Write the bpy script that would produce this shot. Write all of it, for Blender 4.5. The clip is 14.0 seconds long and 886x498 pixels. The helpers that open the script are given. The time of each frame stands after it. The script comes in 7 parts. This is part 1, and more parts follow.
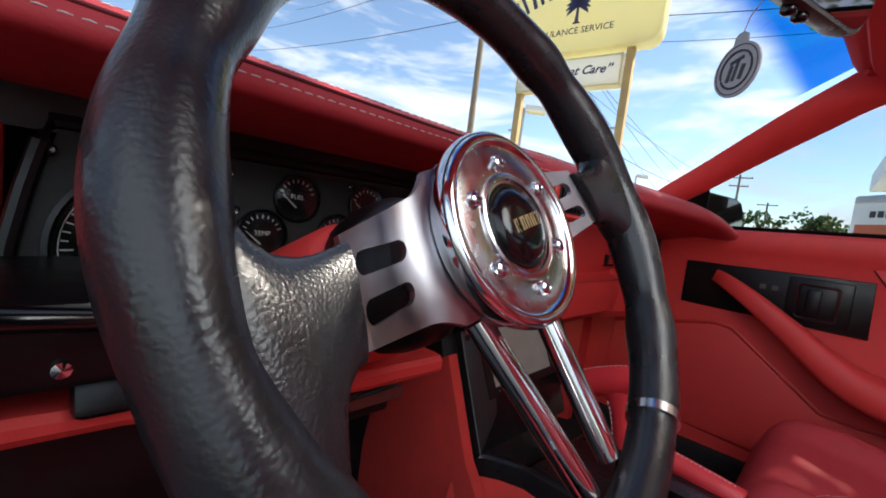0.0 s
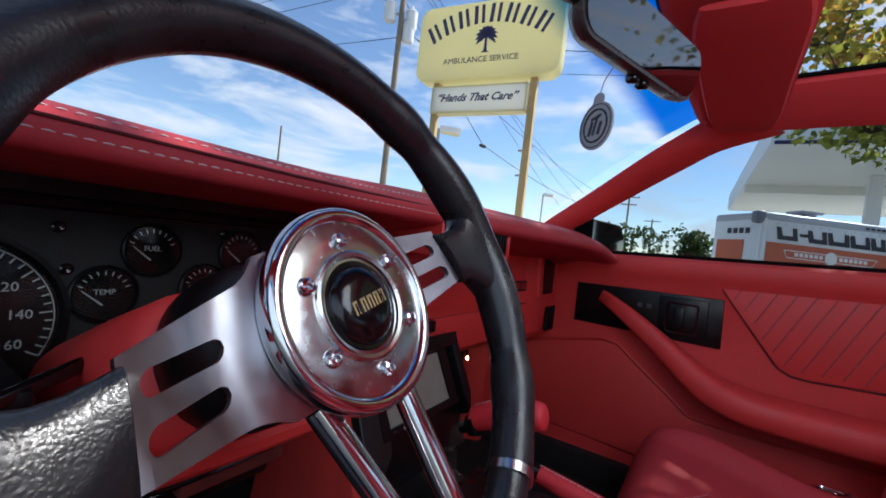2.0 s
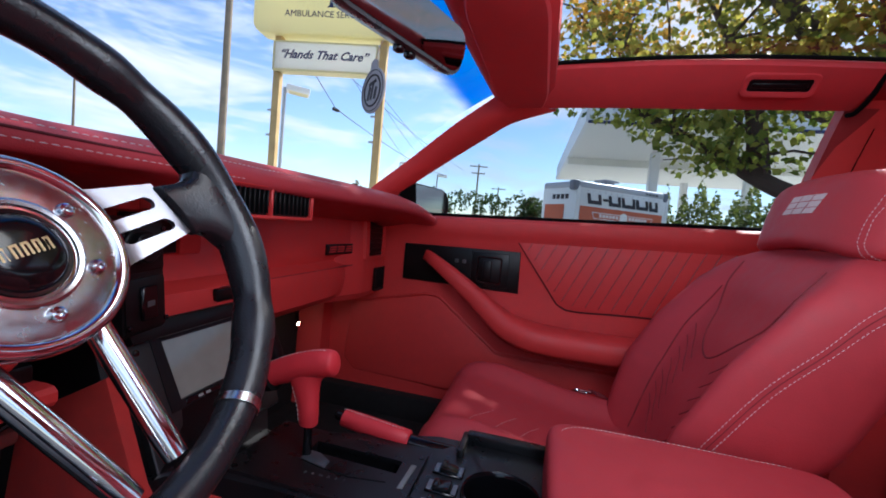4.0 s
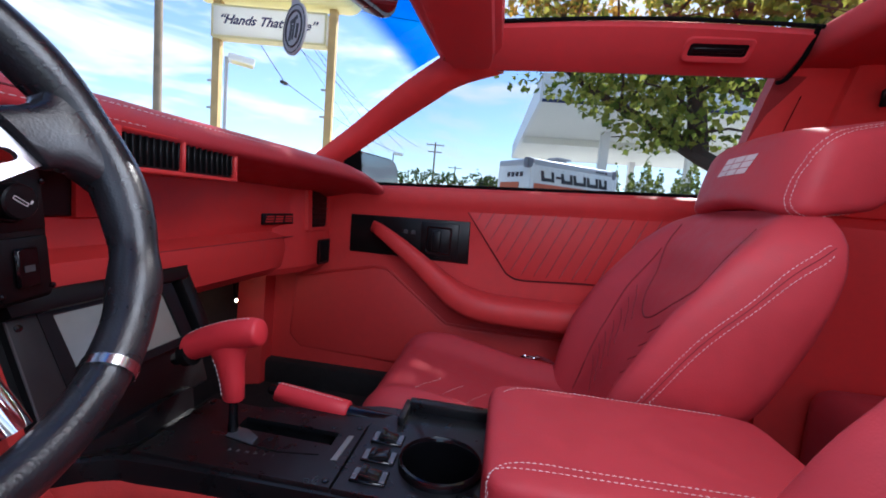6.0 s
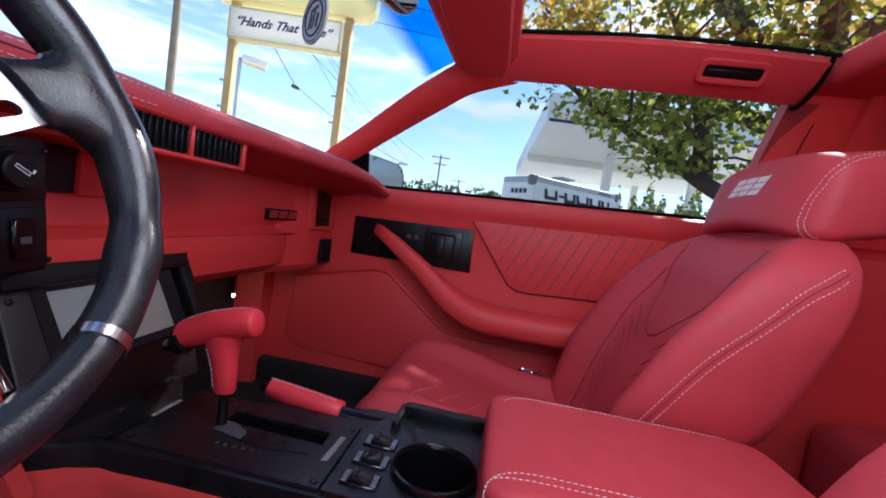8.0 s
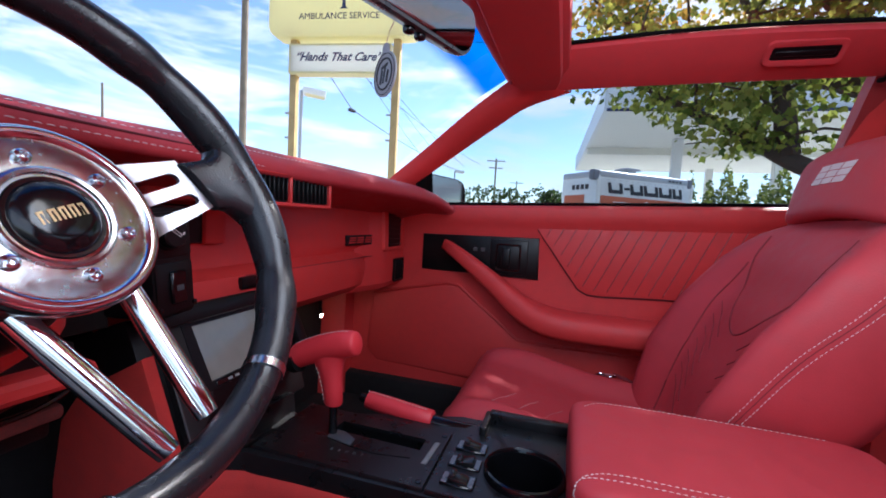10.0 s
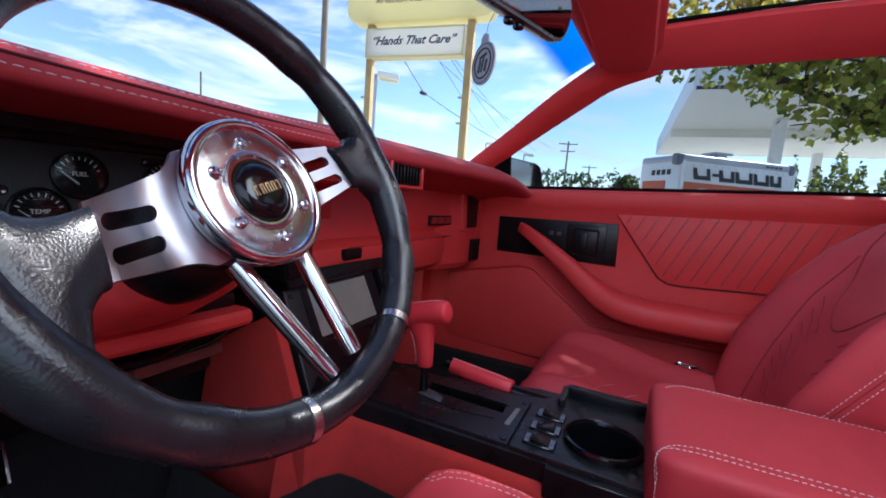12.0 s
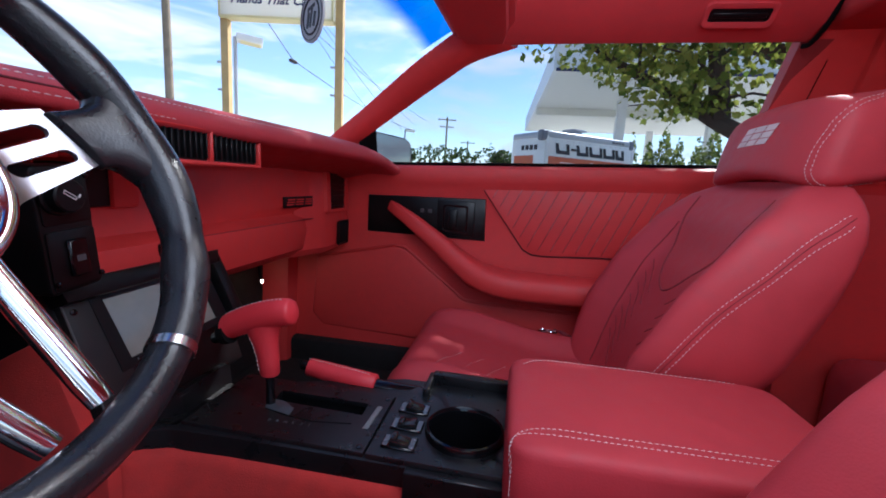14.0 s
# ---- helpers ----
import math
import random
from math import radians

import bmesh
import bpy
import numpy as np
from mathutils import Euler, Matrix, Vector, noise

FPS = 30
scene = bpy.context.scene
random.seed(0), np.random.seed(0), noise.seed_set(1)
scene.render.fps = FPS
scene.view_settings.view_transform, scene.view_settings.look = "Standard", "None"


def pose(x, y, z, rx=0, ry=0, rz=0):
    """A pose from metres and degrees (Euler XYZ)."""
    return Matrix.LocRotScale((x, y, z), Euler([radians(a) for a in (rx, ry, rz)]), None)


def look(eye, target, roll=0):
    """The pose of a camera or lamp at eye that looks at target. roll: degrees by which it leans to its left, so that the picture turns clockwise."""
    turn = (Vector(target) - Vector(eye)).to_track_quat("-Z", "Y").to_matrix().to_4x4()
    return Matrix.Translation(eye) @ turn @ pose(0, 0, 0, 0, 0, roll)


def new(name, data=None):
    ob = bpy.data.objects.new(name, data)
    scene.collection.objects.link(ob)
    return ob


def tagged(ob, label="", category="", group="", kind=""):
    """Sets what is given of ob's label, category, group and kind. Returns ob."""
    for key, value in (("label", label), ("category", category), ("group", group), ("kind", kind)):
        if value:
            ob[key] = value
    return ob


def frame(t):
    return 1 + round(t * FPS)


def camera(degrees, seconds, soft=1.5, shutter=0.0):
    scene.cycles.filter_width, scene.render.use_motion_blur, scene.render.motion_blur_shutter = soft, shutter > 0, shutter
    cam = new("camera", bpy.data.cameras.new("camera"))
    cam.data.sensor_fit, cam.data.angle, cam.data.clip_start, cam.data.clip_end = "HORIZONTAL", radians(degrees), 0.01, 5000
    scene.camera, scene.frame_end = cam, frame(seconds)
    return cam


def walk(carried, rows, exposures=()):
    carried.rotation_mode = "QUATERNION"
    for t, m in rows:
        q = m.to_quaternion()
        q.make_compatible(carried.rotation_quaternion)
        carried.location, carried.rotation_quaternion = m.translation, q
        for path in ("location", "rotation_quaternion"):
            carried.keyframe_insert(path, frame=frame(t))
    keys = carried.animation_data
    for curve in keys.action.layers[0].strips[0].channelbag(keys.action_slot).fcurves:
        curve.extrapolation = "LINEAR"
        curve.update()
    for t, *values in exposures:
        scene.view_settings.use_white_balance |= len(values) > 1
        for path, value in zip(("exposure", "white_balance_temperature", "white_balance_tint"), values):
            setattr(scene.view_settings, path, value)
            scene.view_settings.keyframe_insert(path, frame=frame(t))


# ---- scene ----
cam = camera(93.7, 14.0, soft=1.8)
PATH = [
    (0, (-0.5465, -0.1245, 0.8327), (0.8896, 1.2573, 0.6651), 7.11),
    (0.5, (-0.5146, -0.1403, 0.8499), (1.0949, 1.0371, 0.6975), 6.65),
    (1, (-0.5146, -0.1531, 0.8644), (1.1007, 1.0245, 0.8015), 4.91),
    (1.5, (-0.5252, -0.1481, 0.8586), (1.0637, 1.0651, 0.8002), 6.21),
    (2, (-0.5218, -0.1482, 0.8684), (1.1524, 0.9450, 0.8248), 6.63),
    (2.5, (-0.5430, -0.1563, 0.8707), (1.2035, 0.8165, 0.8124), 4.48),
    (3, (-0.5310, -0.1867, 0.8551), (1.2816, 0.6452, 0.7057), 4.38),
    (3.5, (-0.5213, -0.2283, 0.8653), (1.3842, 0.3696, 0.7568), 5.80),
    (6, (-0.4773, -0.2723, 0.8381), (1.4941, -0.0048, 0.6340), 5.02),
    (6.5, (-0.4705, -0.2695, 0.8244), (1.5014, -0.0190, 0.6030), 7.10),
    (7, (-0.4753, -0.2645, 0.8227), (1.4947, 0.0167, 0.6233), 7.76),
    (7.5, (-0.4774, -0.2637, 0.8215), (1.4921, 0.0398, 0.6515), 8.15),
    (8, (-0.4685, -0.2633, 0.8213), (1.5076, 0.0085, 0.6755), 8.52),
    (8.5, (-0.4600, -0.2674, 0.8220), (1.5110, -0.0029, 0.6097), 6.35),
    (9, (-0.4946, -0.2627, 0.8430), (1.4430, 0.2056, 0.6811), 3.48),
    (11.5, (-0.5414, -0.2469, 0.8397), (1.3337, 0.4248, 0.6591), 4.09),
    (12, (-0.5733, -0.2401, 0.8369), (1.2220, 0.6061, 0.5901), 4.57),
    (12.5, (-0.5756, -0.2458, 0.8477), (1.2000, 0.6405, 0.5990), 2.54),
    (13, (-0.5659, -0.2519, 0.8515), (1.2430, 0.5610, 0.5928), 1.36),
    (13.5, (-0.5302, -0.2588, 0.8502), (1.3654, 0.3269, 0.5978), 1.89),
    (14, (-0.4959, -0.2678, 0.8442), (1.4510, 0.0585, 0.5232), 3.41),
]
EXPOSURES = [(0, 1.02, 6700, 8), (0.5, 0.70, 6150, 9), (1.0, 0.59, 6000, 9), (2.5, 0.57, 5950, 9), (3.5, 0.75, 5900, 11), (6.0, 1.18, 5850, 14), (9.2, 1.27, 5850, 14), (11.4, 0.94, 5700, 11), (12.5, 1.06, 5750, 12), (13.3, 1.0, 5700, 12), (14, 1.02, 5750, 14)]
walk(cam, [(t, look(eye, target, roll)) for t, eye, target, roll in PATH], EXPOSURES)

from mathutils.bvhtree import BVHTree

# ---- light ----
world = bpy.data.worlds.new("sky")
scene.world = world
world.use_nodes = True
LIGHT_ROOF, LIGHT_DOOR = 1.75, 0.42  # watts
SUN_AZ, SUN_EL = 122.0, 44.0  # degrees clockwise from ahead, and above the horizon


def build_sky():
    nt = world.node_tree
    nt.nodes.clear()
    N, Lk = nt.nodes.new, nt.links.new
    out, bg = N("ShaderNodeOutputWorld"), N("ShaderNodeBackground")
    sky = N("ShaderNodeTexSky")
    sky.sky_type, sky.sun_disc = "NISHITA", False
    sky.sun_elevation, sky.sun_rotation = radians(SUN_EL), radians(SUN_AZ)
    sky.air_density, sky.dust_density, sky.ozone_density = 1.0, 0.2, 2.5
    tc, mp = N("ShaderNodeTexCoord"), N("ShaderNodeMapping")
    mp.inputs["Scale"].default_value = (1.5, 1.5, 6.5)
    mp.inputs["Location"].default_value = (3.1, 1.7, 0.4)
    no = N("ShaderNodeTexNoise")
    no.inputs["Scale"].default_value, no.inputs["Detail"].default_value = 2.6, 9.0
    no.inputs["Roughness"].default_value, no.inputs["Distortion"].default_value = 0.62, 0.4
    ramp = N("ShaderNodeValToRGB")
    ramp.color_ramp.elements[0].position, ramp.color_ramp.elements[1].position = 0.46, 0.67
    mix = N("ShaderNodeMix")
    mix.data_type = "RGBA"
    mix.inputs["B"].default_value = (5.2, 5.4, 5.8, 1)
    Lk(tc.outputs["Generated"], mp.inputs["Vector"])
    Lk(mp.outputs["Vector"], no.inputs["Vector"])
    Lk(no.outputs["Fac"], ramp.inputs["Fac"])
    Lk(ramp.outputs["Color"], mix.inputs["Factor"])
    Lk(sky.outputs["Color"], mix.inputs["A"])
    Lk(mix.outputs["Result"], bg.inputs["Color"])
    bg.inputs["Strength"].default_value = 0.115
    Lk(bg.outputs["Background"], out.inputs["Surface"])


build_sky()
sun = new("sun", bpy.data.lights.new("sun", "SUN"))
sun.data.energy, sun.data.angle, sun.data.color = 4.5, radians(0.5), (1.0, 0.95, 0.87)
# sky light through the driver's roof opening and the open driver's door
for name_, eye_, target_, sx, sy, watts in (("roof_opening_light", (-0.28, -0.45, 1.245), (0.35, 0.02, 0.64), 0.36, 0.42, LIGHT_ROOF), ("door_opening_light", (-0.80, -0.36, 1.06), (-0.05, 0.0, 0.68), 0.75, 0.34, LIGHT_DOOR)):
    lamp = new(name_, bpy.data.lights.new(name_, "AREA"))
    lamp.data.shape, lamp.data.size, lamp.data.size_y, lamp.data.energy, lamp.data.color = "RECTANGLE", sx, sy, watts, (0.90, 0.95, 1.0)
    lamp.matrix_world = look(eye_, target_)
sa, se = radians(SUN_AZ), radians(SUN_EL)
sun.matrix_world = look((math.sin(sa) * math.cos(se) * 50, math.cos(sa) * math.cos(se) * 50, math.sin(se) * 50), (0, 0, 0))


# ---- materials ----
def mat(name, col, rough=0.5, metal=0.0, grain=0.0, grain_scale=300.0, cells=False, var=0.12, var_scale=3.0, coat=0.0, rough_var=0.08, spec=0.5):
    m = bpy.data.materials.new(name)
    m.use_nodes = True
    nt = m.node_tree
    p = nt.nodes["Principled BSDF"]
    N, Lk = nt.nodes.new, nt.links.new
    p.inputs["Roughness"].default_value, p.inputs["Metallic"].default_value = rough, metal
    p.inputs["Coat Weight"].default_value = coat
    p.inputs["Specular IOR Level"].default_value = spec
    tc = N("ShaderNodeTexCoord")
    n1, n2 = N("ShaderNodeTexNoise"), N("ShaderNodeTexNoise")
    n1.inputs["Scale"].default_value, n1.inputs["Detail"].default_value = var_scale, 4
    n2.inputs["Scale"].default_value, n2.inputs["Detail"].default_value = var_scale * 14, 3
    add = N("ShaderNodeMath")
    add.operation = "ADD"
    Lk(tc.outputs["Object"], n1.inputs["Vector"])
    Lk(tc.outputs["Object"], n2.inputs["Vector"])
    Lk(n1.outputs["Fac"], add.inputs[0])
    Lk(n2.outputs["Fac"], add.inputs[1])
    mr = N("ShaderNodeMapRange")
    mr.inputs["From Min"].default_value, mr.inputs["From Max"].default_value = 0.6, 1.4
    mr.inputs["To Min"].default_value, mr.inputs["To Max"].default_value = 1 - var, 1 + var
    Lk(add.outputs[0], mr.inputs["Value"])
    mul = N("ShaderNodeVectorMath")
    mul.operation = "SCALE"
    mul.inputs[0].default_value = col
    Lk(mr.outputs["Result"], mul.inputs["Scale"])
    Lk(mul.outputs["Vector"], p.inputs["Base Color"])
    rr = N("ShaderNodeMapRange")
    rr.inputs["From Min"].default_value, rr.inputs["From Max"].default_value = 0.3, 0.7
    rr.inputs["To Min"].default_value, rr.inputs["To Max"].default_value = max(0.02, rough - rough_var), min(1, rough + rough_var)
    Lk(n2.outputs["Fac"], rr.inputs["Value"])
    Lk(rr.outputs["Result"], p.inputs["Roughness"])
    if grain:
        b = N("ShaderNodeBump")
        b.inputs["Strength"].default_value, b.inputs["Distance"].default_value = grain, 0.0006
        if cells:
            v = N("ShaderNodeTexVoronoi")
            v.feature, v.distance = "SMOOTH_F1", "EUCLIDEAN"
            v.inputs["Scale"].default_value, v.inputs["Smoothness"].default_value = grain_scale, 0.6
            wn = N("ShaderNodeTexNoise")
            wn.inputs["Scale"].default_value = grain_scale * 0.35
            mx = N("ShaderNodeMix")
            mx.data_type = "VECTOR"
            mx.inputs["Factor"].default_value = 0.002
            Lk(tc.outputs["Object"], wn.inputs["Vector"])
            Lk(tc.outputs["Object"], mx.inputs["A"])
            Lk(wn.outputs["Color"], mx.inputs["B"])
            Lk(mx.outputs["Result"], v.inputs["Vector"])
            iv = N("ShaderNodeMath")
            iv.operation = "SUBTRACT"
            iv.inputs[0].default_value = 1.0
            Lk(v.outputs["Distance"], iv.inputs[1])
            Lk(iv.outputs[0], b.inputs["Height"])
        else:
            n3 = N("ShaderNodeTexNoise")
            n3.inputs["Scale"].default_value, n3.inputs["Detail"].default_value = grain_scale, 4
            Lk(tc.outputs["Object"], n3.inputs["Vector"])
            Lk(n3.outputs["Fac"], b.inputs["Height"])
        Lk(b.outputs["Normal"], p.inputs["Normal"])
    return m


def glow_free_glass(name, tint, gloss=0.06, band=None):
    """Thin window glass: clear with a weak sharp reflection; band = (z_low, z_high, colour) tints its upper part."""
    m = bpy.data.materials.new(name)
    m.use_nodes = True
    nt = m.node_tree
    nt.nodes.clear()
    N, Lk = nt.nodes.new, nt.links.new
    out, mx, tr, gl = N("ShaderNodeOutputMaterial"), N("ShaderNodeMixShader"), N("ShaderNodeBsdfTransparent"), N("ShaderNodeBsdfGlossy")
    tr.inputs["Color"].default_value = (*tint, 1)
    gl.inputs["Roughness"].default_value = 0.02
    lw = N("ShaderNodeLayerWeight")
    lw.inputs["Blend"].default_value = 0.5
    pw, sc, ad = N("ShaderNodeMath"), N("ShaderNodeMath"), N("ShaderNodeMath")
    pw.operation, sc.operation, ad.operation = "POWER", "MULTIPLY", "ADD"
    pw.inputs[1].default_value, sc.inputs[1].default_value, ad.inputs[1].default_value = 4.0, gloss * 8, gloss * 0.5
    Lk(lw.outputs["Facing"], pw.inputs[0])
    Lk(pw.outputs[0], sc.inputs[0])
    Lk(sc.outputs[0], ad.inputs[0])
    Lk(ad.outputs[0], mx.inputs[0])
    if band:
        tc, sp, mr = N("ShaderNodeTexCoord"), N("ShaderNodeSeparateXYZ"), N("ShaderNodeMapRange")
        mr.interpolation_type = "SMOOTHSTEP"
        mr.inputs["From Min"].default_value, mr.inputs["From Max"].default_value = band[0], band[1]
        cm = N("ShaderNodeMix")
        cm.data_type = "RGBA"
        cm.inputs["A"].default_value, cm.inputs["B"].default_value = (*tint, 1), (*band[2], 1)
        Lk(tc.outputs["Object"], sp.inputs[0])
        sq, ma = N("ShaderNodeMath"), N("ShaderNodeMath")
        sq.operation, ma.operation = "MULTIPLY", "MULTIPLY_ADD"
        ma.inputs[1].default_value = 0.030  # the band follows the arch of the header
        Lk(sp.outputs["X"], sq.inputs[0])
        Lk(sp.outputs["X"], sq.inputs[1])
        Lk(sq.outputs[0], ma.inputs[0])
        Lk(sp.outputs["Z"], ma.inputs[2])
        Lk(ma.outputs[0], mr.inputs["Value"])
        Lk(mr.outputs["Result"], cm.inputs["Factor"])
        Lk(cm.outputs["Result"], tr.inputs["Color"])
    Lk(tr.outputs[0], mx.inputs[1])
    Lk(gl.outputs[0], mx.inputs[2])
    Lk(mx.outputs[0], out.inputs["Surface"])
    return m


RED_LEATHER = mat("red_leather", (0.47, 0.040, 0.050), 0.58, grain=0.25, grain_scale=520, cells=True, var=0.10, spec=0.36)
RED_VINYL = mat("red_vinyl", (0.68, 0.046, 0.043), 0.55, grain=0.25, grain_scale=600, cells=True, var=0.08)
RED_PLASTIC = mat("red_plastic", (0.64, 0.040, 0.036), 0.52, grain=0.2, grain_scale=700, var=0.1)
RED_HEADLINER = mat("red_headliner", (0.62, 0.048, 0.053), 0.85, grain=0.4, grain_scale=900, var=0.1)
RED_CARPET = mat("red_carpet", (0.52, 0.034, 0.027), 0.95, grain=0.8, grain_scale=500, var=0.2)
BLACK_LEATHER = mat("black_leather", (0.0125, 0.013, 0.0155), 0.30, grain=0.19, grain_scale=600, cells=True, var=0.25, rough_var=0.08, spec=0.55)
PEBBLED_LEATHER = mat("pebbled_black_leather", (0.0125, 0.013, 0.0155), 0.31, grain=0.24, grain_scale=760, cells=True, var=0.25, rough_var=0.08, spec=0.6)
BLACK_PLASTIC = mat("black_plastic", (0.0042, 0.0042, 0.0048), 0.36, grain=0.15, grain_scale=900, var=0.3, spec=0.30)
CONSOLE_BLACK = mat("console_plastic", (0.0070, 0.0073, 0.0085), 0.32, grain=0.15, grain_scale=900, var=0.3, spec=0.46)
BLACK_GLOSS = mat("black_gloss", (0.004, 0.004, 0.005), 0.14, var=0.1, rough_var=0.04)
BLACK_RUBBER = mat("black_rubber", (0.004, 0.004, 0.004), 0.85, var=0.2, spec=0.1)
BLACK_CARPET = mat("black_carpet", (0.010, 0.009, 0.010), 0.95, grain=0.9, grain_scale=500, var=0.3)
CHROME = mat("chrome", (0.66, 0.66, 0.69), 0.10, 1.0, var=0.05, rough_var=0.05)
POLISHED = mat("polished_aluminium", (0.56, 0.55, 0.55), 0.23, 1.0, grain=0.012, grain_scale=300, var=0.06, var_scale=12, rough_var=0.06)
DIM_MIRROR = mat("dim_mirror", (0.22, 0.21, 0.21), 0.03, 1.0, var=0.03, rough_var=0.02)
SIDE_MIRROR = mat("side_mirror", (0.20, 0.21, 0.22), 0.03, 1.0, var=0.03, rough_var=0.02)
RED_GRIP = mat("red_grip_leather", (0.62, 0.032, 0.042), 0.50, grain=0.25, grain_scale=560, cells=True, var=0.08)
BRUSHED = mat("brushed_aluminium", (0.34, 0.33, 0.35), 0.33, 1.0, grain=0.05, grain_scale=160, var=0.06, var_scale=9, rough_var=0.05)
THREAD = mat("white_thread", (0.70, 0.58, 0.56), 0.8, var=0.1)
GREY_TRIM = mat("grey_trim", (0.07, 0.07, 0.073), 0.5, var=0.1)
WHITE_PRINT = mat("white_print", (0.78, 0.78, 0.76), 0.6, var=0.05)
GAUGE_PRINT = mat("gauge_print", (0.42, 0.42, 0.40), 0.6, var=0.1)
SCREEN = mat("screen_glass", (0.25, 0.25, 0.215), 0.12, var=0.1, rough_var=0.05)
CLEAR_GLASS = glow_free_glass("window_glass", (0.95, 0.97, 0.96), 0.05)
DOOR_GLASS = glow_free_glass("tinted_door_glass", (0.57, 0.63, 0.67), 0.05)
TTOP_GLASS = glow_free_glass("roof_panel_glass", (0.99, 0.91, 0.80), 0.11)
SHADE_GLASS = glow_free_glass("windshield_glass", (0.95, 0.97, 0.97), 0.035, (1.183, 1.201, (0.01, 0.23, 0.66)))


# ---- mesh helpers ----
def V3(p):
    return Vector(p)


def finish(bm, angle=38):
    bmesh.ops.recalc_face_normals(bm, faces=bm.faces)
    me = bpy.data.meshes.new("mesh")
    bm.to_mesh(me)
    bm.free()
    for poly in me.polygons:
        poly.use_smooth = True
    me.set_sharp_from_angle(angle=radians(angle))
    return me


def thing(name, base, label, category, group="", kind=""):
    ob = new(name)
    ob.empty_display_size = 0.05
    ob.location = base
    return tagged(ob, label, category, group, kind)


def part(name, bm, material, parent=None, label="", angle=38):
    me = finish(bm, angle)
    me.name = name
    me.materials.append(material)
    ob = new(name, me)
    if parent is not None:
        ob.parent = parent
        at, up = Matrix.Identity(4), parent
        while up is not None:
            at = up.matrix_basis @ at if up.parent is None else at
            up = up.parent
        ob.matrix_parent_inverse = at.inverted() if parent.parent is None else Matrix.Identity(4)
    return tagged(ob, label)


def box(bm, lo, hi, bevel=0.0, seg=2, m=None):
    r = bmesh.ops.create_cube(bm, size=1)
    vs = r["verts"]
    c = [(a + b) / 2 for a, b in zip(lo, hi)]
    d = [b - a for a, b in zip(lo, hi)]
    for v in vs:
        v.co = Vector([c[i] + v.co[i] * d[i] for i in range(3)])
    if bevel:
        es = list({e for v in vs for e in v.link_edges})
        out = bmesh.ops.bevel(bm, geom=es, offset=bevel, segments=seg, affect="EDGES", profile=0.5)
        vs = list({v for f in out["faces"] for v in f.verts} | {v for v in vs if v.is_valid})
    if m is not None:
        for v in vs:
            v.co = m @ v.co
    return vs


def slab(bm, outline, thick, m=None, bevel=0.0, seg=2):
    """A plate: an outline of (a, b) in the plane, thick along the third axis (from 0 down to -thick), placed by m."""
    top = [bm.verts.new((a, b, 0)) for a, b in outline]
    f = bm.faces.new(top)
    r = bmesh.ops.extrude_face_region(bm, geom=[f])
    low = [g for g in r["geom"] if isinstance(g, bmesh.types.BMVert)]
    for v in low:
        v.co.z -= thick
    vs = top + low
    if bevel:
        lf = [e for e in f.edges]
        out = bmesh.ops.bevel(bm, geom=lf, offset=bevel, segments=seg, affect="EDGES", profile=0.5)
        vs = list({v for g in out["faces"] for v in g.verts} | {v for v in vs if v.is_valid})
    if m is not None:
        for v in vs:
            v.co = m @ v.co
    return vs


def loft(bm, rings, close_ring=True, close_path=False, caps=True):
    vr = [[bm.verts.new(p) for p in ring] for ring in rings]
    n, k = len(vr[0]), len(vr)
    for i in range(k if close_path else k - 1):
        a, b = vr[i], vr[(i + 1) % k]
        for j in range(n if close_ring else n - 1):
            bm.faces.new((a[j], a[(j + 1) % n], b[(j + 1) % n], b[j]))
    if caps and close_ring and not close_path:
        bm.faces.new(list(reversed(vr[0])))
        bm.faces.new(vr[-1])
    return vr


def sheet(bm, rows, thick=0.0):
    """A surface from rows of points, thickened along its normals."""
    vr = loft(bm, rows, close_ring=False, caps=False)
    if thick:
        fs = list(bm.faces)
        bmesh.ops.recalc_face_normals(bm, faces=fs)
        bmesh.ops.solidify(bm, geom=fs, thickness=thick)
    return vr


def smooth_path(pts, n=8, closed=False):
    """A Catmull-Rom curve through the points."""
    P = [Vector(p) for p in pts]
    out, k = [], len(P)
    for i in range(k if closed else k - 1):
        p0 = P[(i - 1) % k] if closed or i > 0 else P[0] * 2 - P[1]
        p1, p2 = P[i], P[(i + 1) % k]
        p3 = P[(i + 2) % k] if closed or i + 2 < k else P[-1] * 2 - P[-2]
        for j in range(n):
            t = j / n
            out.append(0.5 * ((2 * p1) + (p2 - p0) * t + (2 * p0 - 5 * p1 + 4 * p2 - p3) * t * t + (3 * p1 - p0 - 3 * p2 + p3) * t ** 3))
    if not closed:
        out.append(P[-1])
    return out


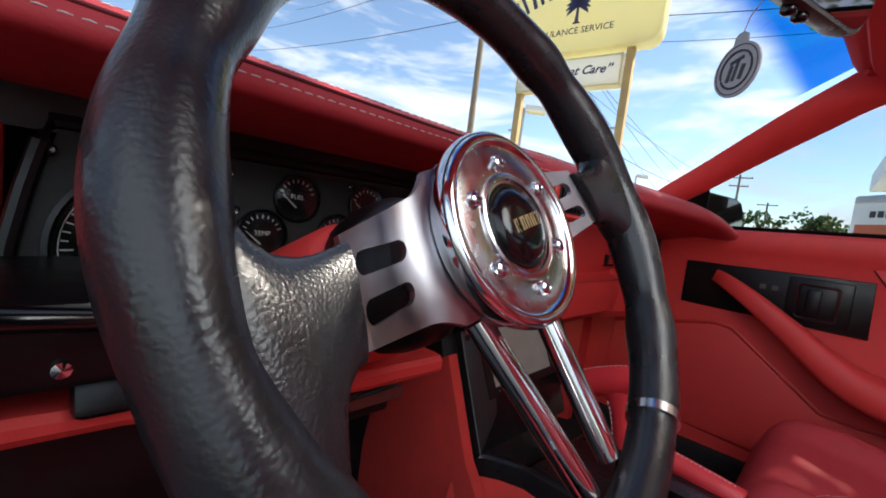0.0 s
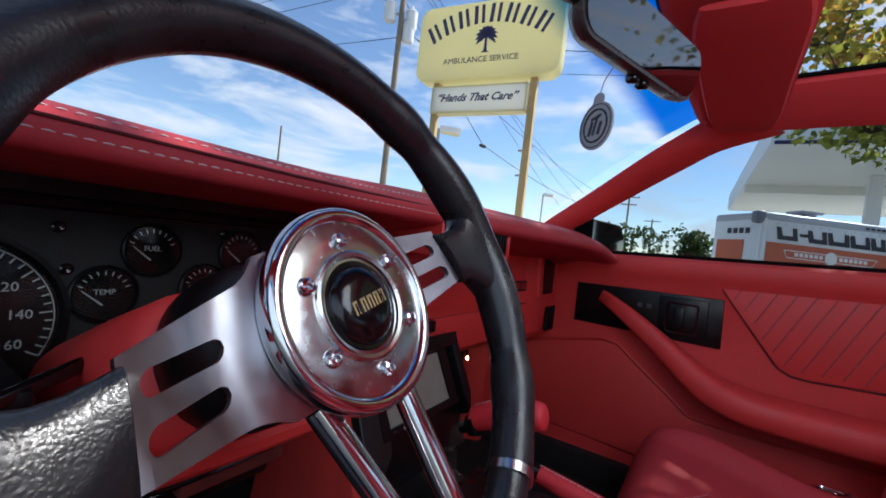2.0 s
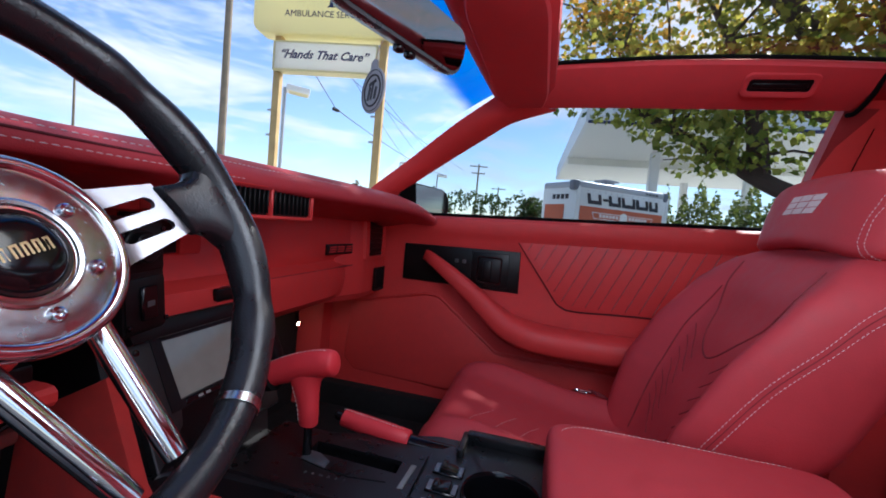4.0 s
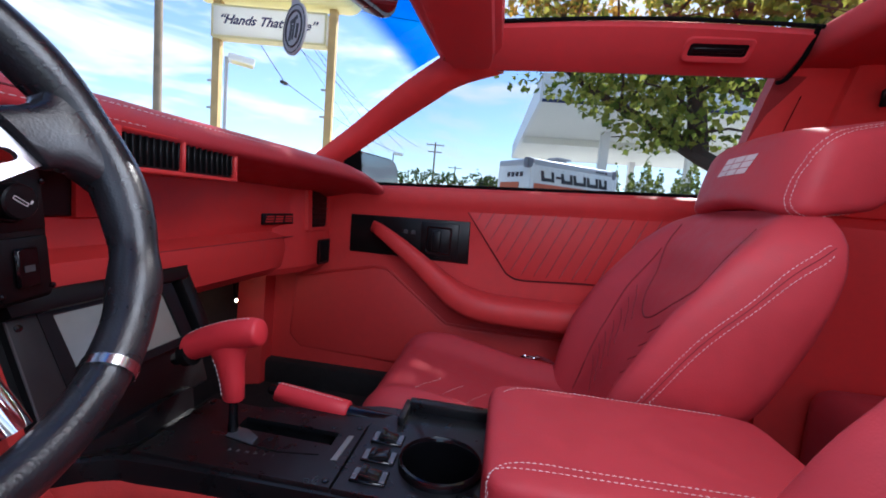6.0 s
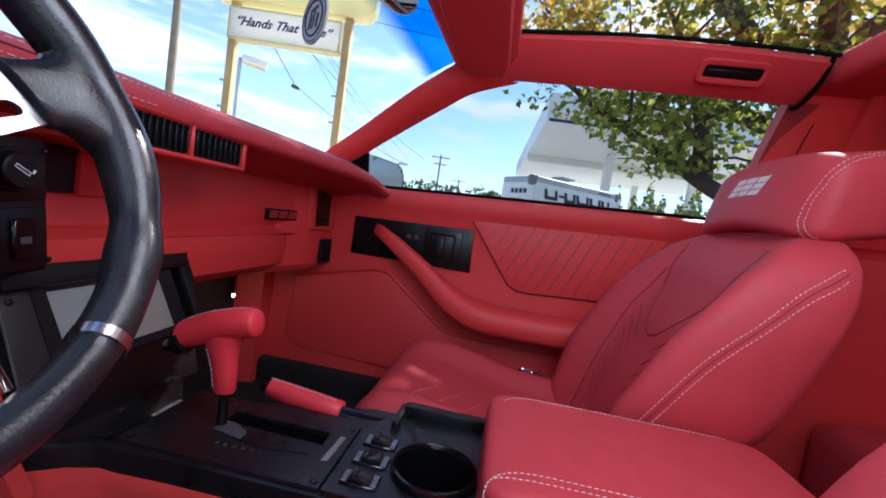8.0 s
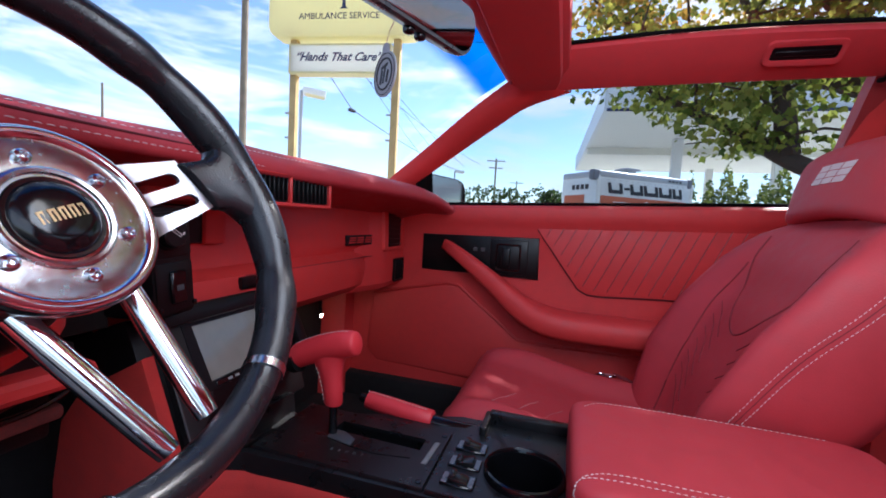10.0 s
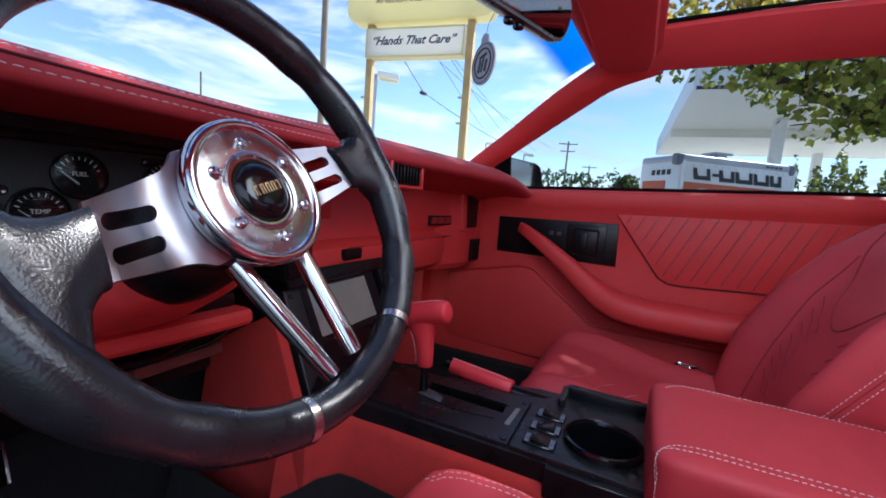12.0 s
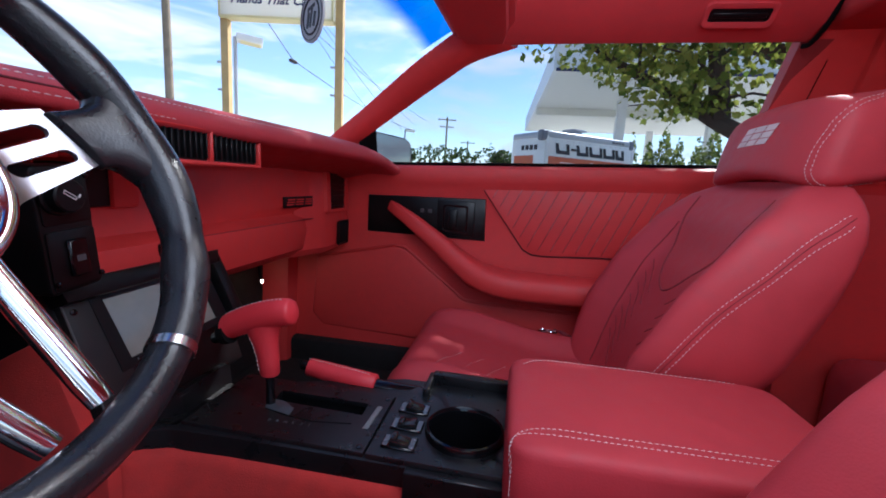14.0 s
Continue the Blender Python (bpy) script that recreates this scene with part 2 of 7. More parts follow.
def tube(bm, pts, radius, n=10, closed=False, caps=True, flat=1.0, up=(0, 0, 1)):
    """A tube along points; radius may be a list; flat squeezes it along the second axis."""
    P = [Vector(p) for p in pts]
    k = len(P)
    rings = []
    for i in range(k):
        a = P[(i - 1) % k] if closed or i > 0 else P[0]
        b = P[(i + 1) % k] if closed or i < k - 1 else P[-1]
        d = (b - a).normalized()
        u = Vector(up)
        if abs(d.dot(u)) > 0.95:
            u = Vector((1, 0, 0)) if abs(d.x) < 0.9 else Vector((0, 1, 0))
        s = d.cross(u).normalized()
        w = s.cross(d)
        r = radius[i] if isinstance(radius, (list, tuple)) else radius
        rings.append([P[i] + s * (r * math.cos(q)) + w * (r * flat * math.sin(q)) for q in (2 * math.pi * j / n for j in range(n))])
    loft(bm, rings, close_path=closed, caps=caps)


def turned(bm, profile, m=None, n=32, a0=0.0, a1=2 * math.pi, caps=True):
    """A turned body: profile of (radius, height) about the third axis, placed by m."""
    m = m or Matrix.Identity(4)
    full = abs(a1 - a0 - 2 * math.pi) < 1e-6
    k = n if full else n + 1
    rings = [[m @ Vector((r * math.cos(a0 + (a1 - a0) * j / n), r * math.sin(a0 + (a1 - a0) * j / n), h)) for j in range(k)] for r, h in profile]
    loft(bm, rings, close_ring=full, caps=caps and full)


def resample(pts, step):
    P = [Vector(p) for p in pts]
    out, need = [P[0].copy()], step
    for a, b in zip(P, P[1:]):
        d = (b - a).length
        pos = 0.0
        while d - pos >= need:
            pos += need
            out.append(a.lerp(b, pos / d))
            need = step
        need -= d - pos
    return out


def tree_of(bm):
    """A search tree of a mesh, to lay thread and seams on its surface."""
    bm.normal_update()
    mid = sum((v.co for v in bm.verts), Vector()) / len(bm.verts)
    return BVHTree.FromBMesh(bm), mid


def on_surface(pts, tree, lift=0.0006):
    out = []
    for q in pts:
        at, n, _, _ = tree[0].find_nearest(q)
        if n.dot(at - tree[1]) < 0:
            n = -n
        out.append(at + n * lift)
    return out


def stitches(name, pts, parent, step=0.0085, share=0.62, r=0.0006, lift=(0, 0, 0), tree=None):
    """A row of thread stitches along a path, one mesh."""
    Q = resample([Vector(p) + Vector(lift) for p in pts], step / 4)
    if tree is not None:
        Q = on_surface(Q, tree, r)
    bm = bmesh.new()
    for i in range(0, len(Q) - 4, 4):
        a = Q[i]
        b = a.lerp(Q[i + 4], share)
        mid = (a + b) / 2
        d = (b - a)
        if d.length < 1e-6:
            continue
        up = Vector(lift).normalized() if Vector(lift).length else Vector((0, 0, 1))
        side = d.cross(up)
        if side.length < 1e-9:
            continue
        side = side.normalized() * r
        w = side.cross(d).normalized() * r
        ring = lambda c, s: [c + side * s, c + w * s, c - side * s, c - w * s]
        loft(bm, [ring(a, 0.6), ring(mid + w * 0.5, 1.0), ring(b, 0.6)])
    return part(name, bm, THREAD, parent, "white sewing thread")


def lerp3(a, b, t):
    return tuple(p + (q - p) * t for p, q in zip(a, b))


def round_rect(w, h, r, n=5):
    out = []
    for cx, cy, a0 in ((w / 2 - r, h / 2 - r, 0), (-w / 2 + r, h / 2 - r, 90), (-w / 2 + r, -h / 2 + r, 180), (w / 2 - r, -h / 2 + r, 270)):
        for j in range(n + 1):
            a = radians(a0 + 90 * j / n)
            out.append((cx + r * math.cos(a), cy + r * math.sin(a)))
    return out


def basis(origin, ax, ay):
    """A placement whose first two axes lie along ax and ay."""
    x = Vector(ax).normalized()
    z = x.cross(Vector(ay)).normalized()
    y = z.cross(x)
    m = Matrix((x, y, z)).transposed().to_4x4()
    m.translation = Vector(origin)
    return m


def writing(name, text, size, m, material, parent, depth=0.0004, align="CENTER", shear=0.0, label="", bold=0.0):
    cu = bpy.data.curves.new("writing", "FONT")
    cu.body, cu.size, cu.align_x, cu.align_y, cu.extrude, cu.shear = text, size, align, "CENTER", depth, shear
    cu.resolution_u, cu.offset = 2, bold
    ob = bpy.data.objects.new("writing", cu)
    scene.collection.objects.link(ob)
    me = bpy.data.meshes.new_from_object(ob.evaluated_get(bpy.context.evaluated_depsgraph_get()))
    bpy.data.objects.remove(ob)
    bpy.data.curves.remove(cu)
    bm = bmesh.new()
    bm.from_mesh(me)
    bpy.data.meshes.remove(me)
    bm.transform(m)
    return part(name, bm, material, parent, label)


# ---- car body round the cabin ----
def piece(pts, xs):
    """A piecewise-linear value through (x, value) pairs."""
    if xs <= pts[0][0]:
        return pts[0][1]
    for (a, va), (b, vb) in zip(pts, pts[1:]):
        if xs <= b:
            return va + (vb - va) * (xs - a) / (b - a)
    return pts[-1][1]


def setting(name, bm, material, label, category="trim"):
    return tagged(part(name, bm, material, None), label, category, kind="structure")


# floor pan and carpets
bm = bmesh.new()
box(bm, (-0.78, -1.9, 0.20), (0.78, 0.75, 0.235))
setting("floor", bm, BLACK_CARPET, "black carpeted floor of the car", "floor")
bm = bmesh.new()
box(bm, (-0.78, 0.505, 0.2), (0.78, 0.66, 0.62), 0.01, 2)
box(bm, (-0.78, 0.62, 0.60), (0.78, 0.66, 0.93))
setting("wall_front", bm, BLACK_CARPET, "dark carpeted firewall behind the dashboard", "firewall")
bm = bmesh.new()
box(bm, (-0.79, -1.94, 0.2), (0.79, -1.9, 1.2))
setting("wall_rear", bm, RED_CARPET, "red carpeted rear wall of the cabin", "panel")

bm = bmesh.new()
box(bm, (-0.70, -1.85, 0.0), (0.70, 0.62, 0.20), 0.03, 2)
setting("chassis", bm, BLACK_RUBBER, "dark underbody of the car", "chassis")

# windshield
HEAD = [(-0.533, -0.092, 1.189), (-0.28, -0.058, 1.222), (0.0, -0.046, 1.236), (0.28, -0.058, 1.222), (0.533, -0.092, 1.189)]
FOOT = [(-0.76, 0.42, 0.90), (-0.40, 0.56, 0.90), (0.0, 0.61, 0.90), (0.40, 0.56, 0.90), (0.76, 0.42, 0.90)]


def windshield():
    # the glass runs on behind the pillar trim at both upper corners
    head = [(-0.590, -0.078, 1.214)] + HEAD[1:-1] + [(0.590, -0.078, 1.214)]
    top, low = smooth_path(head, 6), smooth_path([(-0.80, 0.40, 0.90)] + FOOT[1:-1] + [(0.80, 0.40, 0.90)], 6)
    rows = []
    for a, b in zip(top, low):
        rows.append([a.lerp(b, t / 10) + Vector((0, 0.02, 0.022)) * math.sin(math.pi * t / 10) for t in range(-1, 11)])
    bm = bmesh.new()
    sheet(bm, rows)
    ob = setting("windshield", bm, SHADE_GLASS, "raked clear windshield with a blue shade band", "windshield")
    ob.visible_shadow = False


windshield()


def mirrored(rows, side):
    return [[Vector((p[0] * side, p[1], p[2])) for p in row] for row in rows]


def pillar(side):
    inner = smooth_path([(0.531, -0.093, 1.190), (0.5655, 0.002, 1.136), (0.605, 0.082, 1.088), (0.654, 0.170, 1.036), (0.712, 0.288, 0.967), (0.750, 0.362, 0.915)], 5)
    outer = smooth_path([(0.562, -0.240, 1.166), (0.5860, -0.136, 1.1388), (0.6120, -0.0655, 1.1025), (0.6500, 0.031, 1.049), (0.700, 0.155, 0.977), (0.752, 0.268, 0.905)], 5)
    rows = []
    for a, b in zip(inner, outer):
        row = []
        for j in range(7):
            t = j / 6
            p = a.lerp(b, t)
            bulge = 0.016 * math.sin(math.pi * t)
            row.append(p + Vector((-bulge, -bulge * 0.5, -bulge * 0.2)))
        row = [a + Vector((0.050, 0.012, -0.012))] + row + [b + Vector((0.045, 0.0, 0.02))]
        rows.append(row)
    bm = bmesh.new()
    loft(bm, mirrored(rows, side), close_ring=True)
    setting("pillar_right" if side > 0 else "pillar_left", bm, RED_VINYL, "red padded trim on the windshield pillar", "pillar trim")


pillar(1), pillar(-1)


def header():
    rows = []
    for p in smooth_path(HEAD, 8):
        x = p.x
        back = -0.232
        zt = 1.262 - 0.10 * (abs(x) / 0.533) ** 2 * 0.35
        rows.append([p + Vector((0, 0.012, 0.012)), p + Vector((0, 0.002, -0.004)), p + Vector((0, -0.015, -0.013)), p + Vector((0, -0.06, -0.012)),
                     Vector((x, back + 0.02, p.z - 0.012 + 0.006)), Vector((x, back, p.z + 0.008)), Vector((x, back - 0.002, zt + 0.012)), Vector((x, -0.06, zt + 0.03))])
    bm = bmesh.new()
    loft(bm, rows)
    setting("roof_header", bm, RED_HEADLINER, "red padded roof header above the windshield", "header")


header()


def visor(side):
    th = thing("sun_visor", (0.3 * side, -0.13, 1.20), "red padded sun visor folded up against the header", "sun visor", "sun visors")
    bm = bmesh.new()
    rows = []
    n = 12
    for i in range(n + 1):
        x = 0.10 + (0.50 - 0.10) * i / n
        z = 1.226 - 0.050 * (x / 0.5) ** 2 - 0.012
        e = min(1, 6 * min(i / n + 0.03, 1 - i / n + 0.03)) ** 0.5
        y0, y1 = -0.082 - 0.03 * (x / 0.5) ** 2 - 0.02 * (1 - e), -0.222 + 0.02 * (1 - e)
        ring = []
        for j in range(12):
            a = 2 * math.pi * j / 12
            cy, sy = math.cos(a), math.sin(a)
            ring.append(((x) * side, (y0 + y1) / 2 + (y0 - y1) / 2 * math.copysign(abs(cy) ** 0.5, cy), z - 0.006 + 0.011 * e * math.copysign(abs(sy) ** 0.6, sy)))
        rows.append(ring)
    loft(bm, rows)
    part("visor_pad", bm, RED_HEADLINER, th)
    bm = bmesh.new()
    tube(bm, [(0.49 * side, -0.10, 1.172), (0.515 * side, -0.105, 1.18), (0.525 * side, -0.115, 1.195)], 0.005)
    part("hinge_rod", bm, RED_PLASTIC, th)


visor(1), visor(-1)


def rail(side):
    """Roof rail beside the lift-out roof panel, with its grab recess."""
    rows = []
    for i in range(25):
        t = i / 24
        y = -0.196 - 0.642 * t
        k = math.sin(math.pi * min(1, t * 1.0))
        xb, zb = 0.556 - 0.006 * t, 1.168 + 0.012 * t ** 0.3
        xt, zt = 0.478 - 0.012 * t, 1.240 + 0.010 * k
        ring = [(xb + 0.03, y, zb + 0.006), (xb, y, zb - 0.002), (xb - 0.012, y, zb + 0.004), (0.5 * (xb + xt) - 0.012, y, 0.5 * (zb + zt) - 0.010), (xt - 0.008, y, zt - 0.010), (xt - 0.004, y, zt + 0.002), (xt + 0.02, y, zt + 0.014), (xb + 0.03, y, zb + 0.05)]
        rows.append(ring)
    bm = bmesh.new()
    loft(bm, mirrored(rows, side))
    ob = setting("roof_rail_right" if side > 0 else "roof_rail_left", bm, RED_HEADLINER, "red padded roof rail beside the glass roof panel", "roof rail")
    # seal along the glass and recessed grab pocket
    bm = bmesh.new()
    tube(bm, [((0.470 - 0.012 * t) * side, -0.228 - 0.622 * t, 1.2465 + 0.010 * math.sin(math.pi * t)) for t in (i / 20 for i in range(21))], 0.0045, 8)
    part("seal", bm, BLACK_RUBBER, ob, "black rubber seal")
    m = basis((0.488 * side, -0.677, 1.207), (0, -1, 0), (-0.72 * side, 0, 0.70))
    bm = bmesh.new()
    o, i_ = round_rect(0.136, 0.052, 0.014), round_rect(0.114, 0.027, 0.006)
    rings = [[m @ Vector((a, b, -0.004)) for a, b in o], [m @ Vector((a * 0.97, b * 0.95, 0.002)) for a, b in o], [m @ Vector((a * 0.90, b * 0.80, 0.0025)) for a, b in o], [m @ Vector((a, b, 0.0005)) for a, b in i_], [m @ Vector((a * 0.98, b * 0.95, -0.006)) for a, b in i_]]
    loft(bm, rings, caps=False)
    part("pocket_frame", bm, RED_HEADLINER, ob, "red plastic pocket frame")
    bm = bmesh.new()
    slab(bm, i_, 0.006, m @ pose(0, 0, -0.0012))
    part("pocket", bm, BLACK_PLASTIC, ob, "dark grab pocket")
    bm = bmesh.new()
    box(bm, (-0.050, -0.006, -0.002), (0.050, 0.005, 0.0016), 0.0015, 1, m)
    part("latch_lever", bm, BLACK_PLASTIC, ob, "glossy black latch lever")


rail(1), rail(-1)

# rear roof bar, centre bar, sail panels, lift-out glass
bm = bmesh.new()
box(bm, (-0.60, -1.25, 1.20), (0.60, -0.852, 1.262), 0.02, 3)
setting("roof_rear", bm, RED_HEADLINER, "red cloth headliner behind the roof panels", "headliner")
bm = bmesh.new()
rows = []
for i in range(9):
    y = -0.225 - 0.63 * i / 8
    rows.append([(-0.07, y, 1.262), (-0.062, y, 1.238), (-0.03, y, 1.228), (0.03, y, 1.228), (0.062, y, 1.238), (0.07, y, 1.262)])
loft(bm, rows)
setting("roof_center_bar", bm, RED_HEADLINER, "red padded centre bar between the roof panels", "roof bar")


def roof_glass(side):
    rows = []
    for i in range(7):
        x = 0.05 + (0.478 - 0.05) * i / 6
        z = 1.272 - 0.022 * (x / 0.478) ** 2
        rows.append([(x * side, -0.222 - 0.636 * j / 6, z + 0.006 * math.sin(math.pi * j / 6)) for j in range(7)])
    bm = bmesh.new()
    sheet(bm, rows)
    ob = setting("roof_panel_right" if side > 0 else "roof_panel_left", bm, TTOP_GLASS, "bronze-tinted lift-out glass roof panel", "roof panel")
    ob.visible_shadow = False


roof_glass(1), roof_glass(-1)


def sail(side):
    bm = bmesh.new()
    rows = []
    for i in range(8):
        t = i / 7
        z = 0.86 + 0.36 * t
        xin = 0.735 - 0.155 * t - 0.03 * t * t
        y0 = -0.834 - 0.012 * t
        rows.append([(xin + 0.05, y0, z), (xin + 0.004, y0 + 0.004, z), (xin - 0.006, y0 - 0.008, z), (xin - 0.016, y0 - 0.05, z), (xin - 0.02, y0 - 0.10, z), (xin - 0.02, -1.9, z), (xin + 0.06, -1.9, z)])
    loft(bm, mirrored(rows, side))
    ob = setting("sail_panel_right" if side > 0 else "sail_panel_left", bm, RED_VINYL, "red trim panel behind the door glass", "trim panel")
    bm = bmesh.new()
    rows2 = []
    for i in range(8):
        t = i / 7
        z = 0.90 + 0.33 * t
        xin = 0.705 - 0.17 * t - 0.02 * t * t
        y0 = -0.99 + 0.03 * t
        rows2.append([(xin + 0.03, y0, z), (xin - 0.012, y0 - 0.004, z), (xin - 0.02, y0 - 0.02, z), (xin - 0.022, y0 - 0.22, z), (xin + 0.03, y0 - 0.22, z)])
    loft(bm, mirrored(rows2, side))
    part("belt_cover", bm, RED_PLASTIC, ob, "red plastic belt guide cover")
    bm = bmesh.new()
    box(bm, (-0.035, -0.018, -0.004), (0.035, 0.018, 0.005), 0.003, 1, basis((0.523 * side, -1.05, 1.145), (0, -1, 0.25), (-0.4 * side, 0, 1)))
    part("belt_slot", bm, BLACK_PLASTIC, ob, "black belt slot")
    bm = bmesh.new()
    tube(bm, [(side * (0.729 - 0.155 * t - 0.03 * t * t - 0.016), -0.834 - 0.012 * t - 0.052, 0.86 + 0.36 * t) for t in (i / 10 for i in range(1, 9))], 0.0011, 6)
    part("pillar_seam", bm, BLACK_RUBBER, ob, "dark seam beside the belt cover")
    bm = bmesh.new()
    tube(bm, smooth_path([(side * 0.450, -0.836, 1.246), (side * 0.468, -0.840, 1.226), (side * 0.496, -0.842, 1.196), (side * 0.534, -0.838, 1.170), (side * 0.556, -0.836, 1.170)], 5), 0.005, 8)
    part("roof_seal", bm, BLACK_RUBBER, ob, "black rubber roof seal")
    bm = bmesh.new()
    box(bm, (0.60, -1.9, 0.235), (0.80, -0.93, 0.87)) if side > 0 else box(bm, (-0.80, -1.9, 0.235), (-0.60, -0.93, 0.87))
    part("quarter_panel", bm, RED_VINYL, ob)


sail(1), sail(-1)

# rear cabin closed off
bm = bmesh.new()
box(bm, (-0.60, -1.9, 0.235), (0.60, -1.02, 0.50), 0.05, 3)
tagged(part("rear_seat", bm, RED_LEATHER), "red leather rear bench seat behind the front seats", "rear seat")
bm = bmesh.new()
sheet(bm, [[(-0.6, -1.2, 1.25), (-0.62, -1.95, 1.02)], [(0.6, -1.2, 1.25), (0.62, -1.95, 1.02)]])
ob = setting("rear_window", bm, TTOP_GLASS, "dark tinted rear hatch glass", "window")
ob.visible_shadow = False


# ---- doors ----
def door(side):
    right = side > 0
    M = lambda p: (p[0] * side, p[1], p[2])
    th = thing("door_right" if right else "door_left", M((0.775, -0.25, 0.25)), "closed car door with red vinyl panel and quilted insert", "car door", kind="structure")

    def add(name, bm, material, label="", parent=None):
        if not right:
            for v in bm.verts:
                v.co.x *= -1
        return part(name, bm, material, parent or th, label)

    bm = bmesh.new()
    rows = []
    for i in range(15):
        y = 0.44 - 1.37 * i / 14
        zs = 0.884 + 0.036 * (0.10 - y) / 0.9
        rows.append([(0.800, y, 0.25), (0.745, y, 0.25), (0.748, y, 0.34), (0.752, y, 0.50), (0.755, y, 0.66), (0.755, y, zs - 0.075), (0.742, y, zs - 0.055), (0.733, y, zs - 0.030), (0.736, y, zs - 0.008), (0.745, y, zs), (0.765, y, zs + 0.002), (0.800, y, zs - 0.004)])
    loft(bm, rows)
    add("door_panel", bm, RED_VINYL)
    # weather strip at the glass
    bm = bmesh.new()
    tube(bm, [(0.764, 0.40 - 1.3 * i / 12, 0.889 + 0.036 * (0.10 - (0.40 - 1.3 * i / 12)) / 0.9) for i in range(13)], 0.006, 8)
    add("weather_strip", bm, BLACK_RUBBER, "black rubber weather strip")
    # glass
    bm = bmesh.new()
    lo = [(0.772, 0.33 - 1.23 * i / 14, 0.875) for i in range(15)]
    hi = []
    for i in range(15):
        y = 0.33 - 1.23 * i / 14
        z = piece([(-0.86, 1.185), (-0.24, 1.180), (-0.118, 1.165), (0.033, 1.11), (0.168, 1.02), (0.30, 0.91), (0.34, 0.885)], y)
        hi.append((0.772 - (z - 0.875) * 0.70, y, z))
    sheet(bm, [lo, [lerp3(a, b, 0.5) for a, b in zip(lo, hi)], hi])
    g = add("window_glass", bm, DOOR_GLASS, "lightly tinted side window glass")
    g.visible_shadow = False
    bm = bmesh.new()
    slab(bm, [(-0.215, 0.0), (-0.208, 0.088), (-0.150, 0.126), (-0.158, 0.050)], 0.006, basis((0.768, 0.0, 0.875), (0, -1, 0), (-0.573, 0, 0.819)) @ pose(0, 0, 0.004), 0.001, 1)
    add("corner_filler", bm, BLACK_RUBBER, "black filler in the window corner")
    # black bezel with release, lock and switch
    bm = bmesh.new()
    m = basis((0.7535, 0.0, 0.735), (0, -1, 0), (0, 0, 1))
    slab(bm, [(-0.186, -0.058), (0.184, -0.062), (0.180, 0.064), (-0.186, 0.056)], 0.012, m @ pose(0, 0, 0.006), 0.004)
    bez = add("bezel", bm, BLACK_PLASTIC, "black plastic bezel")
    bm = bmesh.new()
    box(bm, (0.035, -0.052, 0.002), (0.150, 0.054, 0.0095), 0.004, 2, m)
    add("handle_plate", bm, BLACK_PLASTIC, "", bez)
    bm = bmesh.new()
    box(bm, (0.058, -0.036, 0.006), (0.125, 0.036, 0.0115), 0.003, 2, m)
    box(bm, (0.072, -0.030, 0.008), (0.098, 0.030, 0.020), 0.004, 2, m)
    add("release_lever", bm, BLACK_PLASTIC, "black door release lever", bez)
    bm = bmesh.new()
    o_, in_ = round_rect(0.076, 0.082, 0.008), round_rect(0.066, 0.072, 0.006)
    mf = m @ pose(0.0915, 0, 0)
    loft(bm, [[mf @ Vector((a, b, 0.009)) for a, b in o_], [mf @ Vector((a, b, 0.0125)) for a, b in o_], [mf @ Vector((a, b, 0.0125)) for a, b in in_], [mf @ Vector((a, b, 0.009)) for a, b in in_]], caps=False)
    add("lever_frame", bm, BLACK_GLOSS, "glossy black lever frame", bez)
    for k in (-0.012, 0.012):
        bm = bmesh.new()
        box(bm, (k - 0.006, 0.012, 0.005), (k + 0.006, 0.024, 0.008), 0.001, 1, m)
        add("lock_mark", bm, GREY_TRIM, "", bez)
    # pull strap that runs into the armrest
    path = smooth_path([(0.750, 0.115, 0.762), (0.722, 0.085, 0.752), (0.704, 0.03, 0.722), (0.697, -0.05, 0.668), (0.694, -0.12, 0.615), (0.692, -0.18, 0.580), (0.690, -0.26, 0.563), (0.690, -0.40, 0.560), (0.690, -0.60, 0.562), (0.705, -0.86, 0.565)], 6)
    rr = [piece([(0, 0.016), (0.16, 0.019), (0.34, 0.026), (0.5, 0.034), (0.6, 0.037), (1, 0.036)], i / (len(path) - 1)) for i in range(len(path))]
    bm = bmesh.new()
    rings = []
    for i, (p, r) in enumerate(zip(path, rr)):
        a, b = path[max(0, i - 1)], path[min(len(path) - 1, i + 1)]
        d = (b - a).normalized()
        s = d.cross(Vector((1, 0, 0))).normalized()
        w = Vector((1, 0, 0))
        wide = 1.0 + 0.7 * min(1, max(0, (i / len(path) - 0.3) * 3))
        rings.append([p + s * (r * math.copysign(abs(math.sin(q)) ** 0.55, math.sin(q))) + w * (r * wide * math.copysign(abs(math.cos(q)) ** 0.55, math.cos(q))) for q in (2 * math.pi * j / 16 for j in range(16))])
    loft(bm, rings)
    arm = add("armrest", bm, RED_VINYL, "red padded pull and armrest")
    bm = bmesh.new()
    line = [Vector((0.659, p.y, p.z + 0.018)) for p in path[28:]]
    tube(bm, [(p.x, p.y, p.z) for p in line], 0.0012, 6)
    add("arm_piping", bm, RED_PLASTIC, "", arm)
    # quilted upper insert
    bm = bmesh.new()
    ins = [(0.165, 0.083), (0.20, 0.083), (0.52, 0.105), (0.90, 0.125), (0.90, -0.09), (0.52, -0.097), (0.36, -0.106), (0.325, -0.104), (0.30, -0.092)]
    mi = basis((0.7545, 0.0, 0.75), (0, -1, 0), (0, 0, 1))
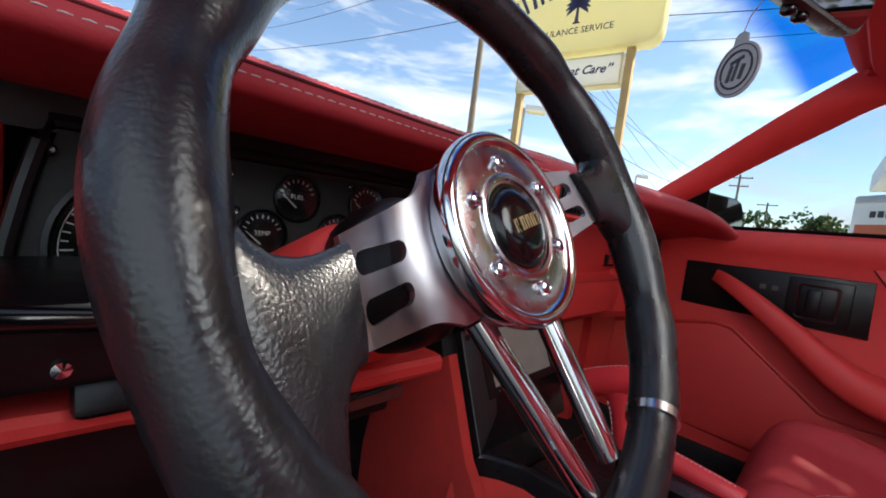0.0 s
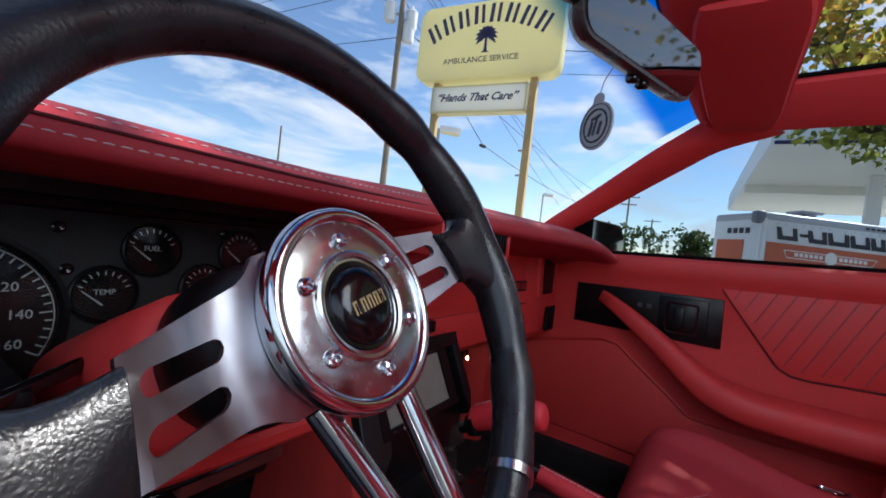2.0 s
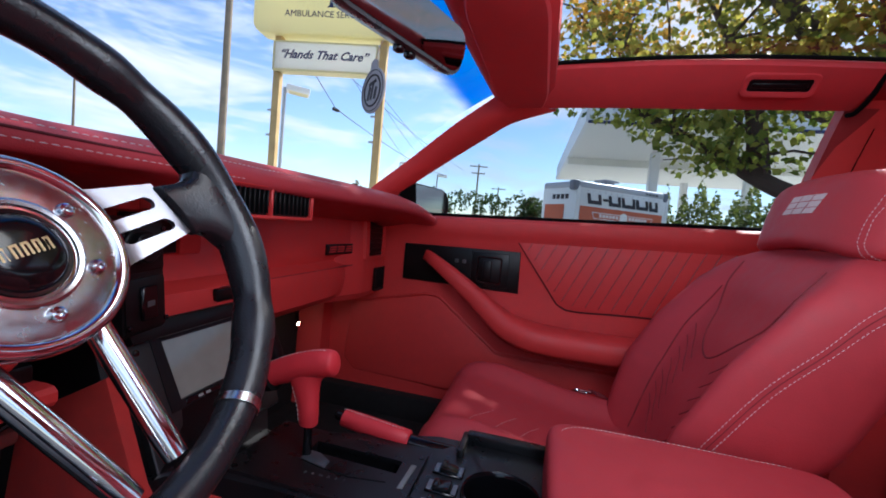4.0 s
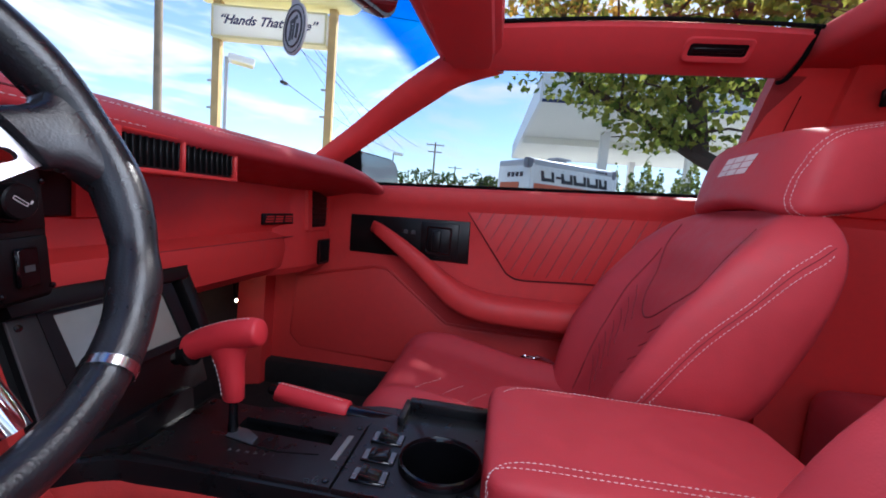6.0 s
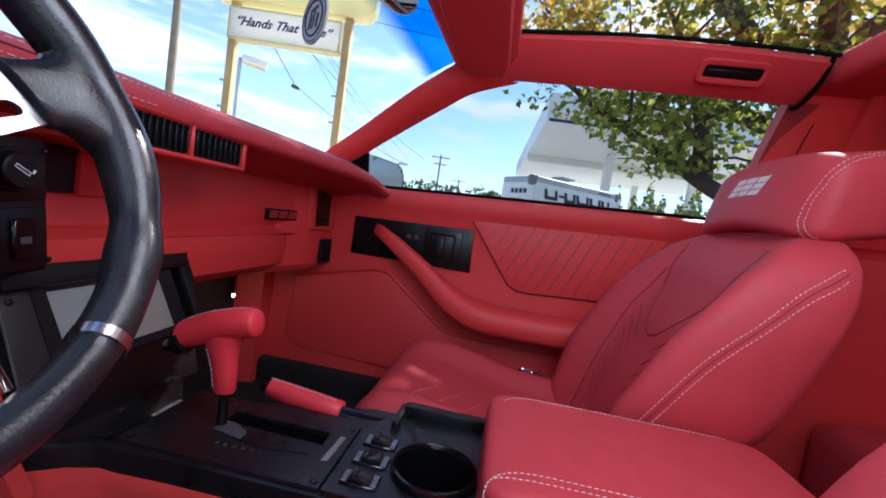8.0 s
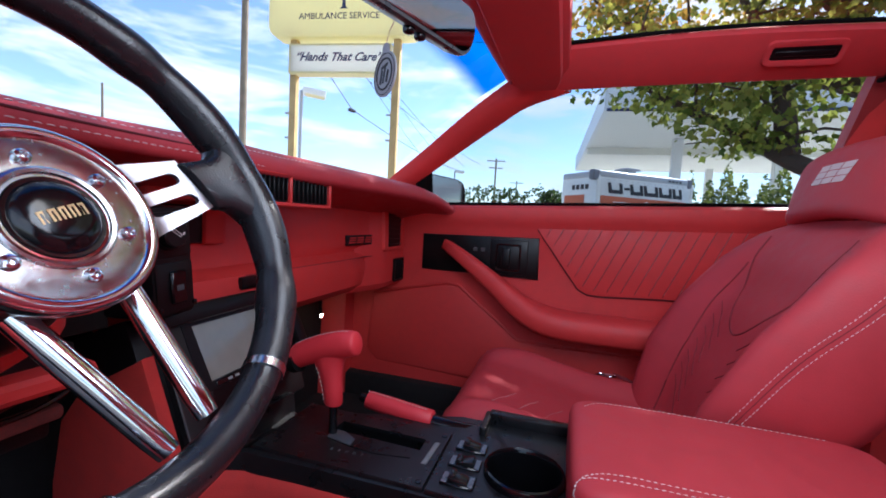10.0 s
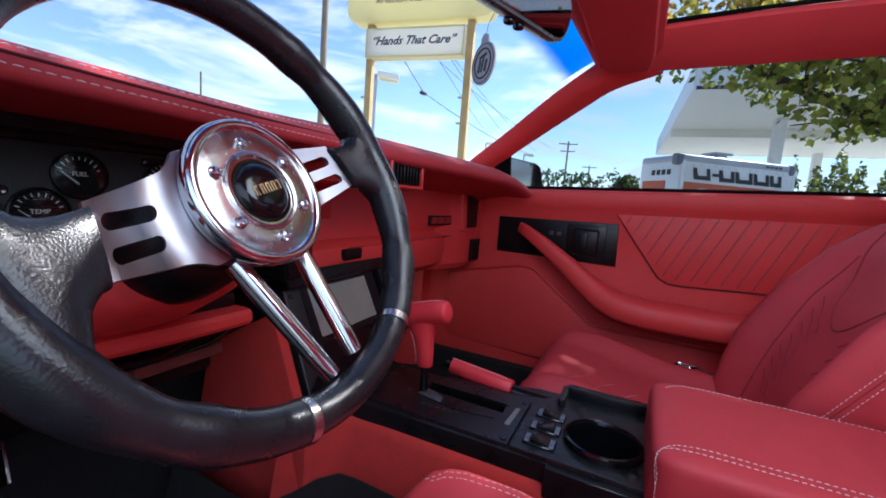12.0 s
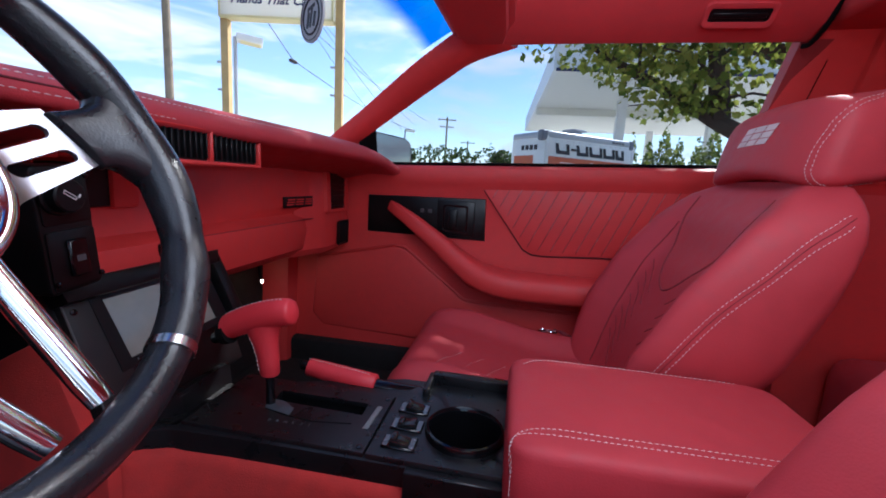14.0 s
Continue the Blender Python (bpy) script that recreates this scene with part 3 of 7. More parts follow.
    slab(bm, ins, 0.010, mi @ pose(0, 0, 0.004), 0.003)
    quilt = add("quilted_insert", bm, RED_VINYL, "red quilted leather insert")
    bm = bmesh.new()
    seam = [mi @ Vector((a, b, 0.002)) for a, b in [(0.165, 0.086), (0.232, -0.005), (0.298, -0.093), (0.325, -0.107), (0.36, -0.109), (0.52, -0.100), (0.90, -0.093)]]
    tube(bm, seam, 0.0022, 6)
    add("seam_cord", bm, mat_dark_seam(), "dark seam round the insert", quilt)
    for k in range(19):
        a0 = 0.212 + 0.036 * k
        zt = 0.079 + 0.022 * max(0, (a0 - 0.2)) / 0.32
        line = []
        for q in range(21):
            a, z = a0 - 0.085 * q / 20, zt + (-0.092 - zt) * q / 20
            if a < 0.176 + (0.083 - z) * 0.771:
                break
            line.append(mi @ Vector((a, z, 0.0046)))
        if len(line) < 4:
            continue
        bm = bmesh.new()
        tube(bm, [line[0], line[-1]], 0.0011, 6)
        add("quilt_line", bm, mat_soft_seam(), "", quilt)
        if right:
            stitches("thread", [line[0], line[-1]], quilt, 0.0062, 0.5, 0.0004, (-0.0011, 0, 0))
    # lower map-pocket panel
    bm = bmesh.new()
    low = [(-0.355, -0.17), (-0.10, -0.115), (-0.06, -0.118), (0.135, -0.268), (0.22, -0.272), (0.90, -0.275), (0.90, -0.43), (0.02, -0.41), (-0.33, -0.40), (-0.37, -0.36)]
    slab(bm, low, 0.014, basis((0.7555, 0.0, 0.75), (0, -1, 0), (0, 0, 1)) @ pose(0, 0, 0.010), 0.008, 3)
    pocket = add("lower_panel", bm, RED_VINYL, "red carpeted lower door panel")
    bm = bmesh.new()
    tube(bm, [Vector((0.7445, -a, 0.75 + b + 0.004)) for a, b in low[:6]], 0.004, 6)
    add("panel_edge", bm, RED_PLASTIC, "", pocket)
    return th


_seam = []


def mat_dark_seam():
    if not _seam:
        # dark red carries the shadow in a seam's groove
        _seam.append(mat("seam_shadow", (0.10, 0.008, 0.010), 0.8, var=0.1))
    return _seam[0]


_soft = []


def mat_soft_seam():
    if not _soft:
        # darker red puts the soft shade of folds and tucks into the colour
        _soft.append(mat("fold_shade", (0.22, 0.016, 0.022), 0.8, var=0.1))
    return _soft[0]


door(1)
left = door(-1)
# the driver's door stands open on its front hinge
hinge = Matrix.Translation((-0.79, 0.46, 0.0))
left.matrix_basis = hinge @ pose(0, 0, 0, 0, 0, -62) @ hinge.inverted() @ left.matrix_basis
tagged(left, "driver door standing open with red vinyl panel")


def cowl_side(side):
    bm = bmesh.new()
    rows = []
    for z in (0.21, 0.45, 0.60, 0.72, 0.93):
        k = 0.03 * (z - 0.2)
        rows.append([Vector((side * x, y, z)) for x, y in ((0.80, 0.43), (0.715 + k, 0.425), (0.690 + k, 0.40 + 0.03), (0.672 + k, 0.47), (0.66 + k, 0.63), (0.80, 0.63))])
    loft(bm, rows)
    setting("kick_panel_right" if side > 0 else "kick_panel_left", bm, RED_VINYL, "red vinyl kick panel beside the footwell", "kick panel")


cowl_side(1), cowl_side(-1)
bm = bmesh.new()
box(bm, (0.712, -0.95, 0.20), (0.80, 0.64, 0.308), 0.012, 2)
setting("door_sill", bm, BLACK_CARPET, "black carpeted door sill", "sill")


def outside_mirror():
    th = thing("door_mirror", (0.91, 0.20, 0.90), "black door mirror outside the side window", "door mirror")
    m = basis((0.912, 0.155, 0.940), (0.953, -0.303, 0), (0, 0, 1))  # glass turned towards the driver
    bm = bmesh.new()
    shape = [(-0.118, -0.046), (0.112, -0.046), (0.119, -0.030), (0.112, 0.012), (0.094, 0.036), (0.060, 0.047), (-0.110, 0.049), (-0.118, 0.040)]
    rings = []
    for h, k in ((0.0, 0.97), (-0.004, 1.0), (-0.05, 0.97), (-0.085, 0.82), (-0.105, 0.5)):
        rings.append([m @ Vector((a * k, b * k, h)) for a, b in shape])
    loft(bm, rings)
    part("housing", bm, BLACK_GLOSS, th, "", 50)
    bm = bmesh.new()
    slab(bm, [(a * 0.94, b * 0.90) for a, b in shape], 0.003, m @ pose(0, 0, 0.002))
    part("mirror_glass", bm, SIDE_MIRROR, th, "mirror glass")
    bm = bmesh.new()
    box(bm, (0.775, 0.18, 0.870), (0.90, 0.27, 0.900), 0.01, 2)
    part("mount", bm, BLACK_PLASTIC, th)


outside_mirror()


# ---- dashboard ----
def brow_front(x):
    return piece([(-0.75, 0.150), (0.0, 0.145), (0.15, 0.132), (0.40, 0.112), (0.60, 0.092), (0.70, 0.075)], x)


def brow_drop(x):
    return piece([(-0.75, 0.006), (-0.3, 0.0), (0.30, 0.0), (0.50, -0.003), (0.60, -0.010), (0.65, -0.020), (0.70, -0.034)], x)


def brow_ring(x, s=1.0):
    yf, d = brow_front(x), brow_drop(x)
    pts = [(0.125, 0.880), (0.022, 0.8868), (0.006, 0.8878), (-0.003, 0.8892), (-0.006, 0.895), (-0.005, 0.902), (0.002, 0.9085), (0.012, 0.9135), (0.030, 0.9200), (0.060, 0.9250), (0.12, 0.9275), (0.25, 0.924), (0.60 - yf, 0.905), (0.60 - yf, 0.86)]
    if x > -0.16:  # solid under the pad on the passenger's side
        pts[:4] = [(0.19, 0.846), (0.085, 0.870), (0.014, 0.8845), (-0.002, 0.889)]
    rise = piece([(-0.75, 0.0), (-0.22, 0.0), (-0.06, 0.007), (0.55, 0.007), (0.70, 0.002)], x)
    return [Vector((x, yf + a, b + d * (1.0 if a < 0.06 else 0.5) + rise * min(1.0, max(0.0, (b - 0.895) / 0.022)))) for a, b in pts]


def build_dash():
    th = thing("dashboard", (0, 0.35, 0.60), "red leather-wrapped dashboard with white stitching", "dashboard")
    bm = bmesh.new()
    xs = [-0.75 + 1.40 * i / 56 for i in range(57)] + [0.66, 0.672, 0.682, 0.690]
    rings = [brow_ring(x) for x in xs]
    last = brow_ring(0.695)
    mid = sum(last, Vector()) / len(last)
    rings.append([p.lerp(mid, 0.25) for p in last])
    loft(bm, rings)
    bmesh.ops.recalc_face_normals(bm, faces=bm.faces)
    tr = tree_of(bm)
    pad = part("top_pad", bm, RED_LEATHER, th, "red leather top pad", 60)
    low = [Vector((x, brow_front(x) - 0.0058, 0.8985 + brow_drop(x))) for x in (i / 60 - 0.74 for i in range(43))]
    up = [Vector((x, brow_front(x) + 0.011, 0.9135 + brow_drop(x))) for x in (i / 60 - 0.74 for i in range(60))]
    stitches("lower_stitching", low, pad, 0.0085, 0.66, 0.0005, tree=tr)
    stitches("upper_stitching", up, pad, 0.0085, 0.6, 0.0006, tree=tr)
    bm = bmesh.new()
    tube(bm, [Vector((x, brow_front(x) - 0.0005, 0.9065 + brow_drop(x))) for x in (i / 60 - 0.74 for i in range(86))], 0.0016, 6)
    part("pad_seam", bm, mat_dark_seam(), pad, "seam of the pad")
    # passenger face and glove box
    prof = [(0.315, 0.905), (0.305, 0.885), (0.300, 0.765), (0.285, 0.742), (0.258, 0.728), (0.252, 0.70), (0.258, 0.655), (0.285, 0.634), (0.45, 0.634), (0.45, 0.905)]
    bm = bmesh.new()
    rings = []
    for x in [-0.085 + 0.63 * i / 10 for i in range(11)]:
        k = piece([(-0.1, 0.0), (0.42, 0.0), (0.50, 0.35), (0.545, 1.0)], x)
        rings.append([Vector((x, y + (0.022 * k if 0.64 < z < 0.735 else 0) - (0.036 * (x + 0.085) / 0.63 if z > 0.75 and y < 0.4 else 0), z)) for y, z in prof])
    loft(bm, rings)
    face = part("passenger_face", bm, RED_PLASTIC, th, "red vinyl passenger-side face", 30)
    bm = bmesh.new()
    box(bm, (0.055, 0.2565, 0.7262), (0.53, 0.28, 0.7275), 0.0003, 1)
    part("glove_gap", bm, mat_soft_seam(), face)
    bm = bmesh.new()
    m = basis((0.064, 0.2515, 0.716), (1, 0, 0), (0, 0, 1))
    slab(bm, round_rect(0.053, 0.020, 0.003), 0.008, m @ pose(0, 0, 0.004), 0.001)
    part("glove_latch", bm, BLACK_PLASTIC, face, "black glove box latch")
    bm = bmesh.new()
    m = basis((0.4755, 0.2672, 0.7725), (1, -0.057, 0), (0, 0.04, 1))
    slab(bm, round_rect(0.138, 0.027, 0.003), 0.004, m @ pose(0, 0, 0.002), 0.001)
    badge = part("badge", bm, BLACK_PLASTIC, face, "small black badge with red bars")
    for k, (a, w) in enumerate(((-0.040, 0.030), (-0.002, 0.032), (0.038, 0.030))):
        for b in (0.006, 0.0, -0.006):
            bm = bmesh.new()
            box(bm, (a - w / 2 + b * 0.4, b - 0.0016, 0.0015), (a + w / 2 + b * 0.4, b + 0.0016, 0.003), 0, 1, m)
            part("badge_bar", bm, RED_PLASTIC, badge)
    # side tower with two upright vents
    bm = bmesh.new()
    rings = []
    for x in (0.470, 0.500, 0.530, 0.556, 0.575, 0.60, 0.70, 0.725, 0.735):
        o = piece([(0.47, 0.034), (0.530, 0.014), (0.575, 0.0), (0.725, 0.0), (0.735, 0.012)], x)
        rings.append([Vector((x, y + o, z)) for y, z in ((0.262, 0.875), (0.254, 0.860), (0.248, 0.755), (0.243, 0.70), (0.243, 0.645), (0.255, 0.628), (0.42, 0.628), (0.42, 0.875))])
    loft(bm, rings)
    tower = part("end_tower", bm, RED_PLASTIC, th, "red end panel with two air outlets", 30)
    bm = bmesh.new()
    mv = basis((0.648, 0.2465, 0.808), (1, 0, 0), (0, 0.05, 1))
    o_, i_ = round_rect(0.150, 0.142, 0.008), [(a, b - 0.007) for a, b in round_rect(0.098, 0.106, 0.004)]
    loft(bm, [[mv @ Vector((a, b, -0.006)) for a, b in o_], [mv @ Vector((a * 0.97, b * 0.97, 0.004)) for a, b in o_], [mv @ Vector((a, b, 0.004)) for a, b in i_], [mv @ Vector((a, b, -0.006)) for a, b in i_]], caps=False)
    part("vent_surround", bm, RED_PLASTIC, tower, "raised red surround")
    vent_in(tower, (0.648, 0.2440, 0.801), 0.096, 0.104, 7, bezel=False)
    vent_in(tower, (0.676, 0.2390, 0.677), 0.066, 0.066, 5)
    # centre vents under the pad
    bm = bmesh.new()
    for lo, hi in (((-0.075, 0.140, 0.8910), (0.1245, 0.30, 0.903)), ((-0.075, 0.140, 0.8465), (0.1245, 0.30, 0.8525)), ((0.1175, 0.140, 0.850), (0.1245, 0.30, 0.895)), ((0.0125, 0.140, 0.850), (0.0182, 0.30, 0.895)), ((-0.085, 0.140, 0.8465), (-0.074, 0.30, 0.900))):
        box(bm, lo, hi, 0.002, 1)
    frame_ = part("vent_frame", bm, RED_PLASTIC, th, "red plastic vent frame")
    vent_in(frame_, (-0.0307, 0.147, 0.8718), 0.086, 0.0395, 9, bezel=False)
    vent_in(frame_, (0.0678, 0.147, 0.8718), 0.099, 0.0395, 9, bezel=False)
    # red panel left of the glove box, slot, and black switch pod
    bm = bmesh.new()
    box(bm, (-0.115, 0.262, 0.634), (-0.085, 0.36, 0.786), 0.002, 1)
    box(bm, (-0.115, 0.262, 0.845), (-0.085, 0.36, 0.880), 0.002, 1)
    part("centre_strip", bm, RED_PLASTIC, th)
    bm = bmesh.new()
    box(bm, (-0.084, 0.2890, 0.782), (0.002, 0.304, 0.841), 0.002, 1)
    part("empty_slot", bm, BLACK_PLASTIC, th, "dark empty slot")
    bm = bmesh.new()
    box(bm, (-0.003, 0.282, 0.780), (0.038, 0.31, 0.836), 0.005, 2)
    part("slot_knob", bm, RED_PLASTIC, th, "red plastic slider cover")
    bm = bmesh.new()
    m = basis((-0.133, 0.190, 0.772), (1, 0.10, 0), (0, 0.03, 1)) @ pose(-0.005, 0, 0, 0, 0, 4)
    slab(bm, round_rect(0.059, 0.132, 0.006), 0.09, m, 0.004, 2)
    pod = part("switch_pod", bm, BLACK_PLASTIC, th, "black plastic switch pod")
    bm = bmesh.new()
    slab(bm, round_rect(0.053, 0.054, 0.004), 0.002, m @ pose(0, 0.033, 0.002), 0.001)
    slab(bm, round_rect(0.053, 0.062, 0.004), 0.002, m @ pose(0, -0.031, 0.002), 0.001)
    part("pod_plate", bm, BLACK_PLASTIC, pod)
    bm = bmesh.new()
    turned(bm, [(0.0205, 0), (0.0205, 0.003), (0.0190, 0.0045), (0.0172, 0.0045), (0.0168, 0.014), (0.0152, 0.0155), (0.0, 0.0155)], m @ pose(-0.008, 0.036, 0.002), 28)
    lighter = part("lighter", bm, BLACK_PLASTIC, pod, "black cigarette lighter knob")
    bm = bmesh.new()
    mm = m @ pose(-0.008, 0.036, 0.0178, 0, 0, -35)
    for lo_, hi_ in (((-0.009, -0.0018, 0), (0.006, -0.0011, 0.0004)), ((-0.009, 0.0011, 0), (0.006, 0.0018, 0.0004)), ((-0.009, -0.0018, 0), (-0.0083, 0.0018, 0.0004)), ((0.0053, -0.0018, 0), (0.006, 0.0018, 0.0004)), ((0.0065, 0.002, 0), (0.0085, 0.006, 0.0004))):
        box(bm, lo_, hi_, 0, 1, mm)
    part("lighter_mark", bm, WHITE_PRINT, lighter)
    bm = bmesh.new()
    box(bm, (-0.009, -0.050, 0.001), (0.013, -0.010, 0.0065), 0.002, 1, m)
    sw = part("rocker", bm, BLACK_GLOSS, pod, "black rocker switch")
    bm = bmesh.new()
    box(bm, (-0.003, -0.034, 0.0062), (0.007, -0.0275, 0.0069), 0, 1, m)
    part("rocker_mark", bm, GREY_TRIM, sw)
    for a, b in ((-0.024, 0.054), (0.026, 0.054), (-0.024, -0.054), (0.026, -0.054)):
        bm = bmesh.new()
        turned(bm, [(0.003, 0), (0.003, 0.002), (0.0, 0.003)], m @ pose(a, b, 0.002), 10)
        part("screw", bm, BLACK_GLOSS, pod)
    # black sheet that stands for the shade in the hollow under the pad
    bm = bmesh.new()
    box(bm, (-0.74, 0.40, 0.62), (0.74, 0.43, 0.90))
    part("hollow_dark", bm, BLACK_PLASTIC, th)
    # driver's side: hollow hood over the gauges, knee panel
    bm = bmesh.new()
    box(bm, (-0.75, 0.270, 0.855), (-0.165, 0.30, 0.890))
    part("hood_back", bm, BLACK_PLASTIC, th, "black back of the gauge hood")
    bm = bmesh.new()
    rings = []
    for i in range(13):
        x = -0.75 + 0.495 * i / 12
        top = piece([(-0.75, 0.716), (-0.55, 0.714), (-0.50, 0.711), (-0.42, 0.700), (-0.35, 0.698), (-0.25, 0.697)], x)
        low = piece([(-0.75, 0.699), (-0.55, 0.698), (-0.50, 0.6966), (-0.42, 0.684), (-0.35, 0.680), (-0.25, 0.679)], x)
        rings.append([Vector((x, y, z)) for y, z in ((0.22, top - 0.002), (0.150, top), (0.142, top - 0.001), (0.138, top - 0.005), (0.138, low + 0.005), (0.142, low), (0.150, low), (0.22, low + 0.004))])
    loft(bm, rings)
    part("knee_panel", bm, RED_PLASTIC, th, "red plastic knee panel", 30)
    # torn red edge; its dark colour stands for the shade under the dash
    bm = bmesh.new()
    box(bm, (-0.345, 0.196, 0.628), (-0.245, 0.215, 0.643), 0.005, 2)
    part("lower_trim", bm, mat("torn_trim_shade", (0.14, 0.02, 0.016), 0.9, grain=0.6, grain_scale=300, var=0.4, var_scale=20), th, "torn red trim edge, coloured dark for shade")
    bm = bmesh.new()
    tube(bm, smooth_path([(-0.40, 0.19, 0.655), (-0.34, 0.185, 0.652), (-0.29, 0.19, 0.662), (-0.24, 0.20, 0.668)], 5), 0.003, 6)
    tube(bm, smooth_path([(-0.42, 0.20, 0.640), (-0.35, 0.19, 0.648), (-0.27, 0.20, 0.644), (-0.22, 0.21, 0.655)], 5), 0.0025, 6)
    part("wiring", bm, BLACK_GLOSS, th, "black wiring under the dash")
    bm = bmesh.new()
    box(bm, (-0.74, 0.165, 0.560), (-0.46, 0.24, 0.696), 0.006, 2)
    part("under_panel", bm, BLACK_PLASTIC, th, "black panel under the knee trim")
    bm = bmesh.new()
    box(bm, (-0.46, 0.225, 0.600), (-0.24, 0.26, 0.679), 0.006, 2)
    part("column_panel", bm, BLACK_PLASTIC, th, "black panel under the column")
    bm = bmesh.new()
    box(bm, (-0.46, 0.165, 0.684), (-0.255, 0.26, 0.712), 0.004, 2)
    part("column_filler", bm, BLACK_PLASTIC, th)
    bm = bmesh.new()
    box(bm, (-0.66, 0.124, 0.7285), (-0.455, 0.26, 0.772), 0.006, 2)
    swp = part("lamp_switch_panel", bm, BLACK_PLASTIC, th, "black lamp switch panel")
    bm = bmesh.new()
    turned(bm, [(0.004, 0), (0.004, 0.0015), (0.0, 0.0025)], basis((-0.530, 0.1235, 0.740), (1, 0, 0), (0, 0, 1)), 12)
    part("screw", bm, CHROME, swp)
    bm = bmesh.new()
    box(bm, (-0.75, 0.266, 0.69), (-0.553, 0.32, 0.86), 0.006, 2)
    part("outer_face", bm, RED_PLASTIC, th)
    return th


def vent_in(parent, c, w, h, n, bezel=True):
    """An air outlet: dark box with upright slats."""
    x, y, z = c
    bm = bmesh.new()
    box(bm, (x - w / 2, y, z - h / 2), (x + w / 2, y + 0.003, z + h / 2), 0.001, 1)
    v = part("air_vent", bm, BLACK_PLASTIC, parent, "black air vent")
    tall = h > w
    for i in range(n):
        bm = bmesh.new()
        if tall:
            zz = z - h / 2 + h * (i + 0.5) / n
            box(bm, (x - w / 2 + 0.003, y - 0.005, zz - 0.0012), (x + w / 2 - 0.003, y + 0.001, zz + 0.0012), 0.0005, 1)
        else:
            xx = x - w / 2 + w * (i + 0.5) / n
            box(bm, (xx - 0.0012, y - 0.005, z - h / 2 + 0.003), (xx + 0.0012, y + 0.001, z + h / 2 - 0.003), 0.0005, 1)
        part("slat", bm, BLACK_PLASTIC, v)
    if bezel:
        bm = bmesh.new()
        m = basis((x, y - 0.002, z), (1, 0, 0), (0, 0, 1))
        o, i_ = round_rect(w + 0.006, h + 0.006, 0.004), round_rect(w - 0.002, h - 0.002, 0.003)
        loft(bm, [[m @ Vector((a, b, 0)) for a, b in o], [m @ Vector((a, b, 0.003)) for a, b in o], [m @ Vector((a, b, 0.003)) for a, b in i_], [m @ Vector((a, b, -0.002)) for a, b in i_]], caps=False)
        part("vent_bezel", bm, BLACK_PLASTIC, v)


build_dash()


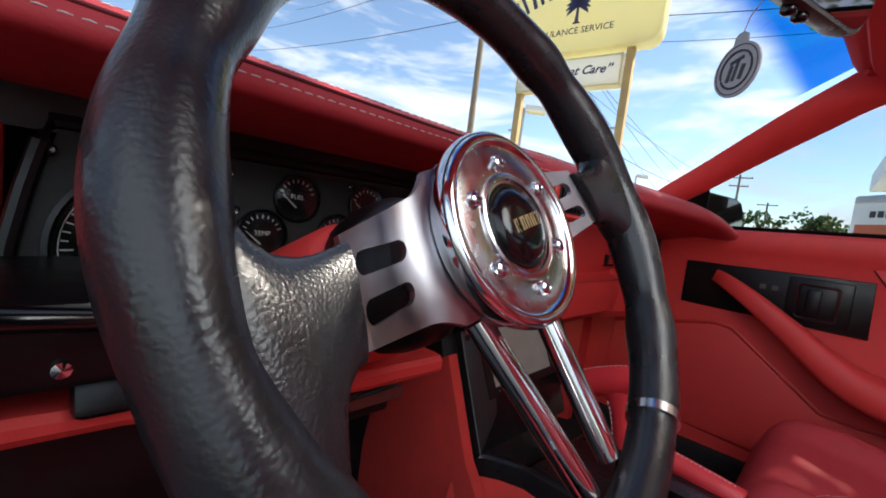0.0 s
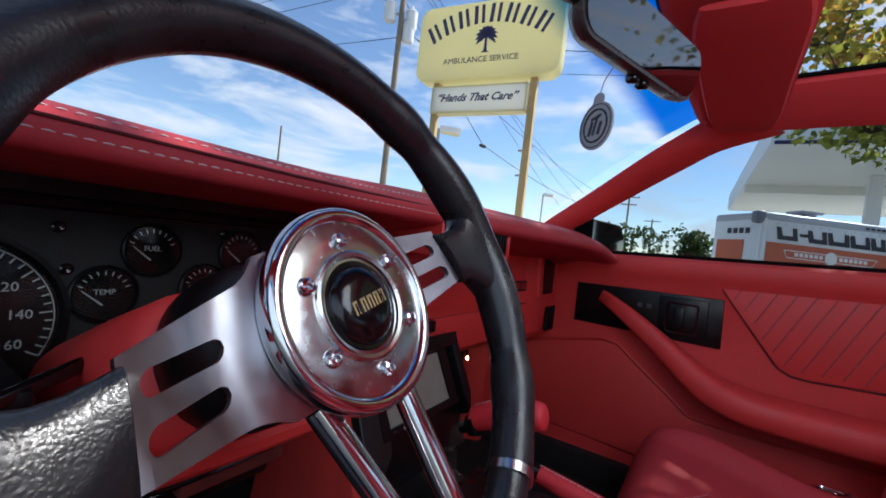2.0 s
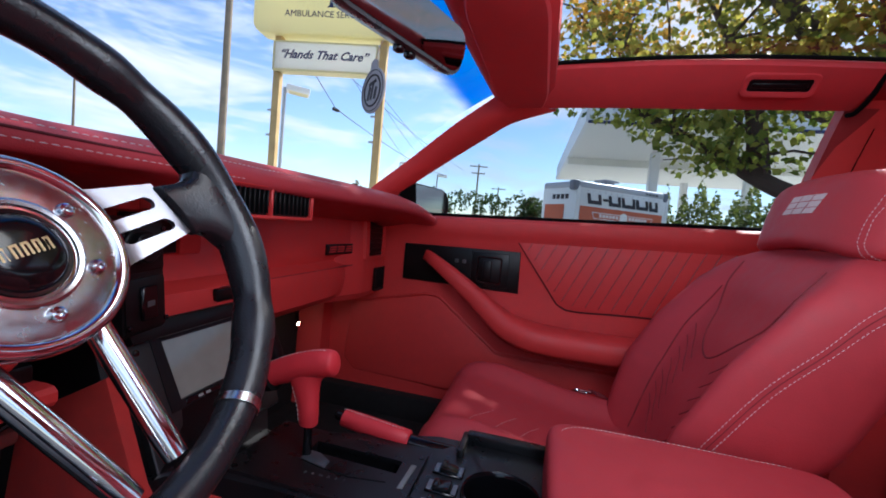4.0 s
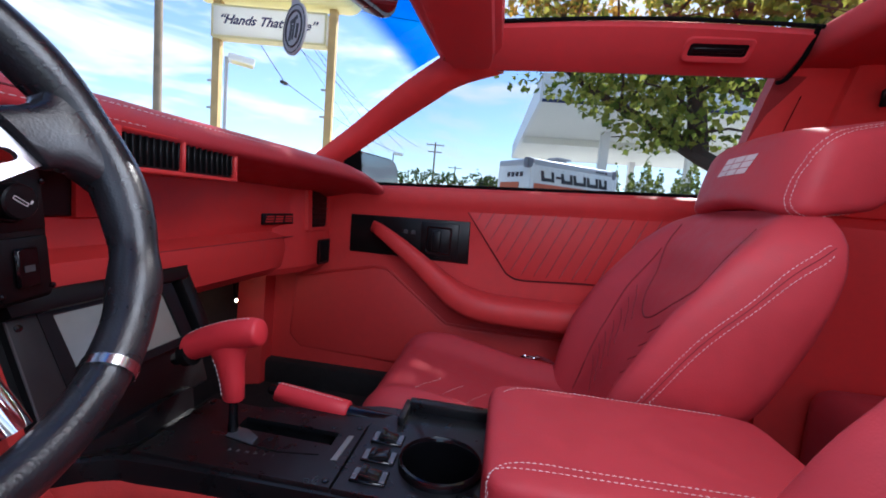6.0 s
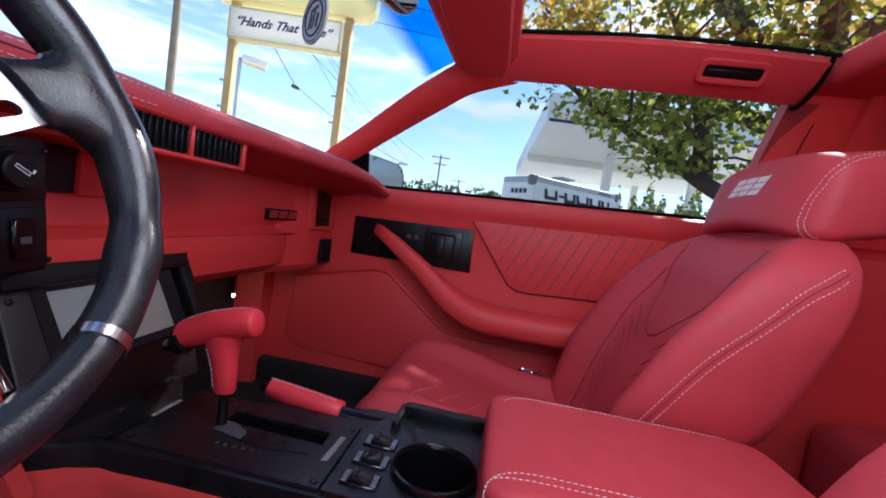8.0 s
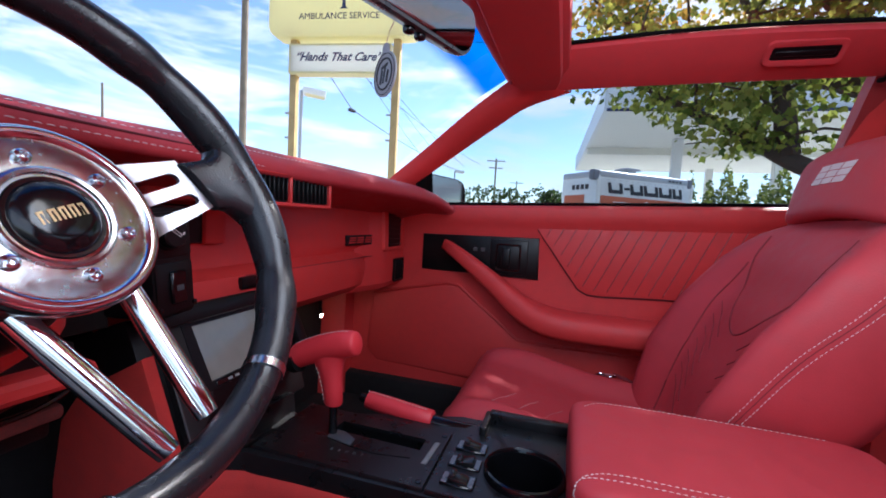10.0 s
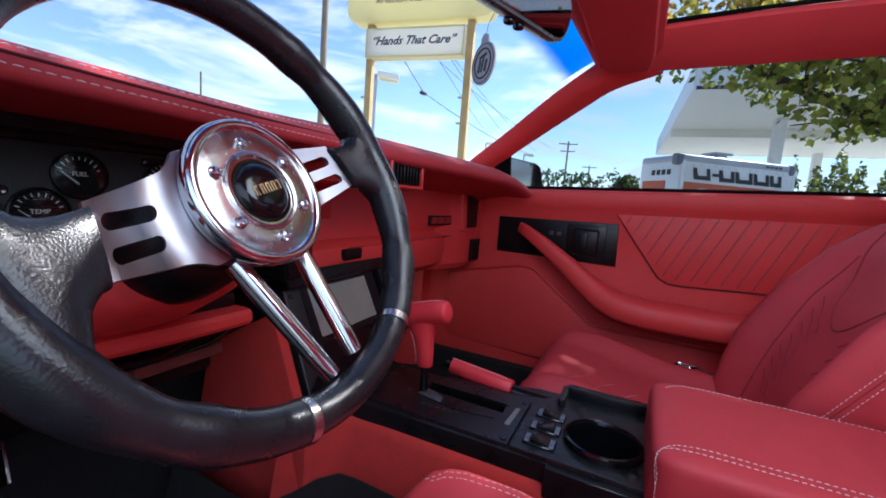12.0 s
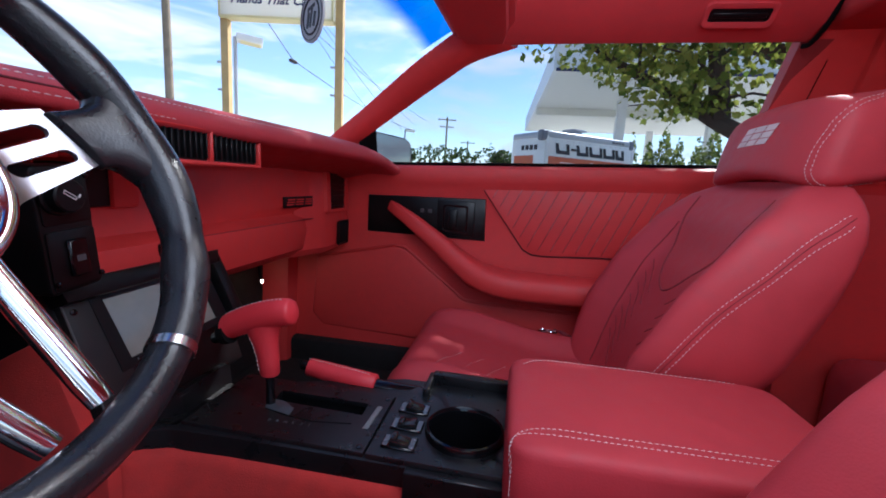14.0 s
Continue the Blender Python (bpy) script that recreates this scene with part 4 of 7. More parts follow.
def build_cluster():
    th = thing("instrument_cluster", (-0.40, 0.27, 0.70), "black instrument cluster with round gauges under the dash pad", "instrument cluster")
    m = basis((-0.40, 0.262, 0.775), (1, 0, 0), (0, 0.10, 1))
    bm = bmesh.new()
    slab(bm, [(-0.152, -0.085), (0.235, -0.085), (0.235, 0.083), (-0.128, 0.083), (-0.1315, 0.073), (-0.1386, 0.042), (-0.1455, 0.0045), (-0.1490, -0.029)], 0.03, m, 0.003)
    part("panel", bm, mat("cluster_panel", (0.011, 0.0115, 0.011), 0.55, grain=0.6, grain_scale=700, var=0.35, var_scale=30, spec=0.25), th)
    bm = bmesh.new()
    tube(bm, [m @ Vector(p) for p in ((-0.157, -0.085, 0.002), (-0.154, -0.029, 0.002), (-0.1505, 0.0045, 0.002), (-0.1436, 0.042, 0.002), (-0.1365, 0.073, 0.002), (-0.131, 0.088, 0.002), (-0.10, 0.0885, 0.002), (0.235, 0.0885, 0.002))], 0.0055, 8)
    part("bezel", bm, BLACK_PLASTIC, th, "black rim round the gauge panel")
    gauges = ((-0.0715, 0.002, 0.0575, "speed"), (0.013, 0.018, 0.0215, "TEMP"), (0.046, 0.055, 0.0215, "FUEL"), (0.092, 0.020, 0.0215, "OIL"), (0.128, 0.055, 0.0215, "VOLT"))
    for a, b, r, kind_ in gauges:
        bm = bmesh.new()
        turned(bm, [(r * 1.10, 0.0), (r * 1.10, 0.004), (r * 1.04, 0.005), (r, 0.001), (r * 0.98, -0.004)], m @ pose(a, b, 0), 40)
        g = part("gauge_ring", bm, BLACK_PLASTIC, th, "black gauge ring")
        bm = bmesh.new()
        turned(bm, [(r * 0.99, 0.0006), (r * 0.99, 0.0010), (0.0, 0.0010)], m @ pose(a, b, 0), 40)
        part("dial", bm, BLACK_RUBBER, g, "matt black dial")
        if kind_ == "speed":
            for k in range(41):
                an = radians(253 - 284 * k / 40)
                lng = 0.0075 if k % 5 == 0 else 0.0045
                bm = bmesh.new()
                mm = m @ pose(a, b, 0.0014) @ pose(0, 0, 0, 0, 0, math.degrees(an))
                box(bm, (r * 0.93 - lng, -0.0005, 0), (r * 0.93, 0.0005, 0.0003), 0, 1, mm)
                part("tick", bm, GAUGE_PRINT, g)
            bm = bmesh.new()
            tube(bm, [m @ pose(a, b, 0.0016) @ Vector((r * 0.945 * math.cos(q), r * 0.945 * math.sin(q), 0)) for q in (radians(253 - 7.1 * k) for k in range(41))], 0.0004, 5)
            part("scale_line", bm, GAUGE_PRINT, g)
            for k in range(9):
                an = radians(253 - 284 * k / 8)
                writing("number", str(20 * k), 0.0095, m @ pose(a + r * 0.62 * math.cos(an), b + r * 0.62 * math.sin(an), 0.0016), GAUGE_PRINT, g)
            bm = bmesh.new()
            tube(bm, [m @ Vector((a, b, 0.003)), m @ Vector((a + 0.038 * math.cos(radians(253)), b + 0.038 * math.sin(radians(253)), 0.003))], [0.0012, 0.0005], 6)
            part("needle", bm, GAUGE_PRINT, g, "white needle")
            bm = bmesh.new()
            box(bm, (a - 0.016, b - 0.036, 0.001), (a + 0.016, b - 0.024, 0.0022), 0.001, 1, m)
            part("odometer", bm, SCREEN, g, "grey odometer window")
        else:
            for k in range(9):
                an = radians(160 - 140 * k / 8)
                bm = bmesh.new()
                mm = m @ pose(a, b, 0.0014) @ pose(0, 0, 0, 0, 0, math.degrees(an))
                box(bm, (r * 0.70, -0.0004, 0), (r * 0.86, 0.0004, 0.0003), 0, 1, mm)
                part("tick", bm, GAUGE_PRINT, g)
            if kind_ != "VOLT":
                writing("gauge_name", kind_, 0.0062, m @ pose(a, b + 0.001, 0.0016), GAUGE_PRINT, g)
            bm = bmesh.new()
            tube(bm, [m @ Vector((a - 0.002, b - 0.009, 0.003)), m @ Vector((a - r * 0.72, b + r * 0.12, 0.003))], [0.0009, 0.0004], 6)
            part("needle", bm, GAUGE_PRINT, g, "white needle")
        bm = bmesh.new()
        turned(bm, [(r * 0.99, 0.0036), (r * 0.99, 0.0040), (0.0, 0.0046)], m @ pose(a, b, 0), 32)
        gl = part("gauge_glass", bm, CLEAR_GLASS, g, "clear gauge lens")
        gl.visible_shadow = False
    for a, b in ((-0.018, 0.070), (-0.132, 0.068), (0.108, 0.074), (-0.012, 0.038)):
        bm = bmesh.new()
        turned(bm, [(0.0045, 0), (0.0045, 0.0025), (0.003, 0.0035), (0.0, 0.003)], m @ pose(a, b, 0), 12)
        part("screw", bm, BLACK_GLOSS, th)


build_cluster()


# ---- steering wheel ----
W_C = Vector((-0.3685, -0.0023, 0.8308))
W_Z = Vector((-0.0185, -0.8785, 0.4773)).normalized()
W_X0 = (Vector((1, 0, 0)) - W_Z * W_Z.x).normalized()
W_M = basis(W_C, W_X0, W_Z.cross(W_X0)) @ pose(0, 0, 0, 0, 0, 16.5) @ pose(0, 0, 0, 3.0, -0.86, 0)
RIM_AT = Vector((-0.003, -0.002, 0.0007))  # the rim's centre beside the hub's


def build_wheel():
    th = thing("steering_wheel", W_C, "black leather sports steering wheel with polished metal spokes", "steering wheel")
    R = 0.1507
    bm = bmesh.new()
    rings = []
    n = 144
    for i in range(n):
        a = 2 * math.pi * i / n
        d = abs((math.degrees(a) + 180) % 180)
        d = min(d, 180 - d)  # from the nearest spoke
        r = 0.0140 + 0.0022 * math.exp(-((d - 16) / 12) ** 2) - 0.0008 * math.exp(-((d - 34) / 4) ** 2) + 0.0014 * math.exp(-((d - 43) / 6) ** 2)
        deg = math.degrees(a)
        if abs(deg - 270) < 23:
            r = 0.0126
        ring = []
        for j in range(16):
            q = 2 * math.pi * j / 16
            ring.append(W_M @ (RIM_AT + Vector(((R + r * math.cos(q)) * math.cos(a), (R + r * math.cos(q)) * math.sin(a), r * 1.06 * math.sin(q)))))
        rings.append(ring)
    loft(bm, rings, close_path=True)
    rim = part("rim", bm, BLACK_LEATHER, th, "black leather rim", 60)
    for sgn in (-1, 1):
        # chrome bands by the bottom section
        a0 = radians(270 + sgn * 24)
        bm = bmesh.new()
        band = []
        for k in range(4):
            a = a0 + radians(3.4) * (k - 1.5) / 1.5 * 0.36
            rr = 0.0146
            band.append([W_M @ (RIM_AT + Vector(((R + rr * math.cos(q)) * math.cos(a), (R + rr * math.cos(q)) * math.sin(a), rr * 1.06 * math.sin(q)))) for q in (2 * math.pi * j / 20 for j in range(20))])
        loft(bm, band)
        part("rim_band", bm, POLISHED, rim, "chrome band")
        # leather spoke pads
        bm = bmesh.new()
        rings = []
        for x, lo, hi, t in ((0.1030, -0.0208, 0.0180, 0.0045), (0.1038, -0.0216, 0.0186, 0.0062), (0.109, -0.0222, 0.0178, 0.0074), (0.116, -0.0255, 0.0172, 0.0090), (0.122, -0.0300, 0.0180, 0.0106), (0.128, -0.0370, 0.0210, 0.0122), (0.134, -0.0460, 0.0280, 0.0134), (0.140, -0.0540, 0.0380, 0.0138), (0.146, -0.0580, 0.0470, 0.0134), (0.152, -0.0560, 0.0500, 0.0110)):
            ring = []
            for j in range(24):
                q = 2 * math.pi * j / 24
                cy, sy = math.cos(q), math.sin(q)
                yy = (lo + hi) / 2 + (hi - lo) / 2 * math.copysign(abs(cy) ** 0.7, cy)
                bend = 0 if x < 0.13 else -(x - 0.13) * 0.9 * (yy / 0.06) ** 2
                skew = 0.27 * yy * min(1.0, max(0.0, (0.128 - x) / 0.022))
                ring.append(W_M @ Vector((sgn * (x + bend - skew), yy, t * math.copysign(abs(sy) ** 0.55, sy) - 0.0045 + 0.004 * max(0.0, (x - 0.109) / 0.043))))
            rings.append(ring)
        loft(bm, rings)
        part("spoke_pad", bm, PEBBLED_LEATHER if sgn < 0 else BLACK_LEATHER, th, "black leather spoke pad", 50)
        # flat spoke with two slots
        bm = bmesh.new()
        spoke_plate(bm, sgn)
        part("spoke", bm, BRUSHED, th, "brushed aluminium spoke with two slots", 40)
        # lower twin rods
        bm = bmesh.new()
        A = Vector((sgn * 0.0285, -0.036, -0.024))
        B = Vector((sgn * 0.0155, -0.1385, -0.012))
        pts = [W_M @ A.lerp(B, t / 8) for t in range(9)]
        tube(bm, pts, [0.0072] * 8 + [0.0066], 20)
        part("lower_rod", bm, CHROME, th, "chrome lower rod")
    # hub drum that swells into the two spokes
    bm = bmesh.new()
    rings = []
    for r, h, f in ((0.034, -0.064, 0.0), (0.038, -0.050, 0.0), (0.0395, -0.030, 0.0), (0.0440, -0.0225, 0.0), (0.0480, -0.0190, 0.0), (0.0488, -0.0100, 0.0), (0.0500, -0.0085, 0.0), (0.0505, -0.006, 0.0), (0.0445, 0.0005, 0.0)):
        rings.append([W_M @ Vector(((r + f * math.cos(a) ** 2) * math.cos(a), (r + f * math.cos(a) ** 2) * math.sin(a), h)) for a in (2 * math.pi * k / 72 for k in range(72))])
    loft(bm, rings)
    hub = part("hub", bm, BRUSHED, th, "polished metal hub", 50)
    bm = bmesh.new()
    turned(bm, [(0.0500, -0.0095), (0.0517, -0.0062), (0.0526, -0.001), (0.0515, 0.0030), (0.0488, 0.0047), (0.0460, 0.0040), (0.0444, 0.0019)], W_M, 64)
    part("hub_ring", bm, CHROME, hub, "chrome ring", 50)
    bm = bmesh.new()
    turned(bm, [(0.0448, -0.001), (0.0448, 0.0016), (0.0440, 0.0020), (0.0288, 0.0020), (0.0282, 0.0034), (0.0268, 0.0040), (0.0250, 0.0034), (0.0240, 0.0008), (0.0238, -0.004)], W_M, 64)
    part("hub_plate", bm, POLISHED, hub, "chrome plate with a raised ring", 30)
    bm = bmesh.new()
    turned(bm, [(0.0236, -0.003), (0.0236, 0.0012), (0.0224, 0.0028), (0.0205, 0.0026), (0.0200, 0.0036), (0.0180, 0.0058), (0.012, 0.0074), (0.006, 0.0080), (0.0, 0.0082)], W_M, 48)
    button = part("horn_button", bm, BLACK_GLOSS, hub, "black domed horn button", 50)
    # worn lettering as plain gold bars, slanted
    for k in range(5):
        bm = bmesh.new()
        cx = -0.0098 + 0.0049 * k
        mm = W_M @ pose(cx, 0.0002, 0.0071 if k in (0, 4) else 0.0078, 0, 0, 0)
        for lo, hi in (((-0.0018, -0.0034, 0), (-0.0007, 0.0034, 0.0006)), ((0.0006, -0.0034, 0), (0.0017, 0.0034, 0.0006)), ((-0.0018, 0.0022, 0), (0.0017, 0.0034, 0.0006))):
            box(bm, lo, hi, 0, 1, mm)
        part("button_mark", bm, GOLD, button, "worn gold mark")
    for k in range(6):
        a = radians(103.5 - 16.5 + 60 * k - 1)
        bm = bmesh.new()
        mm = W_M @ pose(0.0338 * math.cos(a), 0.0338 * math.sin(a), 0.002)
        turned(bm, [(0.0043, 0), (0.0043, 0.0008), (0.0034, 0.0030), (0.0022, 0.0036), (0.0019, 0.0034), (0.0017, 0.0012), (0.0, 0.0010)], mm, 20)
        part("hub_bolt", bm, CHROME, hub, "chrome socket bolt", 30)
    return th


def spoke_plate(bm, sgn):
    """A spoke plate from hub to pad, cut by two rounded slots, 3 mm thick and curling back into the hub."""
    lo, hi = -0.0210, 0.0190
    slots = ((0.0098, 0.0046), (-0.0080, 0.0046))
    xa, xb = 0.0638, 0.0978
    xs = [0.016, 0.024, 0.032] + [0.036 + 0.00139 * i for i in range(20)] + [xa + (xb - xa) * i / 56 for i in range(57)] + [0.101, 0.1045]

    def zz(x, y):
        """Depth by radius: falls from the pad to the hub, then sweeps up to the ring."""
        r = max(0.0495, math.hypot(x, y))
        if r > 0.076:
            return -0.0046 - 0.0140 * max(0.0, 0.1034 - r) / 0.0394
        u = 0.076 - r
        return -0.01434 - 0.355 * u + 18.4 * u * u

    def edge(x, s):
        # nearly straight edges that flare out where they meet the hub
        f = min(0.016, max(0.0, 0.058 - x))
        return 0.0215 + 0.20 * (0.1045 - max(x, 0.042)) + 28 * f * f if s > 0 else -0.0190 - 0.125 * (0.1 - max(x, 0.042)) - 25 * f * f

    def half(x):
        if x <= xa or x >= xb:
            return 0.0
        r = 0.0046
        if x < xa + r:
            return math.sqrt(max(0, r * r - (xa + r - x) ** 2))
        if x > xb - r:
            return math.sqrt(max(0, r * r - (x - xb + r) ** 2))
        return r

    def strip(f0, f1, x0, x1):
        use = [x for x in xs if x0 - 1e-9 <= x <= x1 + 1e-9]
        rings = []
        for x in use:
            a, b = f0(x), f1(x)
            if b - a < 1e-5:
                a, b = a - 1e-5, b + 1e-5
            ys = [a + (b - a) * q / 8 for q in range(9)]
            sk = 0.27 * min(1.0, max(0.0, (x - 0.020) / 0.036))
            top = [W_M @ Vector((sgn * (x - sk * y), y, zz(x - 0.7 * sk * y, y))) for y in ys]
            low = [W_M @ Vector((sgn * (x - sk * y), y, zz(x - 0.7 * sk * y, y) - 0.0034)) for y in reversed(ys)]
            rings.append(top + low)
        loft(bm, rings)

    mid = (slots[0][0] + slots[1][0]) / 2
    strip(lambda x: slots[0][0] + half(x), lambda x: edge(x, 1), xa, xb)
    strip(lambda x: slots[1][0] + half(x), lambda x: slots[0][0] - half(x), xa, xb)
    strip(lambda x: edge(x, -1), lambda x: slots[1][0] - half(x), xa, xb)
    strip(lambda x: edge(x, -1), lambda x: edge(x, 1), 0.016, xa)
    strip(lambda x: edge(x, -1), lambda x: edge(x, 1), xb, 0.1045)


GOLD = mat("worn_gold", (0.62, 0.47, 0.24), 0.35, 0.6, var=0.25, var_scale=40)
build_wheel()


def build_column():
    th = thing("steering_column", W_M @ Vector((0, 0, -0.12)), "steering column with red shroud and black stalk", "steering column")
    bm = bmesh.new()
    turned(bm, [(0.0, -0.15), (0.048, -0.148), (0.051, -0.10), (0.049, -0.082), (0.044, -0.072), (0.036, -0.060), (0.030, -0.058), (0.0, -0.058)], W_M, 32)
    part("hub_adaptor", bm, BLACK_PLASTIC, th, "black hub adaptor")
    bm = bmesh.new()
    rings = []
    for h, w, t in ((-0.110, 0.052, 0.047), (-0.118, 0.060, 0.055), (-0.19, 0.066, 0.060), (-0.28, 0.070, 0.064)):
        rings.append([W_M @ pose(0, 0, 0, 0, 0, -16.5) @ Vector((w * math.copysign(abs(math.cos(q)) ** 0.6, math.cos(q)), t * (1.0 if math.sin(q) > 0 else 0.70) * math.copysign(abs(math.sin(q)) ** 0.6, math.sin(q)) - 0.012, h)) for q in (2 * math.pi * j / 28 for j in range(28))])
    loft(bm, rings)
    part("shroud", bm, RED_PLASTIC, th, "red plastic column shroud", 50)
    bm = bmesh.new()
    mc = W_M @ pose(0, 0, 0, 0, 0, -16.5)
    tube(bm, [(-0.42, 0.170, 0.768), (-0.48, 0.116, 0.7685), (-0.515, 0.102, 0.7690), (-0.5235, 0.100, 0.7692), (-0.550, 0.097, 0.7722), (-0.575, 0.094, 0.7745), (-0.620, 0.090, 0.777)], [0.0048, 0.0048, 0.0050, 0.0052, 0.0060, 0.0062, 0.0062], 16)
    part("signal_stalk", bm, BLACK_GLOSS, th, "black turn signal stalk")
    bm = bmesh.new()
    box(bm, (-0.16, -0.052, -0.185), (-0.072, -0.018, -0.165), 0.005, 2, mc)
    part("switch_block", bm, BLACK_PLASTIC, th, "black switch block")


build_column()


# ---- centre stack and console ----
def build_stack():
    th = thing("radio_console", (-0.01, 0.22, 0.25), "black centre stack with a car radio screen", "centre stack")
    m = basis((0.0, 0.199, 0.596), (1, 0, 0), (0, 0.4, 1))  # face of the stack; heights run along its slope
    bm = bmesh.new()
    slab(bm, [(-0.149, 0.112), (0.116, 0.112), (0.137, 0.010), (0.128, -0.078), (-0.149, -0.078)], 0.16, m @ pose(0, 0, -0.012), 0.006, 2)
    body = part("stack_body", bm, BLACK_PLASTIC, th, "black plastic surround")
    # cheek beside the screen, with its rolled edge
    bm = bmesh.new()
    slab(bm, [(-0.121, 0.108), (-0.084, 0.108), (-0.070, -0.010), (-0.074, -0.030), (-0.121, -0.072)], 0.014, m @ pose(0, 0, 0.001), 0.002, 2)
    part("cheek", bm, mat("worn_grey_plastic", (0.017, 0.017, 0.018), 0.42, grain=0.2, grain_scale=900, var=0.25), th, "worn dark grey cheek")
    bm = bmesh.new()
    tube(bm, [m @ Vector(p) for p in ((-0.121, 0.106, 0.0), (-0.121, -0.070, 0.0), (-0.112, -0.076, 0.0), (0.03, -0.076, -0.002))], 0.0014, 6)
    part("edge_bead", bm, GREY_TRIM, th, "thin worn edge")
    # hood over the screen
    bm = bmesh.new()
    slab(bm, [(-0.128, 0.114), (0.132, 0.114), (0.120, 0.092), (-0.124, 0.088)], 0.03, m @ pose(0, 0, 0.016), 0.004, 2)
    part("screen_hood", bm, BLACK_PLASTIC, th, "black hood over the screen")
    # bezel and screen
    bm = bmesh.new()
    mm = m @ pose(0.007, 0.044, 0)
    oo, ii = [(-0.094, -0.056), (0.106, -0.050), (0.096, 0.050), (-0.100, 0.050)], [(-0.075, -0.042), (0.083, -0.038), (0.074, 0.042), (-0.082, 0.040)]
    loft(bm, [[mm @ Vector((a, b, -0.008)) for a, b in oo], [mm @ Vector((a * 0.985, b * 0.97, 0.002)) for a, b in oo], [mm @ Vector((a, b, 0.001)) for a, b in ii], [mm @ Vector((a * 0.99, b * 0.98, -0.006)) for a, b in ii]], caps=False)
    part("screen_bezel", bm, BLACK_PLASTIC, th)
    bm = bmesh.new()
    slab(bm, ii, 0.004, mm @ pose(0, 0, -0.0025))
    part("screen", bm, SCREEN, th, "grey reflecting radio screen")
    bm = bmesh.new()
    box(bm, (-0.070, -0.051, -0.002), (-0.010, -0.0435, 0.0030), 0.001, 1, mm)
    bar = part("key_bar", bm, BLACK_GLOSS, th)
    for k in (-0.046, -0.033):
        bm = bmesh.new()
        box(bm, (k - 0.0042, -0.0490, 0.0028), (k + 0.0042, -0.0455, 0.0036), 0.0004, 1, mm)
        part("key", bm, mat("key_grey", (0.30, 0.30, 0.30), 0.5, var=0.1), bar)
    # right guard
    bm = bmesh.new()
    slab(bm, [(0.110, 0.112), (0.132, 0.112), (0.142, 0.006), (0.130, -0.030), (0.118, 0.004)], 0.06, m @ pose(0, 0, 0.012), 0.003, 2)
    part("side_guard", bm, BLACK_PLASTIC, th)
    for a, b, c in ((0.122, 0.098, 0.012), (-0.112, 0.078, 0.001)):
        bm = bmesh.new()
        turned(bm, [(0.004, 0), (0.004, 0.0015), (0.0, 0.0025)], m @ pose(a, b, c), 12)
        part("screw", bm, BLACK_GLOSS, body)
    # red side of the tunnel
    bm = bmesh.new()
    slab(bm, [(0.222, 0.652), (0.172, 0.530), (0.150, 0.50), (0.150, 0.236), (0.386, 0.236), (0.382, 0.456), (0.364, 0.5475), (0.326, 0.596)], 0.016, basis((-0.1515, 0, 0), (0, 1, 0), (0, 0, 1)) @ Matrix.Diagonal((1, 1, -1, 1)), 0.004)
    part("tunnel_side", bm, RED_CARPET, th, "red carpeted tunnel side")


build_stack()


def edge_hit(c, d, poly):
    """Where a ray from c along d leaves a convex outline."""
    best = 1.0
    for p, q in zip(poly, poly[1:] + poly[:1]):
        e = q - p
        den = d.x * e.y - d.y * e.x
        if abs(den) > 1e-9:
            w = p - c
            r = (w.x * e.y - w.y * e.x) / den
            k = (w.x * d.y - w.y * d.x) / den
            if r > 0 and -1e-6 <= k <= 1 + 1e-6:
                best = min(best, r)
    return c + d * best


def holed_plate(bm, outline, hole, z0, z1):
    """A flat plate with one convex hole."""
    c = sum(hole, Vector((0, 0))) / len(hole)
    turns = sorted({round(math.atan2(p.y - c.y, p.x - c.x) % (2 * math.pi), 5) for p in outline + hole} | {2 * math.pi * k / 24 for k in range(24)})
    ray = [Vector((math.cos(a), math.sin(a))) for a in turns]
    out, inn = [edge_hit(c, d, outline) for d in ray], [edge_hit(c, d, hole) for d in ray]
    loft(bm, [[(*p, z0) for p in out], [(*p, z1 - 0.001) for p in out], [(*(p * 0.993 + c * 0.007), z1) for p in out], [(*p, z1) for p in inn], [(*p, z0) for p in inn]], caps=False)


